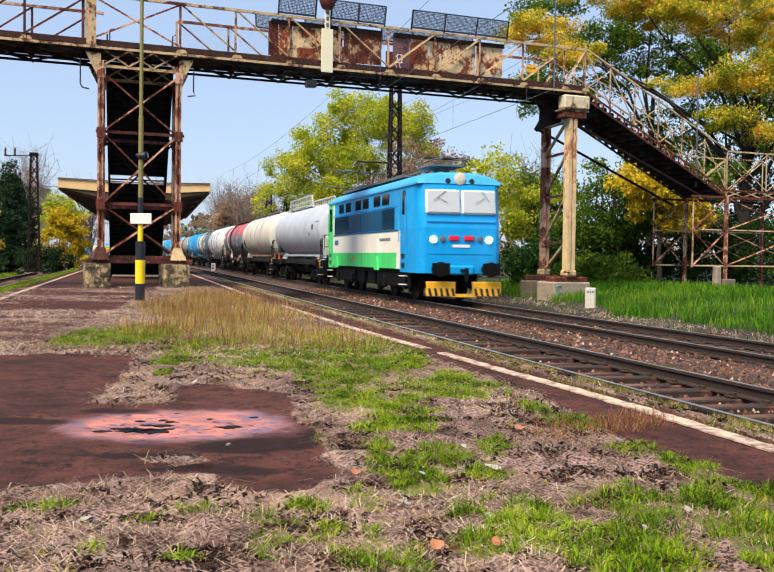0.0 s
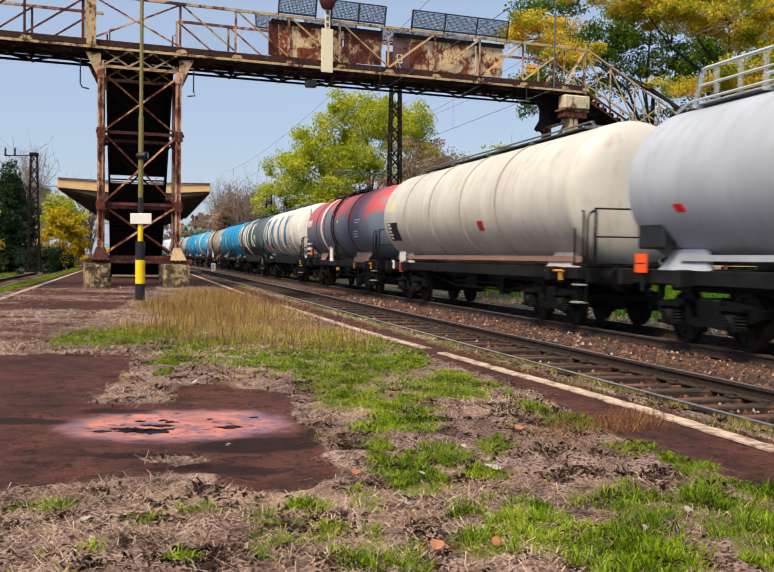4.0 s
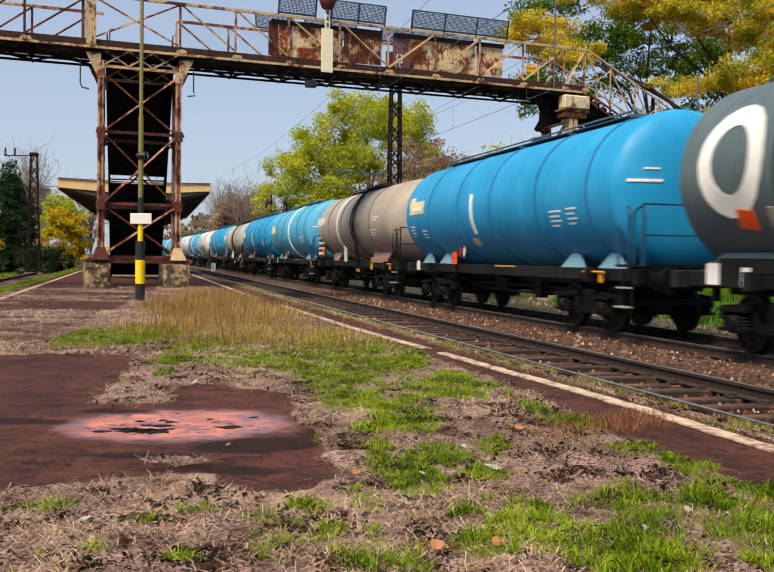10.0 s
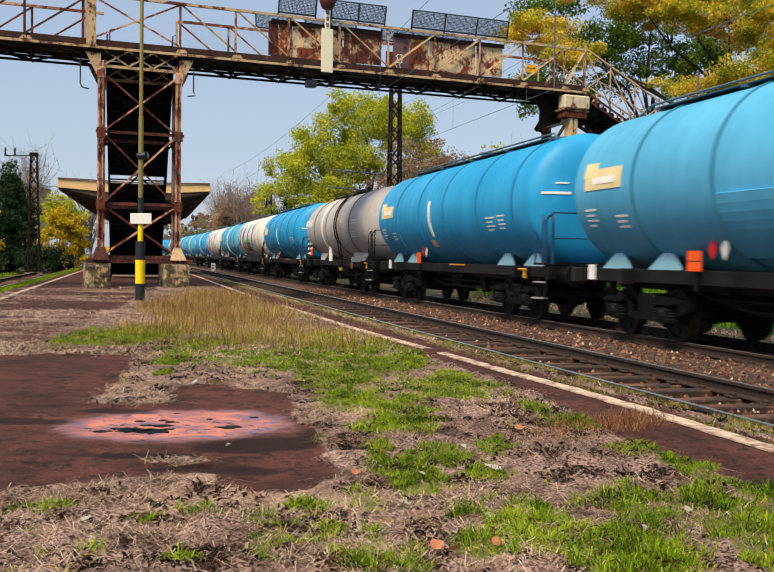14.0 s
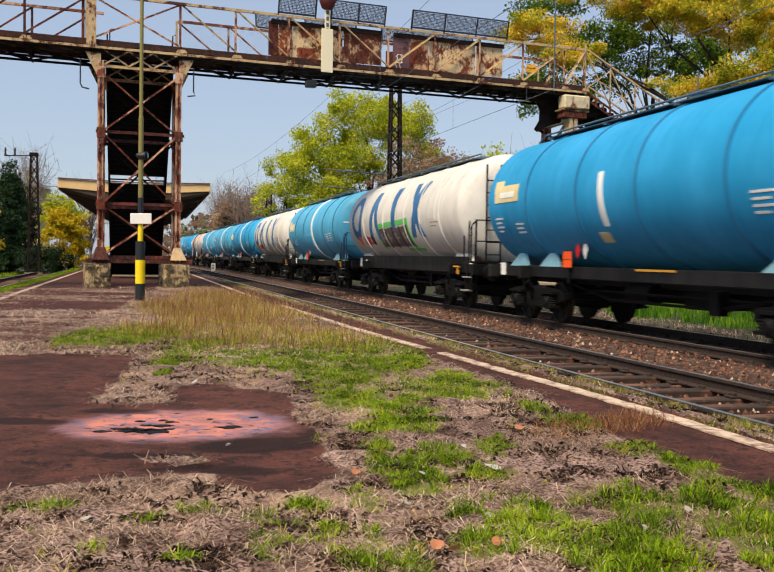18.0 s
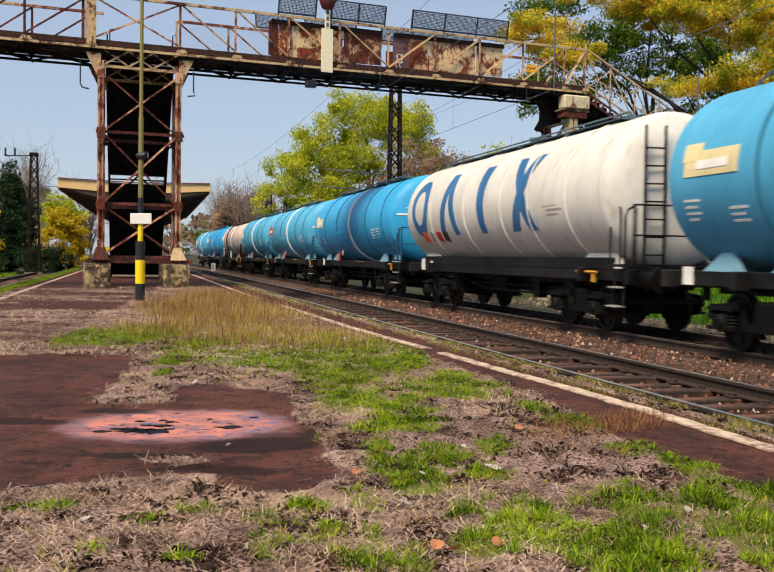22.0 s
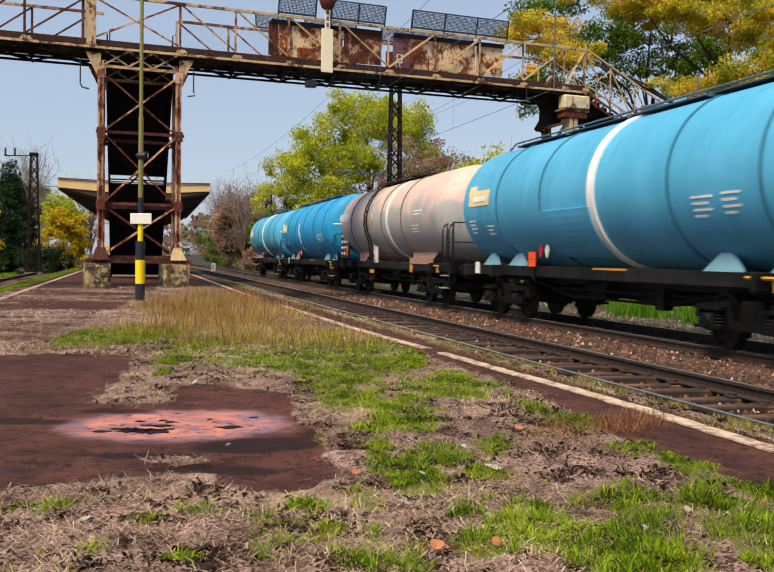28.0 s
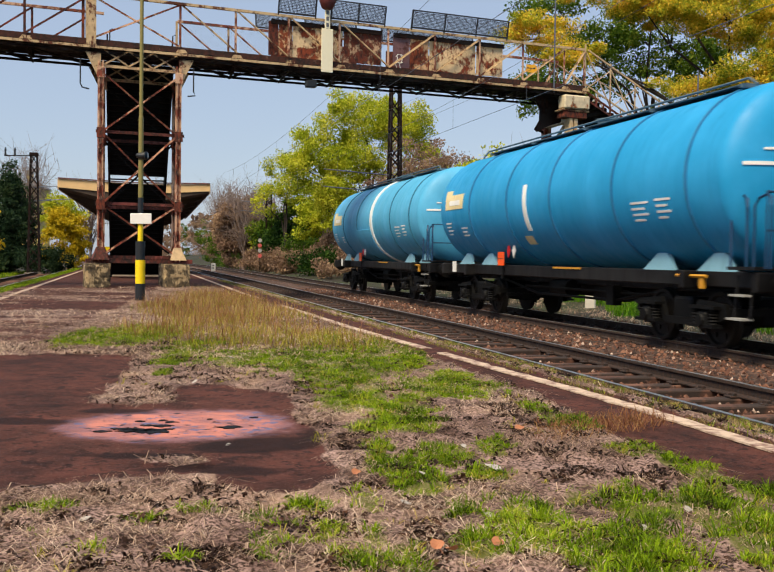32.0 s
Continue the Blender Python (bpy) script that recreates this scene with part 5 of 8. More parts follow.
lattice_mast(0.35, 60, -0.4, 12.5, 0.75, 0.5, "dark rusty lattice mast beside the far track", -4.2)
lattice_mast(-12.6, 108, 0.3, 8.5, 0.7, 0.5, "distant dark lattice mast beside the railway", -3)
lattice_mast(-26.0, 75, -0.4, 9.0, 0.85, 0.42, "dark lattice mast with a crossarm by the side track", 3)
lattice_mast(-31.5, 130, -0.4, 9.0, 0.8, 0.5, "distant dark lattice mast beyond the platform", 2)


def crossarm():
    t = thing("insulator_arm", "crossarm with two upright insulators on a mast", "insulator arm", pose(-26.6, 75, 8.5))
    part("bar", Geo().beam((-1.6, 0, 0), (0.4, 0, 0), 0.07), "steel_dark", t)
    for x in (-1.5, -0.8):
        part("insulator", Geo().lathe([(0, .04), (.1, .09), (.25, .05), (.4, .09), (.6, .04)], 8, (x, 0, 0), "z"), "black_paint", t)


crossarm()


def overhead(name, off, z, sag, s0, s1, step, r=0.007, drop=0.0):
    """A wire hung along a track, sagging between supports; drop: hangers down to the contact wire."""
    g = Geo()
    run = []
    a = s0
    while a < s1:
        pts = [line(a + step * k / 8, off, z - sag * (1 - (2 * k / 8 - 1) ** 2)) for k in range(9)]
        run += pts[:-1]
        if drop:
            for k in range(1, 8):
                g.tube([pts[k], pts[k] - Vector((0, 0, pts[k].z - drop))], 0.004, 3, cap=False)
        a += step
    g.tube(run, r, 4, cap=False)
    t = tagged(new(name, g.mesh(name, M["wire"])), "thin dark overhead line wire", "overhead wire", "overhead wires")
    return t


for off in (0.0, GAP, LEFT_TRACK):
    overhead("contact_wire", off, 5.55, 0.0, -40, 320, 50)
    overhead("messenger_wire", off, 6.9, 0.6, -40, 320, 50, 0.006, 5.55)
overhead("feeder_wire", GAP + 4.4, 10.6, 1.0, -40, 310, 50)
overhead("feeder_wire", GAP + 4.9, 9.6, 1.0, -40, 310, 50)


def canopy():
    """Butterfly roof of the platform shelter."""
    t = thing("platform_canopy", "ochre butterfly-roofed platform canopy on a central row of posts", "canopy", pose(-13.62, 55, PZ, 0, 0, 13))
    L, k = 40, 0.925
    g = Geo()
    prof = [(-4.25, 4.5), (-4.05, 4.55), (-1.6, 4.05), (0, 3.6), (1.6, 4.05), (4.05, 4.5), (4.25, 4.45), (4.25, 4.95), (0, 4.85), (-4.25, 5.0)]
    vs = [(x * k, y, z) for y in (0, L) for x, z in prof]
    n = len(prof)
    g.add(vs, [tuple(range(n)), tuple(range(2 * n - 1, n - 1, -1))] + [(i, i + n, (i + 1) % n + n, (i + 1) % n) for i in range(n)])
    part("roof", g, "roof_felt", t, "dark soffit")
    for s in (-1, 1):
        part("fascia", Geo().plate([(s * 3.98, 4.6), (s * 3.98, 5.02 - 0.04 * s), (0, 4.9), (0, 4.32)], 1, -0.06, 0.05), "canopy", t, "ochre fascia board")
        part("fascia", Geo().box((s * 3.97, L / 2, 4.75), (0.05, L, 0.5)), "canopy", t)
        part("gutter", Geo().beam((s * 3.98, -0.1, 5.05 - 0.04 * s), (0, -0.1, 4.95), 0.06), "steel_red", t)
        for i in range(6):
            part("rib", Geo().plate([(0, 3.0), (0, 3.6), (s * 3.7, 4.5), (s * 3.7, 4.35)], 1, 3 + i * 7, 0.2), "roof_felt", t)
    for i in range(6):
        part("post", Geo().box((0, 3.1 + i * 7, 1.6), (0.4, 0.4, 3.4), chamfer=0.03), "concrete", t)


canopy()


def shelter_wall():
    t = thing("graffiti_wall", "low pale wall with faded graffiti under the bridge stairs", "wall", BRIDGE @ pose(2.8, 16.5, PZ, 0, 0, -10))
    part("wall", Geo().box((0, 0, 0.5), (2.6, 0.2, 1.0), chamfer=0.02), "concrete", t)
    for k in range(3):
        part("graffiti", Geo().tube([(-0.8 + k * 0.7 + 0.2 * math.cos(a), -0.115, 0.5 + 0.25 * math.sin(a)) for a in np.linspace(0, 5, 8)], 0.04, 4), "white_paint", t)


shelter_wall()


def far_building():
    t = thing("distant_building", "yellow plastered building with a small roof turret", "building", pose(-86.8, 250, 0))
    part("wall", Geo().box((0, 0, 8.5), (5.4, 8, 17)), "plaster", t)
    part("roof", Geo().add([(-3.3, -4.6, 17), (3.3, -4.6, 17), (3.3, 4.6, 17), (-3.3, 4.6, 17), (-1, -1, 18.6), (1, -1, 18.6), (1, 1, 18.6), (-1, 1, 18.6)],
                           [(0, 1, 5, 4), (1, 2, 6, 5), (2, 3, 7, 6), (3, 0, 4, 7), (4, 5, 6, 7)]), "roof_grey", t)
    tw = part("turret", Geo().box((-0.8, 0, 19.4), (1.3, 1.3, 2.2)), "plaster", t)
    part("turret_roof", Geo().add([(-1.6, -0.8, 20.5), (0, -0.8, 20.5), (0, 0.8, 20.5), (-1.6, 0.8, 20.5), (-0.8, 0, 22.6)], [(0, 1, 4), (1, 2, 4), (2, 3, 4), (3, 0, 4)]), "roof_grey", tw)
    for k in range(2):
        part("window", Geo().box((-1.3 + 2.6 * k, -4.02, 14), (1.0, 0.1, 1.8)), "glass", t)


far_building()


# ---- the train ----
SPEED = (11.384689, 0.021985, -0.004581, -0.000482)


def gone(t):
    """Metres that the train has run after t seconds."""
    v, a, j, k = SPEED
    return v * t + a * t * t / 2 + j * t ** 3 / 6 + k * t ** 4 / 24


def on_track(s, half):
    """Pose of a vehicle whose middle is s metres along the far track, its pivots half metres from the middle."""
    a, b = line(s - half, GAP), line(s + half, GAP)
    f = (a - b).normalized()
    m = Matrix.Identity(4)
    m.col[0][:3], m.col[1][:3], m.col[2][:3] = f, (-f.y, f.x, 0), (0, 0, 1)
    m.translation = (a + b) / 2
    return m


RUNNING = []          # (thing, middle, half pivot distance)
WHEELSETS = []        # (wheelset, its place on the bogie, radius)


def wheel_mesh(r):
    g = Geo()
    for y in (-0.75, 0.75):
        s = 1 if y > 0 else -1
        prof = [(-0.07 * s, 0.1), (-0.07 * s, r + 0.028), (-0.04 * s, r + 0.02), (-0.03 * s, r), (0.065 * s, r - 0.006), (0.065 * s, r - 0.06), (0.03 * s, r - 0.09), (0.02 * s, 0.16), (0.08 * s, 0.14), (0.08 * s, 0.05)]
        g.lathe([(y + a, q) for a, q in prof], 28, axis="y")
        for k in range(6):
            a = k * math.pi / 3
            g.box((0.62 * r * math.cos(a), y + s * 0.03, 0.62 * r * math.sin(a)), (0.08, 0.03, 0.08))
    g.lathe([(-1.0, 0.06), (1.0, 0.06)], 12, axis="y")
    return g.mesh("wheelset", M["wheel"], True)


WHEEL, BIG_WHEEL = wheel_mesh(0.46), wheel_mesh(0.62)


def bogie_meshes():
    side = Geo()
    side.plate([(-1.45, 0.52), (-1.4, 0.72), (-0.6, 0.78), (-0.45, 0.46), (0.45, 0.46), (0.6, 0.78), (1.4, 0.72), (1.45, 0.52), (1.2, 0.42), (0.62, 0.6), (0.5, 0.34), (-0.5, 0.34), (-0.62, 0.6), (-1.2, 0.42)], 1, -1.02, 0.08)
    box = Geo().box((0, -1.06, 0.46), (0.3, 0.2, 0.3), chamfer=0.05)
    box.lathe([(-1.19, 0.1), (-1.16, 0.12)], 12, (0, 0, 0.46), "y")
    spring = Geo()
    for dx in (-0.24, 0.24):
        coil = [(0.38, 0.05)]
        for k in range(5):
            coil += [(0.4 + k * 0.05, 0.09), (0.425 + k * 0.05, 0.065)]
        spring.lathe(coil + [(0.66, 0.05)], 10, (dx, -1.06, 0), "z")
    spring.box((0, -1.06, 0.365), (0.72, 0.2, 0.05)).box((0, -1.06, 0.665), (0.72, 0.2, 0.05))
    bol = Geo().box((0, 0, 0.6), (0.6, 1.9, 0.4), chamfer=0.04).box((0, 0, 0.5), (2.5, 0.5, 0.3), chamfer=0.04).box((0, 0, 0.82), (0.7, 0.7, 0.18), chamfer=0.03).box((-1.35, 0, 0.6), (0.12, 1.9, 0.12)).box((1.35, 0, 0.6), (0.12, 1.9, 0.12))
    brake = Geo().box((0, -0.75, 0.4), (0.1, 0.12, 0.36), chamfer=0.02)
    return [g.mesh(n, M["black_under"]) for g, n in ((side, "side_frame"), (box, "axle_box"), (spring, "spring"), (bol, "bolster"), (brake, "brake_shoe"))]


SIDE, AXLE_BOX, SPRING, BOLSTER, BRAKE = bogie_meshes()


def bogie(parent, x, half=0.9, wheel=None, r=0.46):
    b = part("bogie", BOLSTER, "black_under", parent, at=pose(x, 0, 0))
    for turn in (0, 180):
        part("side_frame", SIDE, "black_under", b, at=pose(0, 0, r - 0.46, 0, 0, turn))
        for dx in (-half, half):
            part("axle_box", AXLE_BOX, "black_under", b, at=pose(dx, 0, r - 0.46, 0, 0, turn))
            part("spring", SPRING, "black_under", b, at=pose(dx, 0, r - 0.46, 0, 0, turn))
            part("brake_shoe", BRAKE, "black_under", b, at=pose(dx * 0.42, 0, 0, 0, 0, turn))
    for dx in (-half, half):
        w = part("wheelset", wheel or WHEEL, "wheel", b, at=pose(dx, 0, r))
        WHEELSETS.append((w, dx, r))
    return b


def buffers(parent, L, mat="black_under"):
    for sx in (-1, 1):
        for y in (-0.875, 0.875):
            x = sx * L / 2
            g = Geo().lathe([(x - sx * 0.62, 0.16), (x - sx * 0.3, 0.14), (x - sx * 0.29, 0.09), (x - sx * 0.06, 0.09), (x - sx * 0.05, 0.24), (x, 0.22), (x + sx * 0.012, 0.1)], 20, (0, y, 1.05), "x")
            part("buffer", g, mat, parent, "", True)
        g = Geo().beam((sx * (L / 2 - 0.5), 0, 1.02), (sx * (L / 2 - 0.05), 0, 0.98), 0.1).box((sx * (L / 2 - 0.02), 0, 0.9), (0.08, 0.12, 0.4))
        part("coupling", g, "black_under", parent)


def bent_rail(pts, r=0.022):
    return Geo().tube(pts, r, 6)


def tank_body(L, R, zc, dish=0.42):
    """A barrel with domed ends, dish metres deep."""
    half = L / 2
    prof = [(-half + dish * (1 - math.cos(a)), max(0.02, R * (math.sin(a) ** 0.72))) for a in np.linspace(0.02, math.pi / 2, 11)]
    return Geo().lathe(prof + [(-x, r) for x, r in reversed(prof)], 64, (0, 0, zc), "x")


def tank_ring(x, R, zc, w=0.07, h=0.03, n=56):
    return Geo().lathe([(x - w / 2, R - 0.01), (x - w / 2 + 0.01, R + h), (x + w / 2 - 0.01, R + h), (x + w / 2, R - 0.01)], n, (0, 0, zc), "x")


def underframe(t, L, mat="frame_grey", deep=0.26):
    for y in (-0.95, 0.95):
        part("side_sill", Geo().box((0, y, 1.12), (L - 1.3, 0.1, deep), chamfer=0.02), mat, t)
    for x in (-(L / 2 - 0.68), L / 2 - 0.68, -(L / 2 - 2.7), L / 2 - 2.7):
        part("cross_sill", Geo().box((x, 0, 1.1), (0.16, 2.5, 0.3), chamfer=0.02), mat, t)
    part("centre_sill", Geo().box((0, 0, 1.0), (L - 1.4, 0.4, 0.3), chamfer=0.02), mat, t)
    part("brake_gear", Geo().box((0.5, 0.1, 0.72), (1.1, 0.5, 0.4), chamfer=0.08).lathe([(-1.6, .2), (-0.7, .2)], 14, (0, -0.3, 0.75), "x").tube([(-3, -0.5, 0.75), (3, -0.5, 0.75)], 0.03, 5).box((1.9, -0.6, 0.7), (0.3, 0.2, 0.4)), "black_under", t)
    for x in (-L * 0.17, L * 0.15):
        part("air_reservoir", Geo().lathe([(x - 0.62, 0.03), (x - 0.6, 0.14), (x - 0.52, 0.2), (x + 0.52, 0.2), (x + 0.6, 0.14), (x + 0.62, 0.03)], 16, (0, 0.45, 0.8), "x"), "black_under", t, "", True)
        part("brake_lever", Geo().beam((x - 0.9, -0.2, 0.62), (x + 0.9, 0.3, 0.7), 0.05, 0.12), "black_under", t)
    # added near-black beam, darkens the bright gap below the sills
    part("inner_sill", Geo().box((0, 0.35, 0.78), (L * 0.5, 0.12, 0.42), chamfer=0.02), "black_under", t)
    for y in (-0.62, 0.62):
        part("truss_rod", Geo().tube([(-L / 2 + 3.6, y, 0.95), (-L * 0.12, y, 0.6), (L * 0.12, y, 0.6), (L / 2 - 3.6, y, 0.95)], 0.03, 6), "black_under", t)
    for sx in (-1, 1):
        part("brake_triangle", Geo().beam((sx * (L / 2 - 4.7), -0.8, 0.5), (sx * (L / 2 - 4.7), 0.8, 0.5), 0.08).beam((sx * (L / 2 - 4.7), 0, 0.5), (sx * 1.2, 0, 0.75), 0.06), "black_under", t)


def hazard(t, x, y=-1.08, z=1.62):
    part("hazard_plate", Geo().box((x, y, z), (0.42, 0.02, 0.34), chamfer=0.006), "orange_plate", t, "orange hazard plate")
    part("hazard_bar", Geo().box((x, y - 0.012, z), (0.4, 0.006, 0.014)), "black_paint", t)
    part("plate_stand", Geo().box((x, y + 0.04, z - 0.3), (0.06, 0.03, 0.4)), "frame_grey", t)


def diamond(t, x, mat, y=-1.1, z=1.6, r=0.22):
    part("danger_diamond", Geo().plate([(x - r * 0.8, z), (x, z - r * 1.25), (x + r * 0.8, z), (x, z + r * 1.25)], 1, y, 0.015), mat, t, "red diamond plate" if mat == "red_plate" else "white diamond plate")


def saddle(t, x, R, zc, mat, w0=0.5, w1=1.1):
    """A cradle plate between tank and sill, flaring downwards, on both sides."""
    for s in (-1, 1):
        zt = zc - R * 0.8
        yt = s * R * 0.62
        g = Geo().add([(x - w1 / 2, s * 1.0, 1.24), (x + w1 / 2, s * 1.0, 1.24), (x + w0 / 2, yt, zt), (x - w0 / 2, yt, zt),
                       (x - w1 / 2, s * 0.94, 1.24), (x + w1 / 2, s * 0.94, 1.24), (x + w0 / 2, yt - s * 0.08, zt), (x - w0 / 2, yt - s * 0.08, zt)],
                      [(0, 1, 2, 3), (7, 6, 5, 4), (0, 4, 5, 1), (1, 5, 6, 2), (2, 6, 7, 3), (3, 7, 4, 0)])
        part("saddle", g, mat, t)


def walkway(t, L, R, zc, mat="walk_grey", rail=False, x0=None, x1=None):
    a, b = (-L * 0.36, L * 0.42) if x0 is None else (x0, x1)
    z = zc + R + 0.02
    z -= 0.03
    for s in (-1, 1):
        part("walkway", Geo().box(((a + b) / 2, s * 0.4, z), (b - a, 0.32, 0.02)), mat, t, "grated roof walkway")
        part("walkway_edge", Geo().tube([(a - 0.5, s * 0.66, z - 0.1), (a - 0.2, s * 0.62, z + 0.05), (b + 0.2, s * 0.62, z + 0.05), (b + 0.5, s * 0.66, z - 0.1)], 0.022, 6), mat, t)
    for k in range(5):
        x = a + (b - a) * k / 4
        part("walkway_bracket", Geo().box((x, 0, z - 0.04), (0.05, 1.3, 0.06)), mat, t)
    part("manhole", Geo().lathe([(0, .3), (.16, .3), (.18, .33), (.22, .33), (.24, .1)], 20, ((a + b) / 2, 0, zc + R - 0.04), "z"), mat, t, "", True)
    if rail:
        for y in (-0.62, 0.62):
            part("walkway_rail", Geo().tube([(a, y, z), (a + 0.3, y, z + 0.55), (b - 0.3, y, z + 0.55), (b, y, z)], 0.032, 6), mat, t)
            part("walkway_rail", Geo().tube([(a + 0.15, y, z + 0.28), (b - 0.15, y, z + 0.28)], 0.022, 6), mat, t)
            for k in range(1, 12):
                x = a + (b - a) * k / 12
                part("rail_post", Geo().beam((x, y, z), (x, y, z + 0.55), 0.03), mat, t)


def end_platform(t, L, mat, front=True):
    """The brakeman's end: step, hoop rails and ladder beside the tank's end."""
    s = 1 if front else -1
    x = s * (L / 2 - 0.95)
    part("end_step", Geo().box((x, 0, 1.3), (0.7, 2.6, 0.05)), "frame_grey", t)
    for dx in (-0.28, 0.3):
        part("hoop_rail", bent_rail([(x + dx, -1.28, 1.3), (x + dx, -1.28, 2.2), (x + dx + 0.06, -1.25, 2.32), (x + dx + 0.2, -1.2, 2.38), (x + dx + 0.34, -1.25, 2.32), (x + dx + 0.4, -1.28, 2.2), (x + dx + 0.4, -1.28, 1.3)]), mat, t)
    part("end_rail", bent_rail([(x + s * 0.55, -1.25, 1.3), (x + s * 0.55, -1.25, 2.4), (x + s * 0.55, 1.25, 2.4), (x + s * 0.55, 1.25, 1.3)]), mat, t)
    part("end_rail", bent_rail([(x + s * 0.55, -1.25, 1.85), (x + s * 0.55, 1.25, 1.85)], 0.018), mat, t)
    part("footstep", Geo().box((x, -1.3, 0.55), (0.4, 0.2, 0.03)), "step_grey", t)
    part("footstep", Geo().box((x, -1.28, 0.9), (0.4, 0.16, 0.03)), "step_grey", t)
    for dx in (-0.2, 0.2):
        part("step_hanger", Geo().beam((x + dx, -1.25, 0.55), (x + dx, -1.2, 1.2), 0.03), "frame_grey", t)
    part("handbrake_rail", Geo().tube([(x - 2.1, -1.12, 1.16), (x - 1.2, -1.12, 1.16)], 0.03, 5).box((x - 1.9, -1.1, 1.06), (0.16, 0.05, 0.22)).box((x - 1.35, -1.1, 1.06), (0.12, 0.05, 0.2)), "amber", t, "amber handbrake rail")


def marks(t, x, a, R, zc, rows=3, mat="white_mark", w=0.45, gap=0.11):
    """Lettering too small to read: short bars."""
    for k in range(rows):
        ww = w * (1.0, 0.75, 0.9, 0.6)[k % 4]
        g = Geo().skin([(x - w / 2, a - k * 4), (x - w / 2 + ww, a - k * 4), (x - w / 2 + ww, a - k * 4 + 1.5), (x - w / 2, a - k * 4 + 1.5)], R, zc, 2)
        part("stencil_bar", g, mat, t)


def base_wagon(name, label, L, tank_mat, R, zc, tl, rings, ring_mat=None, dish=0.42, group="tank wagons of the freight train"):
    t = thing(name, label, "tank wagon", None, group)
    part("tank", tank_body(tl, R, zc, dish), tank_mat, t, "", True)
    for x in rings:
        part("tank_band", tank_ring(x, R, zc), ring_mat or tank_mat, t, "", True)
    underframe(t, L)
    buffers(t, L)
    for x in (L / 2 - 3.15, -(L / 2 - 3.15)):
        bogie(t, x)
    return t


def blue_wagon(L, mat, full_ring, label_mat, look_label):
    R, zc, tl = 1.5, 2.74, L - 1.75
    t = base_wagon("tank_wagon", look_label, L, mat, R, zc, tl, [tl * f for f in (-0.305, -0.125, 0.045, 0.238, 0.411)], mat + "_ring")
    for x in (-tl / 2 + 1.2, -tl / 2 + 3.0, tl / 2 - 3.0, tl / 2 - 1.2):
        saddle(t, x, R, zc, "blue_saddle", 0.3, 1.1)
    walkway(t, tl, R, zc)
    end_platform(t, L, "hoop_blue")
    if full_ring:
        part("white_band", Geo().lathe([(tl * 0.045 - 0.13, R + 0.002), (tl * 0.045 - 0.13, R + 0.045), (tl * 0.045 + 0.13, R + 0.045), (tl * 0.045 + 0.13, R + 0.002)], 56, (0, 0, zc), "x"), "white_mark", t, "broad white band", True)
        part("drip_sheet", Geo().skin([(-tl * 0.12, -55), (tl * 0.04, -55), (tl * 0.04, -12), (-tl * 0.12, -12)], R, zc, 8, lift=0.07), mat, t, "lifted cladding sheet")
    else:
        part("white_stripe", Geo().skin([(-tl * 0.057, -28), (-tl * 0.057 + 0.2, -28), (-tl * 0.057 + 0.2, 12), (-tl * 0.057, 12)], R, zc, 14, lift=0.012), "white_mark", t, "upright white stripe")
        part("small_plate", Geo().skin([(-tl * 0.085, -42), (-tl * 0.055, -42), (-tl * 0.055, -33), (-tl * 0.085, -33)], R, zc, 3), "cream_mark", t)
    x = -tl / 2 + 0.85
    part("placard", Geo().skin([(x, -1), (x + 1.45, -1), (x + 1.45, 14), (x, 14)], R, zc, 6, lift=0.012), label_mat, t, "sun-bleached placard with a plain emblem")
    part("placard_flag", Geo().skin([(x - 0.05, 8), (x + 0.45, 8), (x + 0.45, 19), (x - 0.05, 19)], R, zc, 5, lift=0.016), label_mat, t)
    part("placard_bars", Geo().skin([(x + 0.35, 3), (x + 1.2, 3), (x + 1.2, 8), (x + 0.35, 8)], R, zc, 4, lift=0.02), "white_mark", t)
    marks(t, -tl / 2 + 1.0, -16, R, zc, 4)
    marks(t, -tl / 2 + 2.2, -22, R, zc, 3)
    marks(t, tl / 2 - 2.9, -14, R, zc, 4, w=0.6)
    marks(t, tl / 2 - 2.1, -13, R, zc, 4, w=0.5)
    # two lines of lettering on the domed front end
    for zz, y0, y1, hh in ((0.12, -1.25, -0.6, 0.055), (0.34, -0.95, -0.65, 0.035)):
        dome = [(tl / 2 + 0.006 - 0.42 * (1 - math.cos(math.asin(min(1.0, (math.hypot(y, zz) / R) ** 1.389)))), y) for y in np.linspace(y0, y1, 9)]
        g = Geo()
        for (xa, ya), (xb, yb) in zip(dome, dome[1:]):
            g.beam((xa, ya, zc + zz), (xb, yb, zc + zz), 0.02, hh)
        part("end_lettering", g, "white_mark", t)
    hazard(t, -L / 2 + 5.0, z=1.4)
    diamond(t, -L / 2 + 5.55, "red_plate", z=1.6, r=0.15)
    diamond(t, -L / 2 + 5.9, "white_mark", z=1.6, r=0.15)
    part("white_tag", Geo().box((-L / 2 + 1.1, -1.02, 1.16), (0.3, 0.02, 0.3)), "white_mark", t)
    part("yellow_line", Geo().box((0.5, -1.01, 1.22), (1.4, 0.02, 0.04)), "amber", t)
    return t


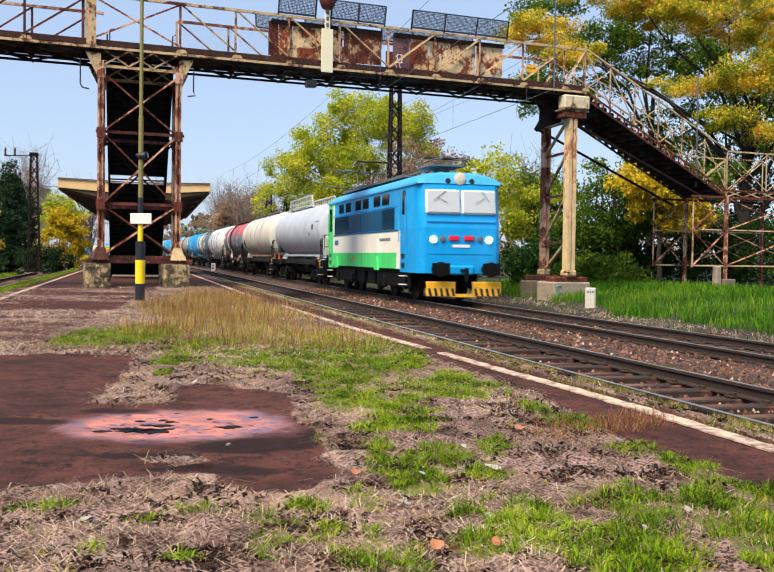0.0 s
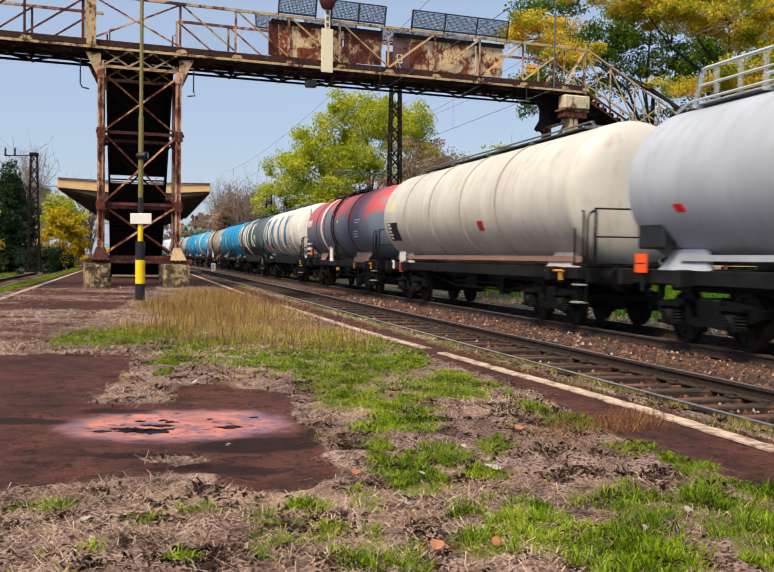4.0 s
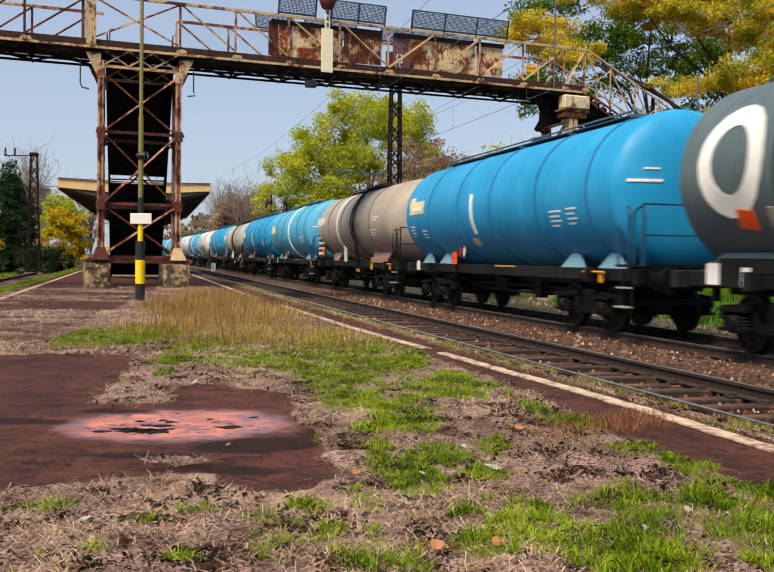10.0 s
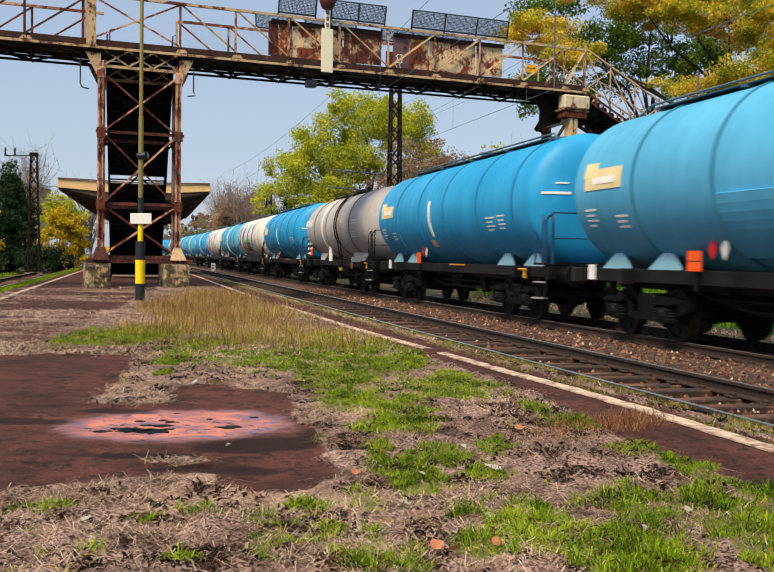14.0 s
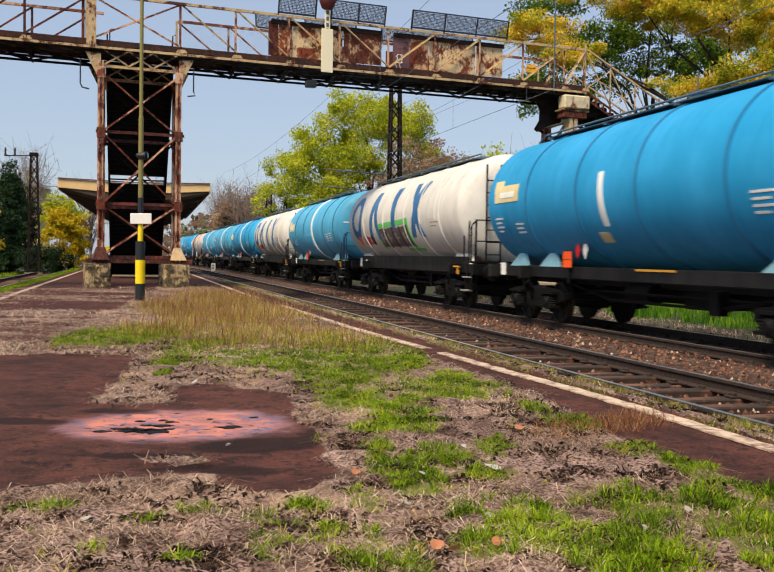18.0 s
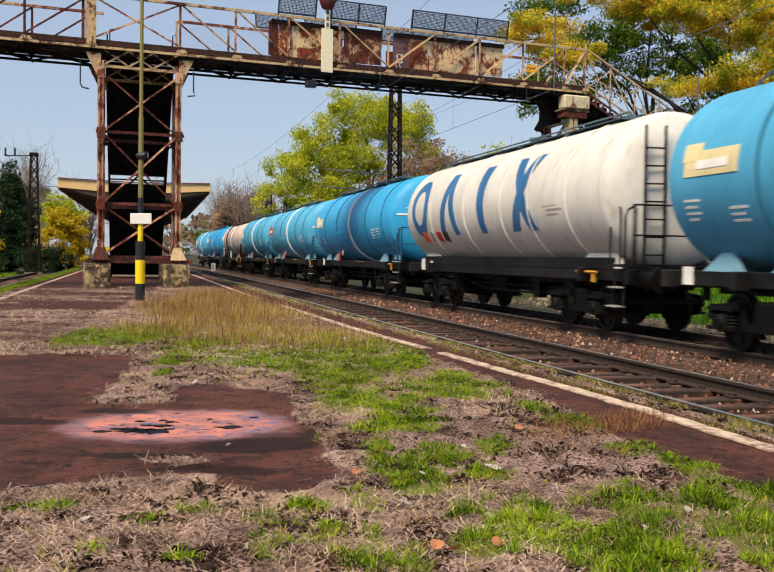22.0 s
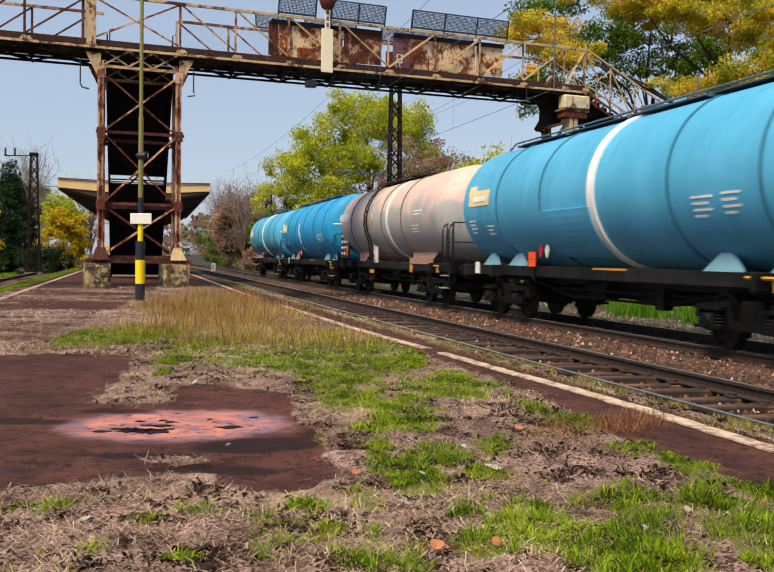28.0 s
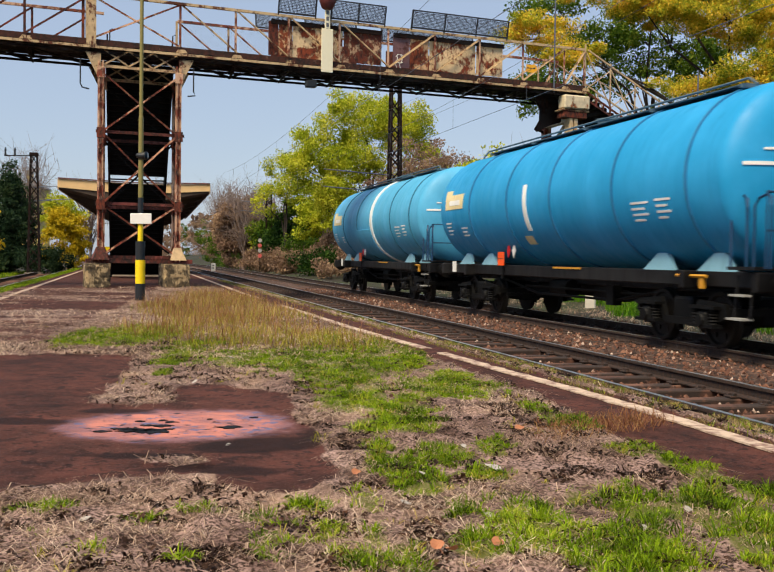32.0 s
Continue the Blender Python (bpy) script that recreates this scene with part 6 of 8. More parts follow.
def shapes(t, R, zc, x0, step, mat, h0=-16, h1=26):
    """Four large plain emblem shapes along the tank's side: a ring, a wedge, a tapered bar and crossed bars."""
    g = Geo()
    mid, hr = (h0 + h1) / 2, (h1 - h0) / 2
    n = 18
    for k in range(n):
        a0, a1 = 2 * math.pi * k / n, 2 * math.pi * (k + 1) / n
        ro, ri = 1.0, 0.6
        g.skin([(x0 + 0.82 * ri * math.cos(a0), mid + hr * ri * math.sin(a0)), (x0 + 0.82 * ro * math.cos(a0), mid + hr * ro * math.sin(a0)),
                (x0 + 0.82 * ro * math.cos(a1), mid + hr * ro * math.sin(a1)), (x0 + 0.82 * ri * math.cos(a1), mid + hr * ri * math.sin(a1))], R, zc, 3, lift=0.012)
    part("emblem_ring", g, mat, t, "large plain ring shape", True)
    x = x0 + step
    g = Geo().skin([(x - 0.8, h0), (x - 0.42, h0), (x + 0.18, h1), (x - 0.25, h1)], R, zc, 12, lift=0.012).skin([(x + 0.42, h0), (x + 0.8, h0), (x + 0.25, h1), (x - 0.18, h1)], R, zc, 12, lift=0.014)
    part("emblem_wedge", g, mat, t, "large plain wedge shape", True)
    x = x0 + step * 2
    part("emblem_bar", Geo().skin([(x - 0.2, h0), (x + 0.22, h0), (x + 0.3, h1), (x - 0.28, h1)], R, zc, 12, lift=0.012), mat, t, "large plain tapered bar", True)
    x = x0 + step * 3
    g = Geo().skin([(x - 0.75, h0), (x - 0.3, h0), (x + 0.75, h1), (x + 0.3, h1)], R, zc, 12, lift=0.012).skin([(x + 0.3, h0), (x + 0.75, h0), (x - 0.3, h1), (x - 0.75, h1)], R, zc, 12, lift=0.014)
    part("emblem_cross", g, mat, t, "large plain crossed bars", True)


def lettered_wagon(L, mat, mark, graffiti, lab):
    R, zc, tl = 1.5, 2.74, L - 1.75
    t = base_wagon("tank_wagon", lab, L, mat, R, zc, tl, [tl * f for f in (-0.3, -0.09, 0.1, 0.222, 0.36)], "tank_dark_ring" if mat == "tank_dark" else mat)
    if mat == "tank_dark":
        part("white_band", Geo().lathe([(-tl * 0.09 - 0.13, R + 0.002), (-tl * 0.09 - 0.13, R + 0.036), (-tl * 0.09 + 0.13, R + 0.036), (-tl * 0.09 + 0.13, R + 0.002)], 56, (0, 0, zc), "x"), "white_mark", t, "white band", True)
    shapes(t, R, zc, -tl * 0.378, tl * 0.19, mark, -28, 40)
    for x in (-tl / 2 + 1.4, tl / 2 - 1.4):
        saddle(t, x, R, zc, mat, 1.2, 2.2)
    part("skirt", Geo().box((0, -1.0, 1.34), (tl - 1.5, 0.03, 0.22)), "frame_grey", t)
    walkway(t, tl, R, zc)
    end_platform(t, L, "frame_grey")
    for dx in (0.1, 0.5):
        part("end_ladder", Geo().beam((tl / 2 + 0.05, -0.9 + dx, 1.3), (tl / 2 + 0.05, -0.9 + dx, 3.9), 0.04), "frame_grey", t)
    for k in range(7):
        part("rung", Geo().beam((tl / 2 + 0.05, -0.8, 1.5 + 0.33 * k), (tl / 2 + 0.05, -0.4, 1.5 + 0.33 * k), 0.03), "frame_grey", t)
    marks(t, tl / 2 - 2.6, -12, R, zc, 2, "white_mark" if mark == "white_mark" else "tank_grey", 0.8)
    part("data_plate", Geo().skin([(tl * 0.275, -8), (tl * 0.275 + 0.8, -8), (tl * 0.275 + 0.8, 4), (tl * 0.275, 4)], R, zc, 4), "white_mark" if mark == "white_mark" else mat, t)
    for dx, mt in ((1.75, "orange_plate"), (2.5, "tank_grey"), (3.1, "red_plate"), (3.7, "black_paint")):
        x = -tl / 2 + dx
        part("placard", Geo().skin([(x, -34), (x + 0.4, -36), (x + 0.45, -24), (x + 0.05, -22)], R, zc, 4, lift=0.014), mt, t)
    part("white_tag", Geo().box((-L / 2 + 1.5, -1.02, 1.2), (0.34, 0.02, 0.34)), "white_mark", t)
    part("white_tag", Geo().box((-L / 2 + 2.4, -1.02, 1.16), (0.22, 0.02, 0.3)), "white_mark", t)
    if graffiti:
        rng = random.Random(9)
        for k in range(4):
            x = -2.1 + 0.98 * k
            part("graffiti_letter", Geo().skin([(x, -40), (x + 0.84, -40), (x + 0.78, -14 + rng.random() * 4), (x - 0.05, -14)], R, zc, 8, lift=0.012), "brown_graffiti", t, "illegible brown spray strokes")
            part("graffiti_stroke", Geo().skin([(x + 0.2, -34), (x + 0.32, -34), (x + 0.3, -20), (x + 0.18, -20)], R, zc, 5, lift=0.016).skin([(x + 0.2, -28), (x + 0.6, -28), (x + 0.6, -26), (x + 0.2, -26)], R, zc, 3, lift=0.018), "tank_grey", t)
            part("graffiti_stroke", Geo().skin([(x + 0.86, -42), (x + 0.93, -42), (x + 0.88, -12), (x + 0.8, -12)], R, zc, 8, lift=0.016), "black_paint", t)
        part("graffiti_outline", Geo().skin([(-2.35, -13), (1.75, -10), (1.85, -3), (-2.4, -7)], R, zc, 3, lift=0.01, m=8).skin([(-2.3, -44), (-2.12, -44), (-2.2, -8), (-2.42, -8)], R, zc, 8, lift=0.01).skin([(0.6, -48), (2.6, -48), (2.6, -43), (0.6, -43)], R, zc, 3, lift=0.01, m=4).skin([(1.7, -42), (1.95, -42), (1.85, -6), (1.65, -6)], R, zc, 8, lift=0.01), "green_graffiti", t, "green spray outline")
    return t


def ladder_wagon(L, mat, skirt, lab, ring_mat, rings, white, ladder):
    """Tank wagon with a ladder amidships, a dark placard board at its rear and sloping beige saddles."""
    R, zc, tl = 1.43, 2.73, L - 1.75
    t = base_wagon("tank_wagon", lab, L, mat, R, zc, tl, [tl * f for f in rings], ring_mat, 0.85)
    part("white_band", Geo().lathe([(tl * white - 0.13, R + 0.002), (tl * white - 0.13, R + 0.02), (tl * white + 0.13, R + 0.02), (tl * white + 0.13, R + 0.002)], 56, (0, 0, zc), "x"), "white_mark", t, "white band", True)
    for x, a, b in ((-tl * 0.3, 1.0, 1.9), (tl * 0.27, 1.9, 2.9)):
        saddle(t, x, R, zc, skirt, b, a)
    for k in range(2):
        part("lower_sill", Geo().box((tl * 0.27, -1.03 + 2.06 * k, 1.3), (2.6, 0.03, 0.2)), skirt, t)
    walkway(t, tl, R, zc, "frame_grey", False, -tl * 0.2, tl * 0.22)
    x = tl * ladder
    for dx in (-0.2, 0.2):
        pts = [(x + dx, -1.2, 0.6), (x + dx, -1.3, 1.6)] + [(x + dx, -(R + 0.12) * math.cos(a), zc + (R + 0.12) * math.sin(a)) for a in np.linspace(-0.5, 1.25, 9)]
        part("ladder_rail", Geo().tube(pts, 0.03, 5), "steel_dark", t)
    for k in range(13):
        a = -0.5 + 1.75 * k / 12
        part("rung", Geo().beam((x - 0.2, -(R + 0.12) * math.cos(a), zc + (R + 0.12) * math.sin(a)), (x + 0.2, -(R + 0.12) * math.cos(a), zc + (R + 0.12) * math.sin(a)), 0.03), "steel_dark", t)
    for k in range(4):
        part("step_plate", Geo().box((x, -1.26, 0.6 + 0.28 * k), (0.46, 0.06, 0.12)), "amber" if k == 1 else "steel_dark", t, "amber ladder step" if k == 1 else "")
    part("rust_stain", Geo().skin([(x - 0.45, -30), (x - 0.22, -30), (x - 0.22, 22), (x - 0.5, 18)], R, zc, 12, lift=0.005), "steel_rust", t, "rust streak beside the ladder")
    part("warning_triangle", Geo().skin([(x + 0.45, 4), (x + 0.65, 4), (x + 0.58, 10), (x + 0.52, 10)], R, zc, 4), "yellow_paint", t, "yellow warning label")
    part("warning_label", Geo().skin([(x + 0.45, -8), (x + 0.65, -8), (x + 0.65, -1), (x + 0.45, -1)], R, zc, 4), "red_mark", t)
    bx = -L / 2 + 1.55
    if ladder:
        part("placard_board", Geo().box((bx, -1.22, 2.05), (1.75, 0.04, 1.4), chamfer=0.02), "black_paint", t, "black placard board")
        rng = random.Random(int(L * 100))
        for i in range(3):
            for j in range(5):
                part("placard", Geo().box((bx - 0.55 + 0.5 * i, -1.25, 1.55 + 0.24 * j), (0.42 - 0.2 * rng.random(), 0.012, 0.13 - 0.07 * rng.random())), "white_mark", t)
        hazard(t, bx + 0.55, -1.27, 1.62)
    part("logo_disc", Geo().skin([(-tl / 2 + 0.45, 6), (-tl / 2 + 0.75, 6), (-tl / 2 + 0.75, 17), (-tl / 2 + 0.45, 17)], R, zc, 4), "white_mark", t)
    for k in range(3):
        x1 = -tl / 2 + 1.0 + 0.4 * k
        part("logo_bar", Geo().skin([(x1, 4), (x1 + 0.2, 4), (x1 + 0.3, 17), (x1 + 0.06, 17)], R, zc, 5), "white_mark", t, "plain white emblem bar")
    marks(t, tl * 0.33, 4, R, zc, 2, "white_mark", 1.0)
    marks(t, tl * 0.3, -14, R, zc, 3, "white_mark", 0.8)
    part("valve_pipe", Geo().tube([(-tl * 0.13, -1.1, 1.2), (-tl * 0.13, -1.1, 1.9)], 0.06, 8).tube([(-tl * 0.13 + 0.3, -1.1, 1.2), (-tl * 0.13 + 0.3, -1.1, 1.8)], 0.06, 8), "white_mark", t)
    part("yellow_handle", Geo().box((tl * 0.22, -1.15, 1.05), (0.14, 0.06, 0.24)), "amber", t)
    end_platform(t, L, "frame_grey")
    return t


def silver_wagon(L):
    R, zc, tl = 1.39, 2.72, L - 1.7
    t = base_wagon("tank_wagon", "plain silver-grey tank wagon with a railed roof walkway", L, "silver", R, zc, tl, [])
    walkway(t, tl, R, zc, "walk_rail", True, -tl * 0.42, tl * 0.1)
    part("skirt", Geo().box((0, -0.98, 1.45), (tl - 3, 0.03, 0.1)), "silver", t)
    for x in (-tl / 2 + 1.6, tl / 2 - 1.6):
        saddle(t, x, R, zc, "silver", 1.0, 1.6)
    end_platform(t, L, "frame_grey")
    part("end_cabinet", Geo().box((tl / 2 + 0.1, -1.0, 1.9), (0.4, 0.5, 0.9), chamfer=0.03), "white_mark", t)
    part("data_plate", Geo().skin([(tl / 2 - 2.3, 0), (tl / 2 - 1.9, 0), (tl / 2 - 1.9, 10), (tl / 2 - 2.3, 10)], R, zc, 4), "black_paint", t)
    marks(t, tl / 2 - 2.9, -8, R, zc, 2, "black_paint", 0.6)
    marks(t, tl / 2 - 0.9, 14, R, zc, 1, "roof_grey", 0.9)
    part("red_mark", Geo().skin([(-tl / 2 + 1.9, -22), (-tl / 2 + 2.2, -22), (-tl / 2 + 2.1, -16), (-tl / 2 + 1.8, -16)], R, zc, 3), "red_plate", t)
    part("black_box", Geo().box((-L / 2 + 1.7, -1.05, 1.9), (0.9, 0.3, 0.6), chamfer=0.04), "black_paint", t)
    hazard(t, -L / 2 + 1.3, -1.15, 1.35)
    for k in range(4):
        part("louvre", Geo().box((tl / 2 - 2.2, -1.02, 1.2 + 0.09 * k), (0.9, 0.03, 0.04)), "white_mark", t)
    return t


def cream_wagon(L):
    R, zc, tl = 1.5, 2.76, L - 1.75
    t = base_wagon("tank_wagon", "dirty cream tank wagon with banded barrel and black placard board", L, "tank_cream", R, zc, tl, [-tl * f for f in (0.3, 0.13, -0.05, -0.22)], "tank_grey")
    walkway(t, tl, R, zc, "roof_grey")
    for x in (-tl / 2 + 1.6, tl / 2 - 1.6):
        saddle(t, x, R, zc, "tank_cream", 1.0, 1.7)
    part("skirt", Geo().box((0, -1.0, 1.42), (tl - 1.2, 0.03, 0.12)), "beige", t)
    x = -tl / 2 + 0.9
    part("placard_board", Geo().skin([(x, -32), (x + 1.2, -32), (x + 1.2, -8), (x, -8)], R, zc, 8, lift=0.02), "black_paint", t, "black placard patch")
    for k in range(5):
        part("placard", Geo().skin([(x + 0.1, -29 + 4.4 * k), (x + 0.35 + 0.1 * (k % 2), -29 + 4.4 * k), (x + 0.35 + 0.1 * (k % 2), -26.5 + 4.4 * k), (x + 0.1, -26.5 + 4.4 * k)], R, zc, 2, lift=0.028), "white_mark", t)
    part("faded_emblem", Geo().skin([(x, 6), (x + 0.9, 6), (x + 0.8, 20), (x + 0.2, 20)], R, zc, 5, lift=0.004), "cream_mark", t)
    part("data_plate", Geo().box((x + 0.6, -1.1, 1.45), (0.7, 0.03, 0.3)), "white_mark", t)
    part("red_disc", Geo().skin([(2.0, -26), (2.4, -26), (2.4, -16), (2.0, -16)], R, zc, 4), "red_plate", t)
    hazard(t, -L / 2 + 2.3, -1.12, 1.1)
    part("white_tag", Geo().box((-L / 2 + 0.8, -1.02, 1.16), (0.3, 0.02, 0.3)), "white_mark", t)
    end_platform(t, L, "frame_grey")
    return t


# middle-to-rear layout: rear ends of the barrels along the track at the start
REARS = [53.9, 71.54, 88.16, 104.33, 120.31, 136.91, 153.15, 168.96, 185.28, 201.07, 217.19, 233.57, 249.61, 265.71, 282.35, 299.02, 315.49, 332.2, 348.69, 364.6]
KINDS = ["silver", "cream", "red", "white", "dark", "blue_c", "grey", "blue_b_ring", "blue_c", "pale", "blue_c", "white_g", "blue_b_ring", "white", "blue_a_ring", "blue_b_ring_red", "blue_b_ring", "pink", "blue_c", "blue_b_ring"]
LOCO_FRONT, LOCO_LEN = 21.1, 16.44


def build_wagons():
    start = LOCO_FRONT + LOCO_LEN
    for rear, kind in zip(REARS, KINDS):
        end = rear + 0.85
        L = end - start
        k = kind.split("_")
        if kind == "silver":
            t = silver_wagon(L)
        elif kind == "cream":
            t = cream_wagon(L)
        elif kind == "red":
            t = ladder_wagon(L, "worn_red", "beige", "weathered grey tank wagon with peeling red upper coat", "ring_red", (-0.267, -0.133, 0.02, 0.229), -0.179, 0.03)
        elif kind == "grey":
            t = ladder_wagon(L, "tank_grey", "beige", "warm grey tank wagon with white band and ladder", "ring_grey", (-0.283, -0.089, 0.08, 0.264), -0.15, 0.092)
        elif kind == "pale":
            t = ladder_wagon(L, "tank_pale", "tank_pale", "pale grey tank wagon with rust-streaked ladder", "ring_grey", (-0.3, -0.09, 0.08, 0.264), -0.16, 0.1)
        elif kind == "pink":
            t = ladder_wagon(L, "worn_pink", "beige", "grey tank wagon with faded pinkish upper coat", "ring_grey", (-0.315, 0.018, 0.198), 0.069, -0.117)
        elif k[0] == "white":
            t = lettered_wagon(L, "tank_white", "blue_mark", len(k) > 1, "off-white tank wagon with large blue emblem shapes" + (" and green graffiti" if len(k) > 1 else ""))
        elif kind == "dark":
            t = lettered_wagon(L, "tank_dark", "white_mark", False, "dark slate tank wagon with large white emblem shapes")
        else:
            ring = len(k) > 2
            lab = {"a": "light blue", "b": "pale blue", "c": "strong blue"}[k[1]] + " tank wagon with " + ("a broad white band" if ring else "an upright white stripe") + " and placard"
            t = blue_wagon(L, "blue_" + k[1], ring, "red_mark" if k[-1] == "red" else "cream_mark", lab)
        RUNNING.append((t, (start + end) / 2, L / 2 - 3.15))
        start = end


build_wagons()


def locomotive():
    t = thing("electric_locomotive", "blue, cream and green electric locomotive with lit headlamps", "locomotive")
    L, W = LOCO_LEN, 2.94
    F, B, z0, z1 = 7.62, -7.62, 1.02, 3.72
    h = W / 2

    def shell(x0, x1, nose0, nose1):
        """Body from the sills to the cornice, its ends rounded in plan."""
        def corner(x, sy, sx, rx=0.5, ry=0.26):
            cx, cy = x - sx * rx, sy * (h - ry)
            return [(cx + sx * rx * math.sin(a), cy + sy * ry * math.cos(a)) for a in np.linspace(0, math.pi / 2, 7)]
        a = corner(x1, -1, 1) if nose1 else [(x1, -h)]
        b = list(reversed(corner(x1, 1, 1))) if nose1 else [(x1, h)]
        c = corner(x0, 1, -1) if nose0 else [(x0, h)]
        d = list(reversed(corner(x0, -1, -1))) if nose0 else [(x0, -h)]
        return a + b + c + d

    def band(name, x0, x1, za, zb, mat, n0, n1, lift=0.0, label="", slope=0.0):
        """slope: how far the upper rim of a rounded end leans back."""
        o = shell(x0, x1, n0, n1)
        n = len(o)
        ex = lambda p, z: (p[0] - (slope if n1 and p[0] > x1 - 0.5 else 0) * (z - za) / (zb - za) + (slope if n0 and p[0] < x0 + 0.5 else 0) * (z - za) / (zb - za), p[1] + (lift if p[1] > 0 else -lift), z)
        vs = [ex(p, za) for p in o] + [ex(p, zb) for p in o]
        fs = [tuple(range(n))[::-1], tuple(range(n, 2 * n))] + [(i, (i + 1) % n, n + (i + 1) % n, n + i) for i in range(n)]
        return part(name, Geo().add(vs, fs), mat, t, label, True)

    xg = 5.35           # the blue cab begins here
    band("front_cab", xg, F, z0 - 0.1, 2.35, "loco_blue", False, True, 0, "blue cab body")
    band("front_cab_upper", xg, F, 2.35, z1, "loco_blue", False, True, 0, "blue cab body", 0.22)
    band("lower_side", -6.2, 4.85, z0, 1.56, "loco_green", False, False, 0, "green lower side")
    band("waist", -6.2, xg - 0.003, 1.563, 2.3, "loco_white", False, False, 0, "cream waist band")
    band("front_border", 4.853, xg - 0.003, z0, 1.56, "loco_white", False, False, 0, "cream border")
    band("rear_border", -6.2, -5.9, 2.303, z1, "loco_white", False, False, 0, "cream border")
    band("upper_side", -5.897, xg - 0.003, 2.303, z1, "loco_blue", False, False, 0, "blue upper side")
    band("rear_cab", B, -6.203, z0 - 0.1, z1, "loco_green", True, False, 0, "green rear cab")
    # roof, arched across
    g = Geo()
    n = 12
    xs = [B + 0.02, B + 0.35, -6.2, 5.3, F - 0.75, F - 0.3, F - 0.2]
    hs = [0.02, 0.3, 0.42, 0.42, 0.42, 0.3, 0.02]
    for x, hh in zip(xs, hs):
        for k in range(n + 1):
            a = math.pi * k / n
            g.v.append((x, -(h + 0.02) * math.copysign(abs(math.cos(a)) ** 0.75, math.cos(a)), z1 + hh * math.sin(a) ** 0.7))
    q = n + 1
    g.f = [(i * q + k, (i + 1) * q + k, (i + 1) * q + k + 1, i * q + k + 1)[::-1] for i in range(len(xs) - 1) for k in range(n)]
    part("roof", g, "loco_roof", t, "pale blue arched roof", True)
    part("cornice", Geo().beam((B + 0.3, -h - 0.02, z1 + 0.02), (F - 0.4, -h - 0.02, z1 + 0.02), 0.05, 0.06), "loco_roof", t)
    y = -h
    # windows and louvres on the near side and, alike, on the far side
    for sy in (-1, 1):
        yy = sy * (h + 0.006)
        for x, w in ((-4.4, .92), (-3.02, .96), (-1.15, .94), (0.18, .96), (2.0, .98), (3.3, .98)):
            part("side_window", Geo().box((x, yy, 3.42), (w, 0.03, 0.38), chamfer=0.01), "glass", t, "small dark upper window")
        for x, w in ((-5.15, 1.36), (-3.62, 1.6), (3.72, 1.7)):
            part("glazed_panel", Geo().box((x, yy, 2.72), (w, 0.03, 0.72), chamfer=0.01), "glass_teal", t, "dark teal glazed panel")
        for x, w in ((-1.75, 2.06), (0.45, 2.22), (2.2, 1.2)):
            lp = part("louvre_panel", Geo().box((x, yy, 2.72), (w, 0.025, 0.72), chamfer=0.01), "grille", t, "blue louvred panel")
            for k in range(8):
                part("louvre_slat", Geo().box((x, yy + sy * 0.015, 2.42 + 0.085 * k), (w - 0.06, 0.012, 0.03)), "grille", lp)
        for z in (2.31, 3.14):
            part("side_trim", Geo().beam((-6.1, yy, z), (5.1, yy, z), 0.03, 0.035), "loco_blue" if z > 3 else "grille", t)
        part("cab_door", Geo().box((5.72, yy, 2.55), (0.62, 0.03, 2.1), chamfer=0.02), "loco_blue", t)
        part("door_window", Geo().box((5.82, yy + sy * 0.012, 3.2), (0.4, 0.03, 0.8), chamfer=0.02), "glass", t)
        for x in (5.32, 6.14):
            part("grab_rail", Geo().tube([(x, yy + sy * 0.05, 1.9), (x, yy + sy * 0.05, 3.4)], 0.016, 6), "loco_roof", t)
        part("rear_door_window", Geo().box((-6.75, yy, 3.0), (0.5, 0.03, 1.0), chamfer=0.02), "glass", t)
        part("rear_grab_rail", Geo().tube([(-7.1, yy + sy * 0.05, 1.9), (-7.1, yy + sy * 0.05, 3.3)], 0.022, 6), "loco_green", t)
        for x in (-6.75, 5.75):
            for z in (1.15, 1.45):
                part("step_recess", Geo().box((x, yy, z), (0.34, 0.03, 0.16)), "black_paint", t)
            for z in (0.52, 0.8):
                part("step", Geo().box((x, yy, z), (0.4, 0.2, 0.03)), "white_mark", t)
        for x in (-5.2, 2.2):
            part("jack_bracket", Geo().plate([(x - 0.1, z0 + 0.4), (x + 0.1, z0 + 0.4), (x + 0.28, z0 - 0.08), (x - 0.28, z0 - 0.08)], 1, yy, sy * 0.08), "loco_green", t)
        for k in range(5):
            part("name_bar", Geo().box((2.6 + 0.32 * k, yy, 2.02), (0.24, 0.008, 0.1)), "roof_grey", t)
        part("logo_patch", Geo().box((-5.4, yy, 2.0), (0.7, 0.008, 0.2)), "blue_mark", t)
        for k in range(3):
            part("number_bar", Geo().box((-2.4 + 0.3 * k, yy, 1.3), (0.2, 0.008, 0.09)), "orange_plate", t)
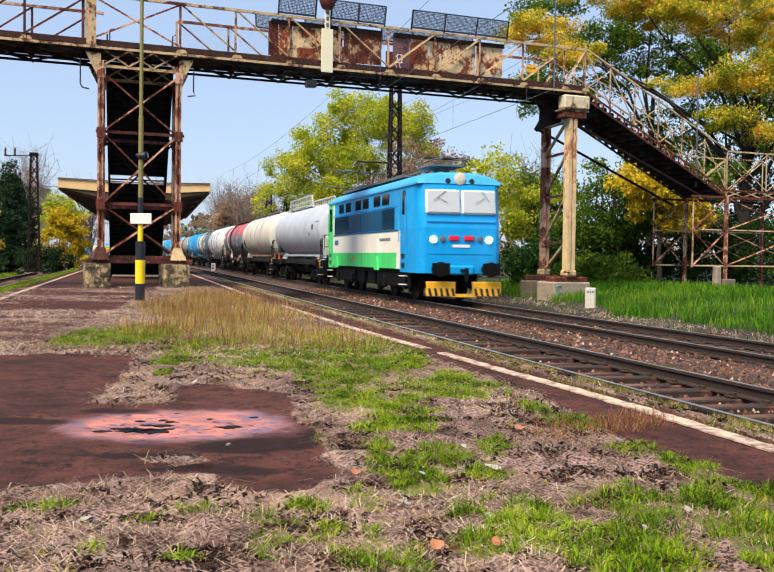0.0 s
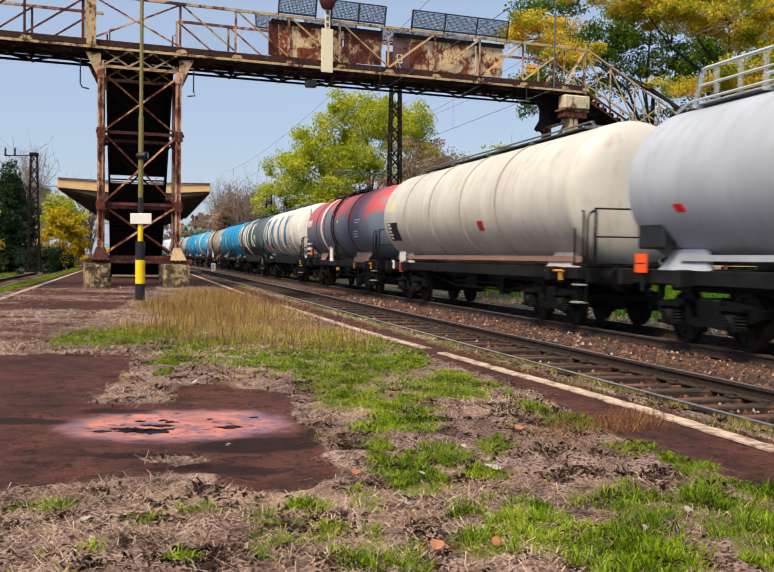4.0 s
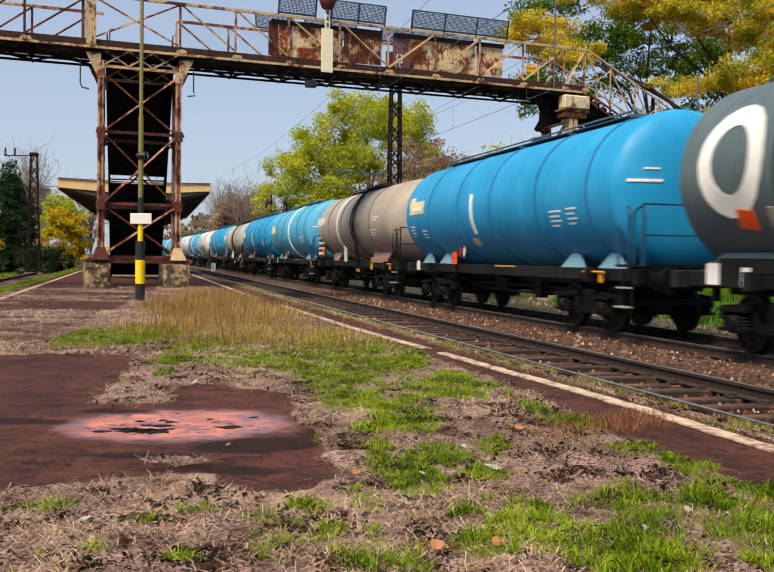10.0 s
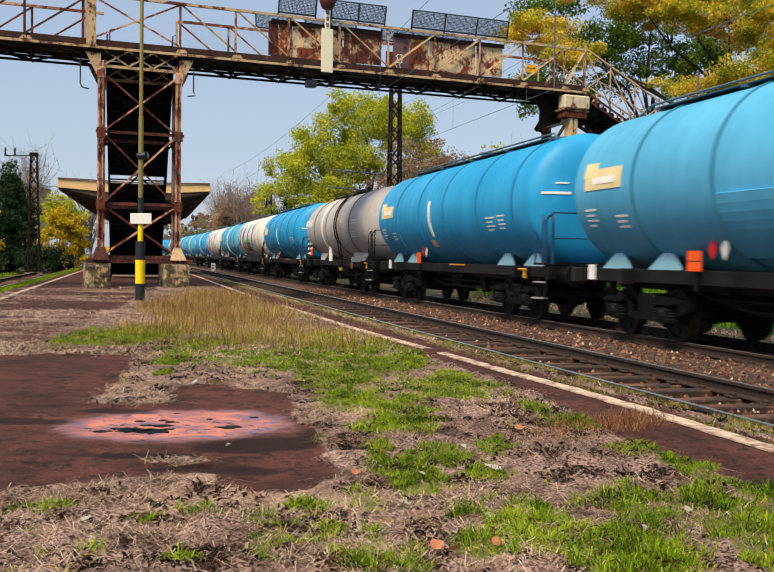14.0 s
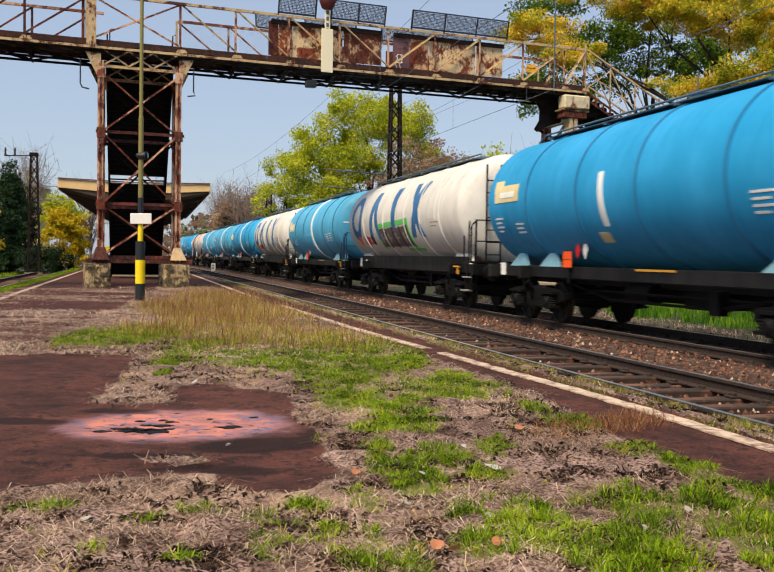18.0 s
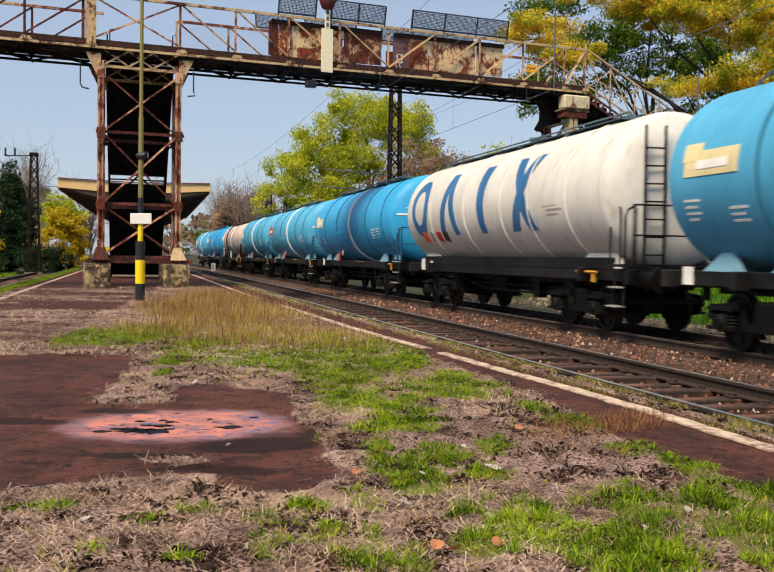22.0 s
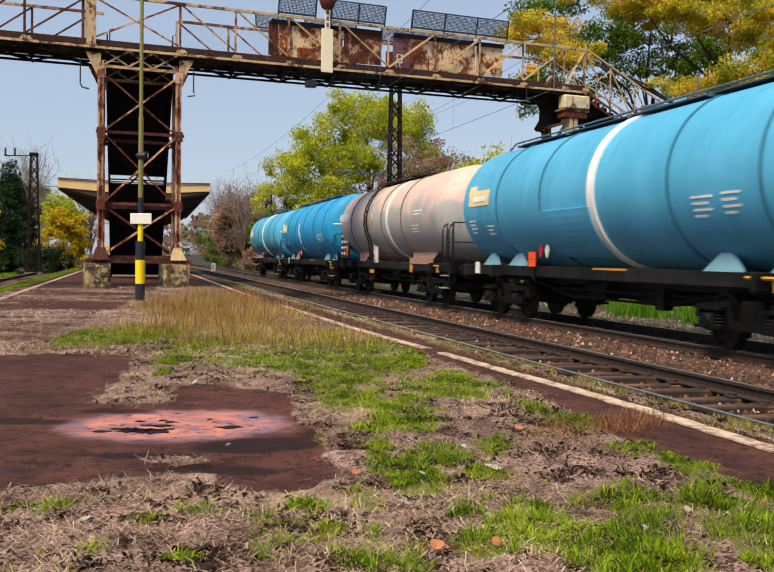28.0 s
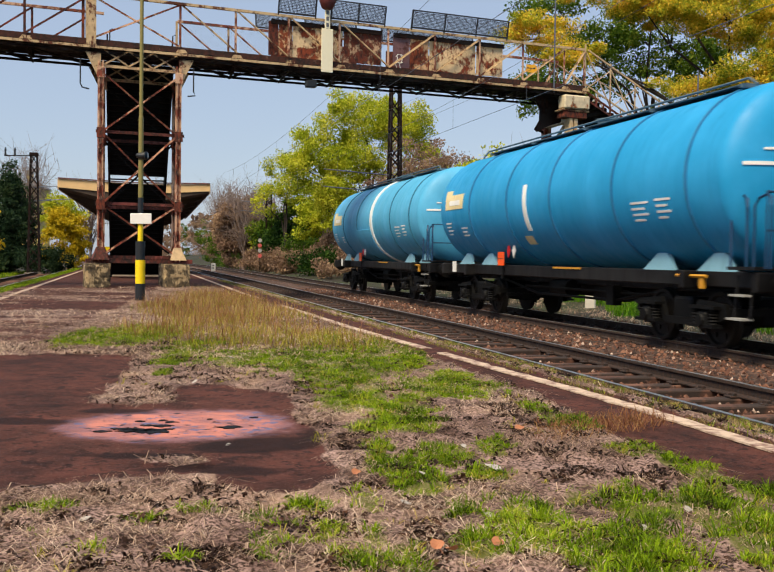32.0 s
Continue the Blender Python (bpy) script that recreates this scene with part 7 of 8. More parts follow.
    # the front
    for sy, w in ((-1, 1.14), (1, 1.14)):
        yc = sy * 0.63
        fr = part("windscreen_frame", Geo().box((F - 0.1, yc, 3.16), (0.1, w + 0.07, 0.78), Matrix.Rotation(radians(-9), 3, "Y"), chamfer=0.04), "white_mark", t, "white windscreen surround")
        part("windscreen", Geo().box((F - 0.055, yc, 3.16), (0.04, w - 0.04, 0.68), Matrix.Rotation(radians(-9), 3, "Y"), chamfer=0.01), "glass_pale", fr, "pale reflecting windscreen")
        part("wiper", Geo().tube([(F - 0.075, yc + 0.1, 3.5), (F - 0.01, yc + 0.34 * sy, 3.2)], 0.008, 5).tube([(F - 0.03, yc + 0.2 * sy, 3.3), (F - 0.0, yc - 0.15 * sy, 3.12)], 0.007, 5), "black_paint", fr)
        part("headlamp", Geo().lathe([(0, 0.12), (0.08, 0.12), (0.1, 0.1), (0.11, 0.02)], 20, (F - 0.04, sy * 0.98, 1.98), "x"), "lamp_on", t, "lit round headlamp", True)
        part("marker_lamp", Geo().lathe([(0, 0.1), (0.07, 0.1), (0.09, 0.02)], 18, (F - 0.03, sy * 0.66, 2.0), "x"), "roof_grey", t, "unlit round lamp", True)
        part("tail_lamp", Geo().box((F + 0.03, sy * 0.26, 2.02), (0.06, 0.36, 0.16), chamfer=0.03), "red_lamp", t, "red lamp")
        part("front_grab_rail", Geo().tube([(F - 0.12, sy * 1.38, 1.3), (F - 0.12, sy * 1.38, 2.2)], 0.016, 6), "loco_roof", t)
        part("snow_plough", Geo().box((F + 0.32, sy * 0.8, 0.44), (0.1, 1.0, 0.46), chamfer=0.02), "plough", t, "yellow plough blade with dark stripes")
        for k in range(5):
            part("plough_stripe", Geo().plate([(sy * 0.8 - 0.4 + 0.2 * k, 0.22), (sy * 0.8 - 0.31 + 0.2 * k, 0.22), (sy * 0.8 - 0.37 + 0.2 * k, 0.46), (sy * 0.8 - 0.46 + 0.2 * k, 0.46)], 0, F + 0.372, 0.006), "black_paint", t)
    part("roof_headlamp", Geo().lathe([(-0.5, 0.1), (-0.1, 0.19), (0.04, 0.2), (0.06, 0.17), (0.05, 0.02)], 24, (F - 0.24, 0, 3.9), "x"), "lamp_warm", t, "large roof headlamp", True)
    for sy in (-1, 1):
        part("horn", Geo().lathe([(-0.2, 0.05), (0, 0.1), (0.02, 0.08)], 14, (F - 0.22, sy * 0.42, 3.82), "x"), "black_paint", t, "", True)
    part("plough_bar", Geo().beam((F + 0.32, -0.4, 0.24), (F + 0.32, 0.4, 0.24), 0.1), "plough", t)
    part("front_trim", Geo().beam((F + 0.005, -1.2, 2.56), (F + 0.005, 1.2, 2.56), 0.03, 0.03), "loco_roof", t)
    part("number_bars", Geo().box((F + 0.01, 0, 1.78), (0.01, 0.6, 0.09)), "white_mark", t)
    part("apron", Geo().box((F - 0.02, 0, 1.02), (0.2, 0.9, 0.3), chamfer=0.05), "loco_blue", t)
    part("front_seam", Geo().beam((F + 0.002, -1.1, 1.52), (F + 0.002, 1.1, 1.52), 0.012, 0.012), "grille", t)
    buffers(t, L)
    for sy in (-1, 1):
        part("buffer_plate", Geo().box((L / 2 - 0.02, sy * 0.875, 1.06), (0.05, 0.62, 0.38), chamfer=0.04), "black_under", t)
    # roof gear
    for sy in (-1, 1):
        part("roof_walkway", Geo().box((-0.6, sy * 0.95, 4.16), (10.2, 0.4, 0.05)).beam((-5.7, sy * 1.1, 4.22), (4.5, sy * 1.1, 4.22), 0.04), "roof_grey", t)
    part("bus_bar", Geo().tube([(-6, 0.1, 4.5), (6.2, 0.1, 4.5)], 0.03, 6), "roof_grey", t)
    for x in (-4.8, -3.0, -1.0, 1.0, 3.0, 4.4, 5.6):
        part("insulator", Geo().lathe([(0, .1)] + [(0.04 + 0.05 * k, 0.13 if k % 2 else 0.07) for k in range(8)], 12, (x, 0.1, 4.1), "z"), "ceramic", t, "", True)

    def pantograph(x, raised):
        p = part("pantograph", Geo().box((x, 0, 4.42), (1.8, 1.2, 0.06)).tube([(x - 0.9, -0.6, 4.42), (x + 0.9, -0.6, 4.42)], 0.03, 6), "roof_grey", t)
        zt = 5.5 if raised else 4.72
        k = 0.75 if raised else 1.5
        zm = (4.45 + zt) / 2
        for sy in (-1, 1):
            for sx in (-1, 1):
                part("pantograph_arm", Geo().tube([(x + sx * 0.5, sy * 0.5, 4.45), (x + sx * k, sy * 0.45, zm), (x + sx * 0.12, sy * 0.4, zt - 0.06)], 0.026, 6), "roof_grey", p)
        part("collector_bow", Geo().tube([(x, -0.95, zt - 0.22), (x, -0.75, zt - 0.02), (x, 0.75, zt - 0.02), (x, 0.95, zt - 0.22)], 0.03, 6), "black_paint", p)
        part("collector_bow", Geo().tube([(x + 0.3, -0.95, zt - 0.22), (x + 0.3, -0.75, zt - 0.02), (x + 0.3, 0.75, zt - 0.02), (x + 0.3, 0.95, zt - 0.22)], 0.03, 6), "black_paint", p)

    pantograph(5.4, False)
    pantograph(-4.9, True)
    for x, w in ((-1.6, 1.6), (0.3, 1.2), (1.7, 0.9)):
        part("underfloor_box", Geo().box((x, 0, 0.7), (w, 2.5, 0.6), chamfer=0.04), "black_under", t)
    part("underframe", Geo().box((0, 0, 0.98), (15.0, 2.5, 0.16)), "black_under", t)
    # a narrow body, set a little towards the verge
    for ob in t.children_recursive:
        me = ob.data
        if me.users == 1:
            for v in me.vertices:
                v.co.y = v.co.y * 0.935 + 0.075
    for x in (4.15, -4.15):
        for sy in (-1, 1):
            part("bogie_skirt", Geo().box((x, sy * 1.12, 0.66), (3.9, 0.1, 0.5), chamfer=0.05).box((x - 1.4, sy * 1.16, 0.55), (0.5, 0.12, 0.4), chamfer=0.04).box((x + 1.4, sy * 1.16, 0.55), (0.5, 0.12, 0.4), chamfer=0.04), "black_under", t)
        bogie(t, x, 1.4, BIG_WHEEL, 0.62)
    RUNNING.append((t, LOCO_FRONT + LOCO_LEN / 2, 4.15))


M["glass_teal"] = Nodes("teal-tinted glass").done(srgb(10, 56, 84), 0.15)
M["plough"] = painted("plough yellow", (226, 168, 30), (90, 60, 20), 0.4)
M["lamp_warm"] = plain("large lamp glass", (206, 200, 186), 0.12, vary=0.1)
locomotive()


# ---- trees and bushes ----
def leaf_mesh(name, centres, radii, per, size, mat, rng, flat=0.75):
    """Many small bent leaves gathered in clumps: one mesh."""
    n = len(centres)
    N = n * per
    c = np.repeat(np.array(centres), per, 0)
    r = np.repeat(np.array(radii), per)
    d = rng.normal(size=(N, 3))
    d /= np.linalg.norm(d, axis=1)[:, None]
    p = c + d * (r * (0.35 + 0.75 * rng.random(N)))[:, None] * np.array([1, 1, flat])
    a = rng.normal(size=(N, 3))
    a /= np.linalg.norm(a, axis=1)[:, None]
    b = np.cross(a, rng.normal(size=(N, 3)))
    b /= np.linalg.norm(b, axis=1)[:, None]
    s = size * (0.6 + 0.8 * rng.random(N))[:, None]
    v = np.empty((N, 4, 3))
    v[:, 0], v[:, 1], v[:, 2], v[:, 3] = p - a * s, p + b * s * 0.5, p + a * s, p - b * s * 0.5
    v[:, 1, 2] += s[:, 0] * 0.2
    return quads(name, v.reshape(-1, 3), N, 4, mat)


def quads(name, v, N, k, mat):
    me = bpy.data.meshes.new(name)
    me.vertices.add(N * k)
    me.loops.add(N * k)
    me.polygons.add(N)
    me.vertices.foreach_set("co", v.ravel())
    me.loops.foreach_set("vertex_index", np.arange(N * k, dtype=np.int32))
    me.polygons.foreach_set("loop_start", np.arange(0, N * k, k, dtype=np.int32))
    me.update(calc_edges=True)
    me.materials.append(M[mat])
    return me


def tree(name, label, base, h, crowns, n, per, size, mat, seed, trunk_r=0.3, bark="bark", clump=1.0, limbs=16, lean=(0, 0), cat="tree", group="", fine=2.4, flat=0.7):
    """crowns: ellipsoids (dx, dy, z, rx, ry, rz) from the base."""
    rng = np.random.default_rng(seed)
    t = thing(name, label, cat, pose(*base), group)
    cs, rs = [], []
    vol = np.array([c[3] * c[4] * c[5] for c in crowns]) ** 0.75
    for c, k in zip(crowns, np.maximum(3, (n * vol / vol.sum()).astype(int))):
        for _ in range(k):
            d = rng.normal(size=3)
            d /= np.linalg.norm(d)
            q = (0.25 + 0.75 * rng.random() ** 0.5) * (0.82 + 0.3 * rng.random())
            p = (c[0] + d[0] * c[3] * q, c[1] + d[1] * c[4] * q, c[2] + d[2] * c[5] * q)
            if p[2] > 0.1:
                cs.append(p)
                rs.append(clump * (0.55 + 0.8 * rng.random()))
    if trunk_r:
        top = (lean[0], lean[1], h * 0.62)
        pts = [(lean[0] * k / 5 + 0.08 * math.sin(k * 2.1 + seed), lean[1] * k / 5 + 0.08 * math.cos(k * 1.7), top[2] * k / 5) for k in range(6)]
        g = Geo().tube([(0, 0, -0.4)] + pts[1:], trunk_r, 9, trunk_r * 0.35)
        part("trunk", g, bark, t, "", True)
        nodes = []
        for c in crowns:
            e = Vector((c[0], c[1], c[2] - 0.25 * c[5]))
            k = min(4.7, max(1.4, 5 * (e.z - 0.22 * h) / (h * 0.62) * 0.6))
            a = Vector(pts[int(k)]).lerp(Vector(pts[min(5, int(k) + 1)]), k - int(k))
            m1 = a.lerp(e, 0.35) + Vector((0, 0, 0.05 * h)) + Vector(rng.normal(size=3) * 0.03 * h)
            m2 = a.lerp(e, 0.7) + Vector((0, 0, 0.02 * h)) + Vector(rng.normal(size=3) * 0.02 * h)
            part("bough", Geo().tube([a, a.lerp(m1, 0.5), m1, m2, e], trunk_r * 0.36, 7, 0.03), bark, t, "", True)
            nodes += [m1, m2, e]
        for i in rng.choice(len(cs), min(limbs, len(cs)), replace=False):
            e = Vector(cs[i])
            a = min(nodes, key=lambda q: (q - e).length)
            m1 = a.lerp(e, 0.5) + Vector(rng.normal(size=3) * 0.1 * (e - a).length)
            part("limb", Geo().tube([a, m1, e], 0.05, 5, 0.012), bark, t)
    part("crown", leaf_mesh("crown", cs, rs, int(per * fine), size / fine ** 0.5 * 0.86, mat, rng, flat), mat, t)
    return t


def bare_tree(label, base, h, spread, n, seed, bark="bark_pale"):
    """A leafless tree: trunk, limbs and a haze of twigs."""
    rng = np.random.default_rng(seed)
    t = thing("bare_tree", label, "tree", pose(*base))
    part("trunk", Geo().tube([(0, 0, -0.3), (0.1, 0, h * 0.3), (0, 0.1, h * 0.6)], 0.16, 7, 0.06), bark, t)
    g = Geo()
    for _ in range(n):
        a = Vector((0.05, 0.05, h * (0.15 + 0.45 * rng.random())))
        an = rng.random() * 6.28
        e = Vector((spread * rng.random() ** 0.6 * math.cos(an), spread * rng.random() ** 0.6 * math.sin(an), h * (0.4 + 0.6 * rng.random())))
        m1 = a.lerp(e, 0.5) + Vector((0, 0, 0.1 * h * rng.random()))
        g.tube([a, m1, e], 0.05, 4, 0.012, cap=False)
        for _ in range(6):
            f = m1.lerp(e, rng.random())
            q = f + Vector(rng.normal(size=3) * 0.09 * h) + Vector((0, 0, 0.07 * h))
            g.tube([f, q], 0.02, 3, 0.006, cap=False)
    tagged(part("brush", g, bark, t), kind="stuff")
    return t


def gz(x, y):
    return ground_height(x, y) - 0.1


def plant_trees():
    # the golden locust over the landing
    tree("locust_tree", "tall honey locust turning gold, dark forked trunk", (19.3, 56, gz(19.3, 56)), 17,
         [(-5.2, 1, 15.4, 2.4, 2.4, 1.0), (-11.2, 0, 13.6, 2.3, 2.2, 1.1), (-9.4, -1, 12.3, 1.8, 1.8, 0.6), (-1.5, -2, 14.4, 4.2, 3, 1.6), (2.2, -3, 13.4, 3.4, 3, 1.6), (5, -2, 14.6, 3, 3, 1.6), (-0.2, -3, 11.0, 2.6, 2, 1.0), (3.0, -3, 10.4, 3.0, 2.4, 1.2),
          (-1.6, -2, 8.9, 1.6, 1.6, 0.7), (1.6, -3, 7.8, 2.4, 2, 0.8), (4.8, -2, 8.4, 2.4, 2, 1.2), (-3.5, -1, 10.6, 1.8, 1.6, 0.5), (-4, 1, 16.8, 6, 4, 1.6), (3, 0, 17, 5, 4, 1.6)],
         620, 130, 0.14, "leaf_gold", 5, 0.42, clump=0.8, limbs=90, lean=(0.6, 0), fine=3.4, flat=0.55)
    tree("dark_tree", "tall dark green tree behind the footbridge stairs", (17, 66, gz(17, 66)), 19,
         [(-6, 0, 12.5, 3.6, 3, 2.0), (-1, 0, 14.5, 4.4, 3, 2.6), (4, 0, 13, 4, 3, 3), (9, 0, 12, 4.5, 3, 4), (1, 0, 9.5, 3.5, 3, 2), (5, 0, 8, 4, 3, 2.5), (-4.2, -2, 15.2, 3.0, 2.4, 1.3), (-0.6, -2, 17.6, 3.6, 2.6, 1.4), (-6.5, -1, 17.6, 3.0, 2.4, 1.2)], 300, 80, 0.19, "leaf_mid", 8, 0.35, clump=0.9, limbs=30)
    tree("maple_tree", "bushy maple with green and yellow leaves behind the pier", (11.6, 52.5, gz(11.6, 52.5)), 8,
         [(0, 0, 4.2, 2.8, 2.2, 2.6), (2.6, -1.5, 3.8, 2.2, 2, 1.9), (-1.3, -1, 2.2, 1.8, 1.6, 1.8), (4.3, -1.2, 5.0, 1.8, 1.6, 1.6)], 130, 70, 0.17, "leaf_mid", 6, 0.2, clump=0.75)
    tree("maple_tree", "maple with bright yellow drooping branches", (13.2, 49.5, gz(13, 49.5)), 6.6,
         [(0, 0, 4.3, 2.0, 1.2, 1.1), (1.5, 0, 3.4, 1.6, 1.2, 0.9), (-1.2, 0, 5.0, 1.3, 1.1, 0.9)], 50, 60, 0.19, "leaf_yellow", 7, 0.14, clump=0.6)
    for i, (x, y, h, mt) in enumerate(((9.5, 55, 3.6, "leaf_dark"), (12.3, 54, 3.4, "leaf_dark"), (15.5, 53, 3.2, "leaf_dark"), (19, 53, 3.8, "leaf_dark"), (23, 54, 4.2, "leaf_dark"), (7.2, 50, 2.2, "leaf_dark"), (26, 52, 3.6, "leaf_dark"), (9.8, 47.5, 1.3, "leaf_mid"), (20.5, 58, 6.5, "leaf_dark"), (14, 58, 6.5, "leaf_dark"), (25, 58, 8, "leaf_dark"))):
        tree("undergrowth_bush", "dense dark green undergrowth beside the line", (x, y, gz(x, y)), h, [(0, 0, h * 0.45, 2.3, 1.6, h * 0.55)], 46, 60, 0.17, mt, 20 + i, 0.0, clump=0.7, cat="bush", group="undergrowth")
    # light green trees behind the locomotive
    tree("young_tree", "young yellow-green tree beside the far track", (6.2, 62, gz(6, 62)), 8.6, [(0, 0, 5.4, 2.4, 2, 2.8), (-1.6, 0, 4.0, 1.6, 1.6, 1.8), (2.6, 0, 4.2, 2, 2, 2.2)], 90, 60, 0.17, "leaf_lime", 31, 0.16, clump=0.7)
    tree("young_tree", "young green tree among brushwood", (9.6, 66, gz(9, 66)), 7.6, [(0, 0, 4.6, 2.6, 2, 2.6)], 60, 60, 0.19, "leaf_mid", 32, 0.16, clump=0.8)
    tree("brushwood", "brown and yellow brushwood beside the mast", (3.0, 72, gz(3, 72)), 8, [(0, 0, 5.2, 2.4, 2, 3.4), (1.6, 0, 3.4, 2.0, 1.8, 2.4)], 60, 50, 0.17, "leaf_brown", 33, 0.14, "bark_pale", clump=0.7, cat="bush")
    # the tall tree in the middle and its neighbours
    tree("lime_tree", "tall yellow-green tree beyond the lattice mast", (-1.6, 86, gz(-1.6, 86)), 15.4,
         [(-0.8, 0, 12.4, 3.4, 3, 2.4), (2.6, 0, 11.6, 2.6, 2.4, 2.6), (-4.0, 0, 9.6, 2.6, 2.4, 2.4), (-1.2, -1, 8.4, 3, 2.4, 2.2), (-3.4, -1, 6.2, 2.6, 2, 2.0), (4.4, 0, 8.6, 1.8, 1.8, 2.8), (-5.6, -1, 8.4, 1.6, 1.6, 1.2)],
         250, 70, 0.22, "leaf_lime", 41, 0.34, clump=0.95, limbs=26, fine=3.6)
    tree("brown_tree", "half-bare brownish tree beyond the mast", (1.6, 80, gz(1.6, 80)), 10.5, [(0, 0, 7.4, 3.0, 2.4, 2.8), (3.0, 0, 7.6, 2.2, 2, 2.6), (-1.6, 0, 5.2, 2.2, 2, 2.2)], 80, 46, 0.17, "leaf_brown", 42, 0.2, "bark_pale", clump=0.9, limbs=26)
    tree("ash_tree", "pale green tree on the embankment", (-10.2, 102, gz(-10, 102)), 11.6, [(0, 0, 9.2, 2.4, 2.2, 2.2), (1.8, 0, 7.4, 2, 2, 1.8), (-1.6, 0, 7, 1.8, 1.8, 1.8)], 60, 60, 0.2, "leaf_lime", 43, 0.2, clump=0.8, fine=3.0)
    tree("ash_tree", "yellowing tree on the embankment", (-5.4, 94, gz(-5, 94)), 9.4, [(0, 0, 5.4, 2.2, 2, 3.4), (-1.6, 0, 3.8, 1.8, 1.8, 2.2), (2.0, -1, 4.2, 2.2, 1.8, 2.6)], 90, 60, 0.2, "leaf_lime", 44, 0.18, clump=0.8)
    tree("dark_tree", "dark green tree beside a mast", (-10.2, 104, gz(-10, 104)), 5.4, [(0, 0, 3.4, 1.6, 1.6, 1.9), (-1.2, 0, 2.2, 1.4, 1.4, 1.4)], 40, 60, 0.22, "leaf_dark", 45, 0.18, clump=0.85)
    for i, (x, y, h, mt) in enumerate(((-15.5, 118, 4.2, "leaf_mid"), (-12.2, 110, 3.6, "leaf_lime"), (-7.4, 97, 3.4, "leaf_mid"), (-4.0, 88, 3.2, "leaf_brown"), (-1.4, 80, 3.0, "leaf_brown"), (0.6, 74, 2.6, "leaf_brown"), (-18.5, 126, 5.0, "leaf_mid"), (3.4, 68, 2.4, "leaf_dark"), (-20, 135, 4.2, "leaf_dark"), (-6, 92, 2.2, "leaf_brown"), (-9.5, 104, 2.2, "leaf_brown"), (-22, 140, 5, "leaf_mid"), (-25, 152, 5.5, "leaf_brown"), (-17, 122, 3, "leaf_mid"), (-13.5, 108, 2.4, "leaf_brown"), (-11.3, 102, 2, "leaf_brown"), (-8.2, 92, 2, "leaf_brown"), (-5.5, 84, 2.2, "leaf_dark"), (-3, 76, 2, "leaf_brown"), (-27, 160, 6, "leaf_mid"), (-31, 185, 7, "leaf_brown"), (-35, 200, 8, "leaf_mid"), (-40, 215, 8, "leaf_brown"), (-46, 230, 8, "leaf_mid"))):
        tree("embankment_bush", "brushwood on the railway embankment", (x, y, gz(x, y)), h, [(0, 0, h * 0.45, 2.6, 2.0, h * 0.55)], 44, 50, 0.2, mt, 60 + i, 0.0, clump=0.75, cat="bush", group="embankment brushwood")
    for i, (x, y, h) in enumerate(((-17.0, 118, 10.5), (-19.5, 128, 11), (-14.6, 116, 9.5), (-21.5, 140, 11), (-8, 120, 9), (10, 84, 9), (13, 88, 10), (-24.5, 150, 11), (-27.5, 165, 12), (-18.4, 122, 10), (-15.8, 112, 9.5), (-12.5, 112, 9))):
        bare_tree("leafless greyish-pink tree by the railway", (x, y, gz(x, y)), h, 3.0, 60, 80 + i)
    for i, (x, y, h, mt) in enumerate(((-17.6, 114, 8.0, "leaf_brown"), (-14.6, 117, 7.2, "leaf_brown"), (-12.4, 109, 6.0, "leaf_mid"), (-20.4, 131, 8.5, "leaf_brown"), (-16.2, 121, 9.0, "leaf_brown"), (-9.0, 106, 7.0, "leaf_mid"))):
        tree("thicket_tree", "thin twiggy autumn tree in the lineside thicket", (x, y, gz(x, y)), h, [(0, 0, h * 0.62, 2.2, 1.8, h * 0.36), (0.8, 0, h * 0.35, 1.8, 1.6, h * 0.28)], 80, 60, 0.26, mt, 130 + i, 0.12, "bark_pale", clump=0.8, limbs=18, group="thicket trees")
    # far left
    tree("dark_conifer", "dark conifer beyond the side track", (-30.5, 82, -0.3), 9.5, [(0, 0, 3.2, 2.6, 2, 3.2), (0, 0, 6.4, 1.5, 1.4, 2.6)], 90, 70, 0.2, "conifer", 51, 0.2, clump=0.7)
    tree("dark_conifer", "dark conifer beyond the side track", (-33.0, 84, -0.3), 7.4, [(0, 0, 2.6, 2.2, 2, 2.8), (0, 0, 5.0, 1.2, 1.2, 2.0)], 70, 70, 0.2, "conifer", 52, 0.2, clump=0.7)
    tree("forsythia_bush", "large yellow-green bush beside the side track", (-30.9, 96, -0.3), 6.6, [(0, 0, 3.2, 2.2, 2, 3.2), (1.2, 0, 4.4, 1.6, 1.5, 1.8), (1.5, 0, 2.0, 1.6, 1.5, 2.0)], 80, 70, 0.2, "leaf_yellow", 53, 0.0, clump=0.7, cat="bush")
    tree("forsythia_bush", "yellow-green bush beside the side track", (-31.6, 99, -0.3), 8, [(0, 0, 5.4, 2.0, 2, 2.2)], 46, 70, 0.2, "leaf_lime", 54, 0.0, clump=0.7, cat="bush")
    tree("maple_sapling", "sapling with bright yellow leaves", (-22.9, 58, -0.3), 6, [(0, 0, 3.9, 1.0, 0.8, 0.5), (-0.4, 0, 1.9, 1.1, 0.8, 0.6), (0, 0, 2.9, 0.8, 0.8, 0.4)], 14, 40, 0.2, "leaf_yellow", 55, 0.06, clump=0.45)
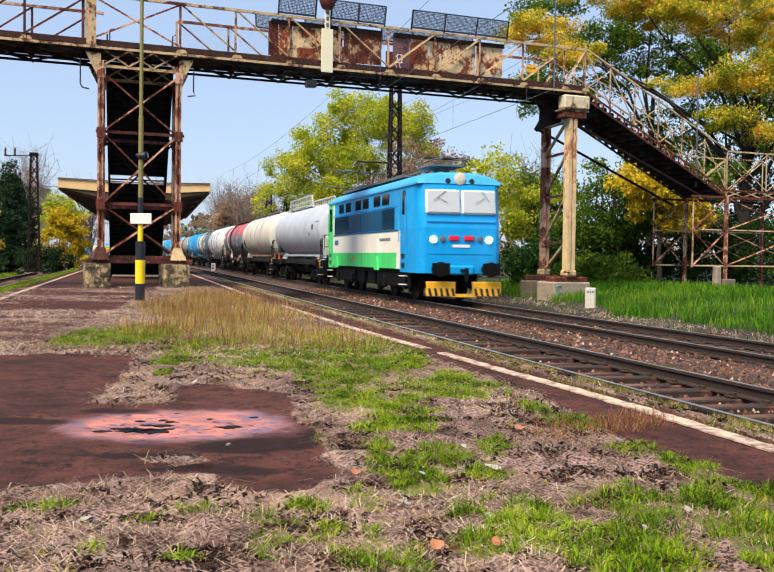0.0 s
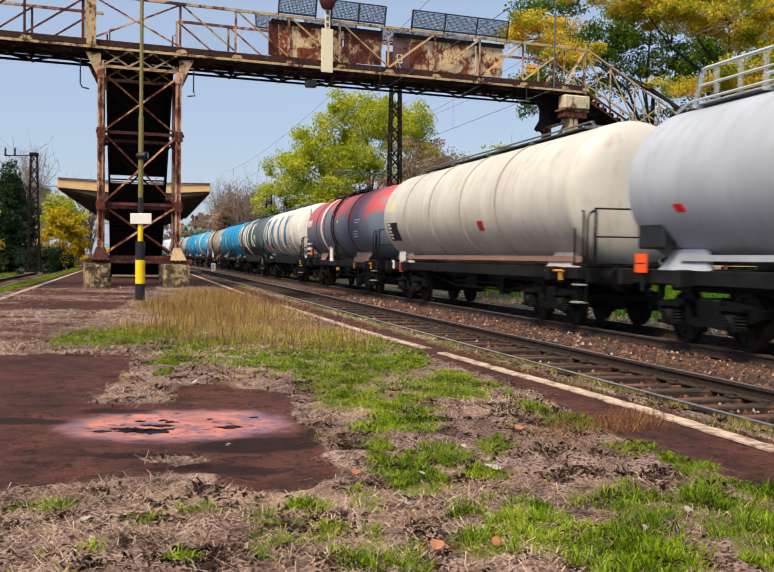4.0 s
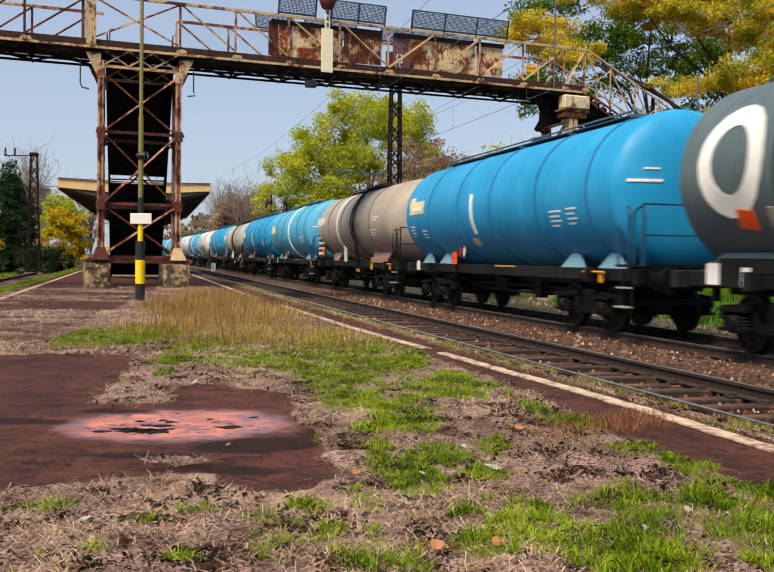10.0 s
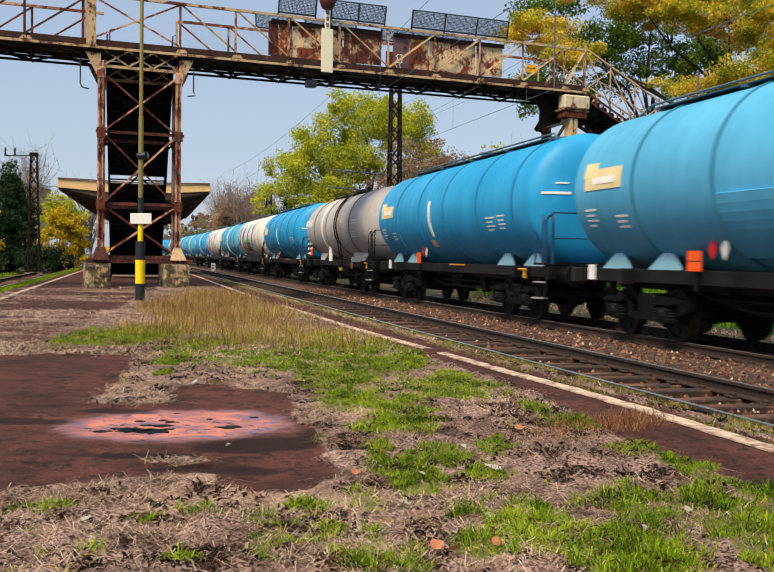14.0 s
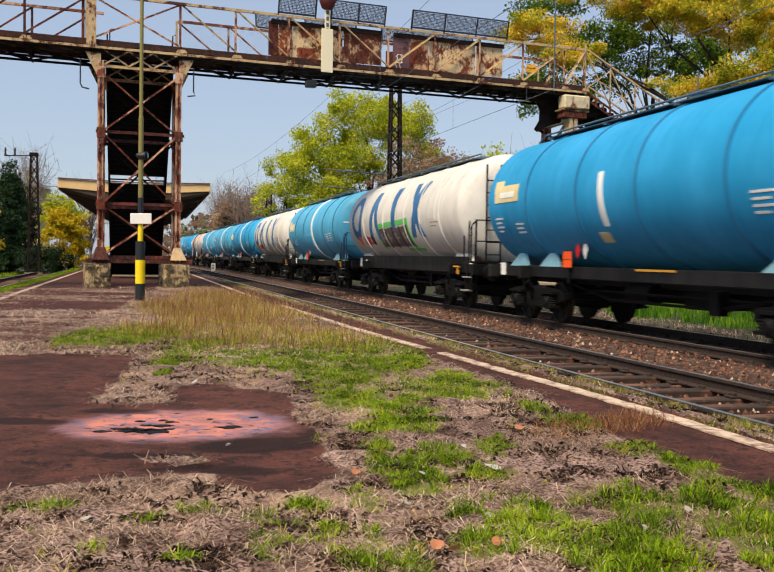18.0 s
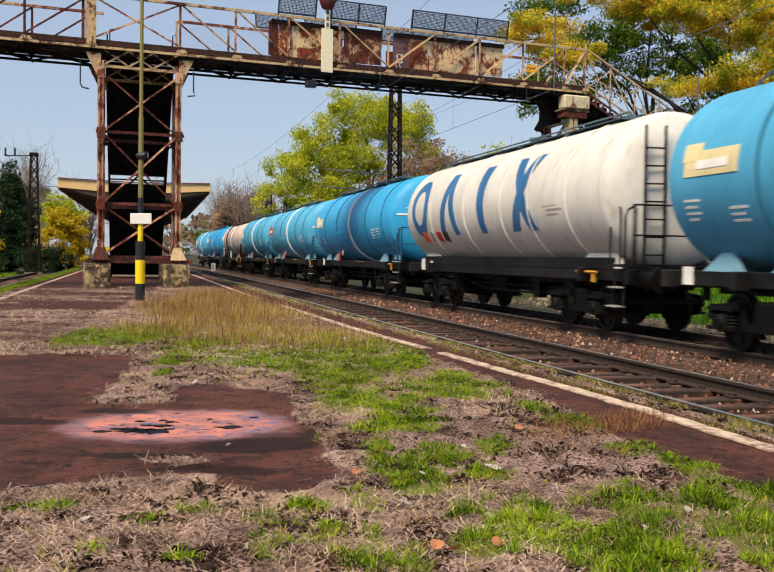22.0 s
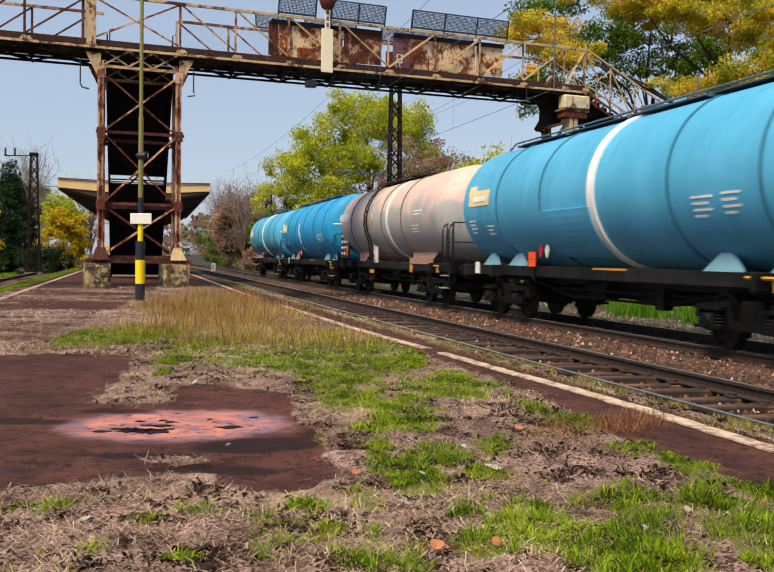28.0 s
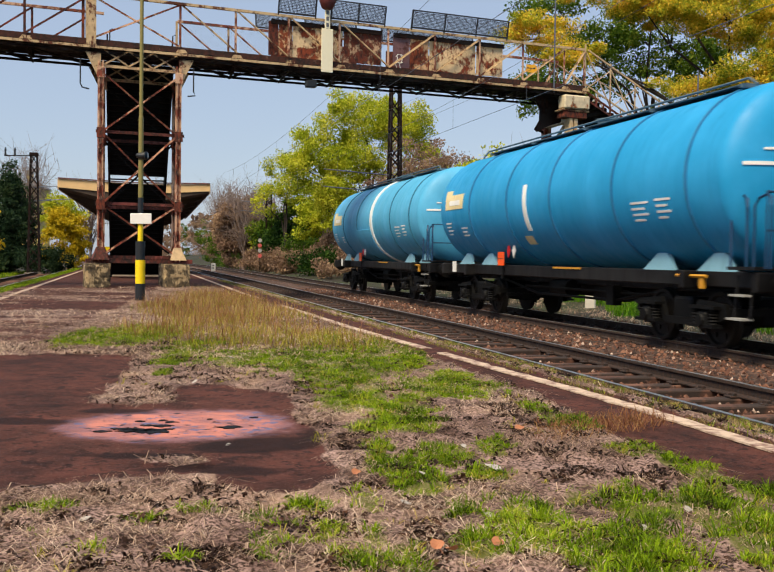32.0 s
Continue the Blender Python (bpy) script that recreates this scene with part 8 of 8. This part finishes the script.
    tree("dark_conifer", "dark evergreen beyond the side track", (-32.5, 88, -0.3), 9, [(0, 0, 3.5, 2.4, 2, 3.4), (0.5, 0, 6, 1.6, 1.5, 2.2)], 80, 70, 0.2, "conifer", 57, 0.2, clump=0.7)
    tree("dark_conifer", "dark evergreen beyond the side track", (-30.4, 80, -0.3), 5.6, [(0, 0, 2.8, 2.2, 2, 2.8)], 60, 70, 0.2, "conifer", 58, 0.2, clump=0.7)
    tree("hedge", "dark clipped hedge beside the side track", (-26.2, 78, -0.3), 2.4, [(0, 0, 1.0, 2.2, 1.5, 1.2)], 60, 60, 0.14, "conifer", 56, 0.0, clump=0.5, cat="hedge")
    for i, (x, y, h) in enumerate(((-35, 100, 12), (-38, 104, 11), (-31.5, 108, 9), (-33, 140, 12), (-36, 150, 12))):
        bare_tree("leafless greyish-pink tree beyond the side track", (x, y, -0.3), h, 3.2, 60, 95 + i)


plant_trees()


def far_woods():
    """A belt of woods round the horizon."""
    rng = np.random.default_rng(77)
    cs, rs = [], []
    for _ in range(420):
        a = rng.random() * 6.283
        d = 190 + 120 * rng.random()
        x, y = d * math.sin(a), d * math.cos(a) + 20
        off = x - float(np.interp(along(min(y, 380)), _S, _X)) if y > 0 else 99
        if abs(off + 4) < 8 and y > 0:
            continue
        for k in range(3):
            cs.append((x + rng.normal() * 3, y + rng.normal() * 3, 1.5 + 3 * k + rng.random() * 2))
            rs.append(3.2 - 0.6 * k)
    tagged(new("far_woods", leaf_mesh("far_woods", cs, rs, 46, 0.7, "leaf_brown", rng)), "distant autumn woods along the horizon", "woods", kind="stuff")


far_woods()


# ---- grass, straw and weeds ----
def blades(name, label, pts, hs, ws, lean, mat, rng, cat="grass", dirs=None):
    """Blades standing on pts: each a tapering leaf of two faces, joined into one mesh."""
    N = len(pts)
    p = np.array(pts)
    a = rng.random(N) * 6.283
    side = np.stack([np.cos(a), np.sin(a), np.zeros(N)], 1)
    b = rng.random(N) * 6.283 if dirs is None else dirs + rng.normal(size=N) * 0.6
    dirn = np.stack([np.cos(b), np.sin(b), np.zeros(N)], 1)
    h, w = np.array(hs)[:, None], np.array(ws)[:, None]
    ln = (np.array(lean) * (0.4 + 1.2 * rng.random(N)))[:, None]
    v = np.empty((N, 6, 3))
    up = np.array([0, 0, 1.0])
    mid = p + dirn * h * ln * 0.35 + up * h * 0.6 * (1 - 0.3 * np.minimum(ln, 1))
    tip = p + dirn * h * ln + up * h * np.maximum(0.06, 1 - 0.75 * np.minimum(ln, 1.25))
    v[:, 0], v[:, 1] = p - side * w / 2, p + side * w / 2
    v[:, 2], v[:, 5] = mid + side * w * 0.4, mid - side * w * 0.4
    v[:, 3], v[:, 4] = tip + side * w * 0.06, tip - side * w * 0.06
    ix = (np.arange(N)[:, None] * 6 + np.array([0, 1, 2, 5, 5, 2, 3, 4])[None]).astype(np.int32)
    me = bpy.data.meshes.new(name)
    me.vertices.add(N * 6)
    me.loops.add(N * 8)
    me.polygons.add(N * 2)
    me.vertices.foreach_set("co", v.ravel())
    me.loops.foreach_set("vertex_index", ix.ravel())
    me.polygons.foreach_set("loop_start", np.arange(0, N * 8, 4, dtype=np.int32))
    me.update(calc_edges=True)
    me.materials.append(M[mat])
    return tagged(new(name, me), label, cat, kind="stuff")


def tufts(rng, roots, per, spread):
    """Blades bunched round their roots and bending outwards: points, directions, size of the tuft."""
    k = np.repeat(np.arange(len(roots)), rng.integers(per // 2, per * 3 // 2, len(roots)))
    a = rng.random(len(k)) * 6.283
    r = spread * rng.random(len(k)) ** 0.7 * (0.5 + rng.random(len(roots)))[k]
    pts = np.array(roots)[k] + np.stack([r * np.cos(a), r * np.sin(a), np.zeros(len(k))], 1)
    return pts, a, (0.45 + 1.1 * rng.random(len(roots)) ** 1.5)[k]


_RY = np.array(ROWS_Y)
_KIND = np.random.default_rng(2).normal(size=(64, 64))


def rough(x, y, scale):
    """Smooth blotches between about -0.5 and 0.5."""
    u, v = x * scale + 900, y * scale + 900
    i, j = np.floor(u).astype(int), np.floor(v).astype(int)
    a, b = u - i, v - j
    a, b = a * a * (3 - 2 * a), b * b * (3 - 2 * b)
    k = lambda p, q: _KIND[p % 64, q % 64]
    return 0.45 * ((k(i, j) * (1 - a) + k(i + 1, j) * a) * (1 - b) + (k(i, j + 1) * (1 - a) + k(i + 1, j + 1) * a) * b)


def field(rng, y0, y1, n, dens, power=1.6):
    """Points on the platform, n trials thinned out by dens(x, y, soil, green)."""
    y = y0 + (y1 - y0) * rng.random(n) ** power
    s = np.interp(y, _Y, _S)
    th, mx = np.interp(s, _S, _T), np.interp(s, _S, _X)
    lo = np.maximum(EDGE_L, (-0.42 * y - 0.8 - mx) / np.cos(th))
    off = lo + (EDGE_R + 0.05 - lo) * rng.random(n)
    x, yy = mx + np.cos(th) * off, y - np.sin(th) * off
    j = np.clip(np.searchsorted(_RY, y), 0, len(_RY) - 1)
    i = np.clip(np.round((off - EDGE_L) / (EDGE_R - EDGE_L) * COLS).astype(int), 0, COLS)
    c = COVER[j, i]
    keep = rng.random(n) < dens(x, yy, c[:, 0], c[:, 1])
    return np.stack([x, yy, RELIEF[j, i] - 0.002], 1)[keep]


def grow():
    rng = np.random.default_rng(12)
    # fresh grass in tufts
    dg = lambda x, y, s, g: np.clip(1.5 * g, 0, 1) ** 1.1 * np.clip(0.25 + 1.9 * (rough(x, y, 6) + 0.25 + 0.4 * rough(x + 7, y, 15)), 0, 1)
    pts, dr, big = tufts(rng, field(rng, 2.6, 17, 62000, dg, 1.35), 18, 0.033)
    N = len(pts)
    big = big * np.where((pts[:, 1] < 4.9) & (pts[:, 0] > 0.3), 0.9, 0.66)
    blades("green_grass", "fresh green grass tufts on the platform", pts, (0.025 + 0.075 * rng.random(N)) * big, 0.003 + 0.0035 * rng.random(N), np.full(N, 0.75), "grass", rng, dirs=dr)
    pts = field(rng, 2.6, 17, 260000, lambda x, y, s, g: 0.9 * np.clip(g, 0, 1) * np.clip(0.3 + 1.2 * rough(x, y, 9), 0.05, 1))
    N = len(pts)
    blades("green_grass", "short green grass between the tufts", pts, 0.012 + 0.035 * rng.random(N), 0.003 + 0.004 * rng.random(N), np.full(N, 0.8), "grass", rng)
    pts, dr, big = tufts(rng, field(rng, 2.6, 17, 22000, lambda x, y, s, g: 0.4 * dg(x, y, s, g) + 0.1 * s * np.clip(rough(x, y, 3) + 0.2, 0, 1), 1.3), 9, 0.03)
    N = len(pts)
    blades("yellowing_grass", "yellowing grass between the tufts", pts, (0.02 + 0.06 * rng.random(N)) * big, 0.0025 + 0.003 * rng.random(N), np.full(N, 1.0), "grass_dull", rng, dirs=dr)
    # dry straw lying flat
    worn = lambda x, y: np.clip(np.min([np.hypot((x - e[0]) / e[2], (y - e[1]) / e[3]) for e in BARE], 0) - 0.45, 0.08, 1)
    pts = field(rng, 2.6, 18, 560000, lambda x, y, s, g: worn(x, y) * np.clip(s - 0.2, 0, 1) * (0.08 + np.clip(rough(x, y, 3.5) + 0.3 + 0.6 * rough(x, y + 5, 11), 0, 1)) * (1 - 0.5 * g))
    N = len(pts)
    blades("dry_straw", "flattened dry straw and litter on the soil", pts, 0.015 + 0.07 * rng.random(N) ** 2.4, 0.002 + 0.0035 * rng.random(N) ** 1.5, np.full(N, 2.0), "straw", rng)
    pts, dr, big = tufts(rng, field(rng, 2.6, 14, 9000, lambda x, y, s, g: 0.5 * np.clip(s - 0.3, 0, 1) * np.clip(rough(x + 3, y, 4) + 0.1, 0, 1), 1.4), 12, 0.03)
    N = len(pts)
    blades("dry_straw", "dead grass tufts on the soil", pts, (0.025 + 0.045 * rng.random(N)) * big, 0.0025 + 0.003 * rng.random(N), np.full(N, 1.3), "straw", rng, dirs=dr)

    pts = field(rng, 12, 36, 70000, lambda x, y, s, g: np.clip(s - 0.25, 0, 1), 1.2)
    N = len(pts)
    blades("dry_straw", "dry grass bands across the far platform", pts, 0.02 + 0.06 * rng.random(N), 0.006 + 0.008 * rng.random(N), np.full(N, 1.4), "straw", rng)
    # dark crumbs and clods among the straw
    pts = field(rng, 2.6, 14, 300000, lambda x, y, s, g: np.clip(s - 0.3, 0, 1) * np.clip(rough(x, y, 6) + 0.15, 0, 1))
    N = len(pts)
    blades("leaf_litter", "dark crumbled leaf litter on the soil", pts, 0.014 + 0.04 * rng.random(N) ** 2, 0.008 + 0.02 * rng.random(N), np.full(N, 1.2), "litter", rng)

    # standing dry weeds
    def dw(x, y, s, g):
        k = np.zeros(len(x))
        for e in WEEDS:
            a = radians(e[4])
            dx, dy = x - e[0], y - e[1]
            k = np.maximum(k, 1.15 - np.hypot((dx * math.cos(a) + dy * math.sin(a)) / e[2], (dy * math.cos(a) - dx * math.sin(a)) / e[3]))
        return np.clip(k * 1.5, 0, 1) * (0.25 + np.clip(rough(x, y, 1.2) + 0.4, 0, 1))

    pts = field(rng, 9, 32, 100000, lambda x, y, s, g: dw(x, y, s, g) * np.clip((y - 10.5) / 6, 0.12, 1), 1.1)
    N = len(pts)
    blades("dry_weeds", "standing dry reddish-beige weeds on the platform", pts, (0.06 + 0.32 * rng.random(N) ** 2.0) * np.clip(0.4 + pts[:, 1] / 24, 0, 1.15), 0.003 + 0.006 * rng.random(N), np.full(N, 0.4), "weed", rng)
    pts = field(rng, 8, 30, 85000, dw, 1.4)
    N = len(pts)
    blades("weed_grass", "grass among the dry weeds", pts, 0.06 + 0.16 * rng.random(N), 0.004 + 0.005 * rng.random(N), np.full(N, 0.6), "grass_dull", rng)
    k = rng.random(1100)
    pts = np.stack([0.85 + 0.85 * k + 0.3 * rng.random(1100), 6.1 + 0.7 * k + 0.5 * rng.random(1100), np.full(1100, PZ + 0.01)], 1)
    blades("dry_weeds", "tuft of dry reddish weeds beside the asphalt", pts, 0.04 + 0.13 * rng.random(1100) ** 1.6, 0.0025 + 0.003 * rng.random(1100), np.full(1100, 0.8), "weed", rng)
    # along the kerb
    pts = []
    for _ in range(52000):
        s = -8 + 45 * rng.random() ** 1.3
        if noise.noise((s * 1.7, 0, 41)) > -0.25 + 0.4 * rng.random():
            p = line(s, EDGE_R + 0.17 - 0.34 * rng.random() ** 1.8, PZ)
            pts.append(tuple(p))
    N = len(pts)
    blades("kerb_grass", "grass growing along the platform edge", pts[: N // 5], 0.02 + 0.06 * rng.random(N // 5), 0.004 + 0.004 * rng.random(N // 5), np.full(N // 5, 0.6), "grass", rng)
    blades("kerb_grass", "dry grass along the platform edge", pts[N // 5:], 0.02 + 0.05 * rng.random(N - N // 5), 0.004 + 0.004 * rng.random(N - N // 5), np.full(N - N // 5, 0.9), "kerb_straw", rng)
    # lush verge across the tracks
    pts, dry = [], []
    for _ in range(60000):
        s = -4 + 46 * rng.random()
        off = GAP + 2.4 + 12 * rng.random() ** 1.2
        p = line(s, off)
        if p.x < 0.05 * p.y or p.x > 0.45 * p.y + 1:
            continue
        p.z = ground_height(p.x, p.y)
        k = (off - GAP - 2.4) + 1.2 * noise.noise((p.x * 0.6, p.y * 0.6, 51))
        if p.x / p.y < 0.215 and off < 11.5:
            k -= 1.2
        (pts if k > 2.4 else dry if k > 0.3 and rng.random() < 0.4 else []).append(tuple(p))
    N = len(pts)
    blades("verge_grass", "lush tall green grass on the verge across the tracks", pts, 0.18 + 0.34 * rng.random(N), 0.012 + 0.014 * rng.random(N), np.full(N, 0.4), "grass_verge", rng)
    N = len(dry)
    blades("verge_straw", "dry grass edge beside the far track", dry, 0.08 + 0.14 * rng.random(N), 0.010 + 0.010 * rng.random(N), np.full(N, 0.9), "straw", rng)
    # left verge
    pts = []
    for _ in range(9000):
        p = line(25 + 60 * rng.random(), LEFT_TRACK - 2.3 - 6 * rng.random())
        p.z = ground_height(p.x, p.y)
        pts.append(tuple(p))
    N = len(pts)
    blades("verge_grass", "green grass beyond the side track", pts, 0.15 + 0.25 * rng.random(N), 0.02 + 0.02 * rng.random(N), np.full(N, 0.5), "grass", rng)
    pts = []
    for _ in range(5000):
        p = line(18 + 50 * rng.random(), EDGE_L - 0.15 + 0.5 * rng.random(), PZ)
        pts.append(tuple(p))
    N = len(pts)
    blades("kerb_grass", "grass growing along the platform edge", pts, 0.06 + 0.1 * rng.random(N), 0.012 + 0.01 * rng.random(N), np.full(N, 0.6), "grass", rng)


grow()


def scraps():
    """Fallen leaves and paper scraps."""
    rng = random.Random(6)
    spots = [(0.2, 3.77, 0.028), (0.25, 3.72, 0.024), (0.43, 3.81, 0.024), (0.85, 6.42, 0.03), (-0.14, 5.03, 0.024)]
    for x, y, r in spots:
        t = thing("fallen_leaf", "curled brown fallen leaf lying on the grass", "fallen leaf", pose(x, y, PZ + 0.05, 30 * rng.random(), 35, 360 * rng.random()), "fallen leaves")
        g = Geo()
        n = 9
        o = [(r * (1.2 if k in (0,) else 0.9 + 0.2 * math.sin(k * 3)) * math.cos(2 * math.pi * k / n), r * math.sin(2 * math.pi * k / n)) for k in range(n)]
        g.add([(0, 0, -0.008)] + [(a, b, 0.012 * math.cos(k)) for k, (a, b) in enumerate(o)], [(0, k + 1, (k + 1) % n + 1) for k in range(n)])
        part("blade", g, "dead_leaf", t)
        part("stalk", Geo().tube([(r, 0, 0), (r * 1.9, 0.003, 0.006)], 0.0016, 4), "dead_leaf", t)
    for x, y, r in ((0.45, 5.82, 0.02), (0.56, 5.26, 0.028), (0.19, 5.06, 0.014), (0.09, 4.45, 0.022), (0.44, 4.26, 0.022), (1.05, 4.09, 0.016), (1.32, 4.39, 0.016), (-0.89, 12.5, 0.07), (-1.21, 4.1, 0.02), (-1.62, 10.69, 0.03), (-1.62, 8.62, 0.025), (-0.89, 5.77, 0.014)):
        t = thing("paper_scrap", "small crumpled white paper scrap on the ground", "litter", pose(x, y, PZ + 0.035, 20 * rng.random(), 15, 360 * rng.random()), "paper scraps")
        g = Geo()
        n = 8
        o = [(r * (0.7 + 0.6 * rng.random()) * math.cos(2 * math.pi * k / n) * 1.4, r * (0.7 + 0.5 * rng.random()) * math.sin(2 * math.pi * k / n), 0.012 * rng.random()) for k in range(n)]
        r *= 0.8
        g.add([(0, 0, 0.014)] + o + [(0, 0, -0.004)], [(0, k + 1, (k + 1) % n + 1) for k in range(n)] + [(n + 1, (k + 1) % n + 1, k + 1) for k in range(n)])
        part("sheet", g, "paper", t)


M["paper"] = plain("dirty paper", (164, 158, 150), 0.9, vary=0.2, scale=50)
M["dead_leaf"] = plain("brown leaf", (170, 112, 78), 0.8, vary=0.3, scale=60)
scraps()


# ---- what moves ----
def motions():
    for t, mid, half in RUNNING:
        walk(t, [(k * 0.5, on_track(mid - gone(k * 0.5), half)) for k in range(65)])
    last = int(32.0 * FPS)
    for w, dx, r in WHEELSETS:
        walk(w, [(k / FPS, pose(dx, 0, r, 0, math.degrees(gone(k / FPS) / r) % 360.0, 0)) for k in range(last + 1)])


motions()
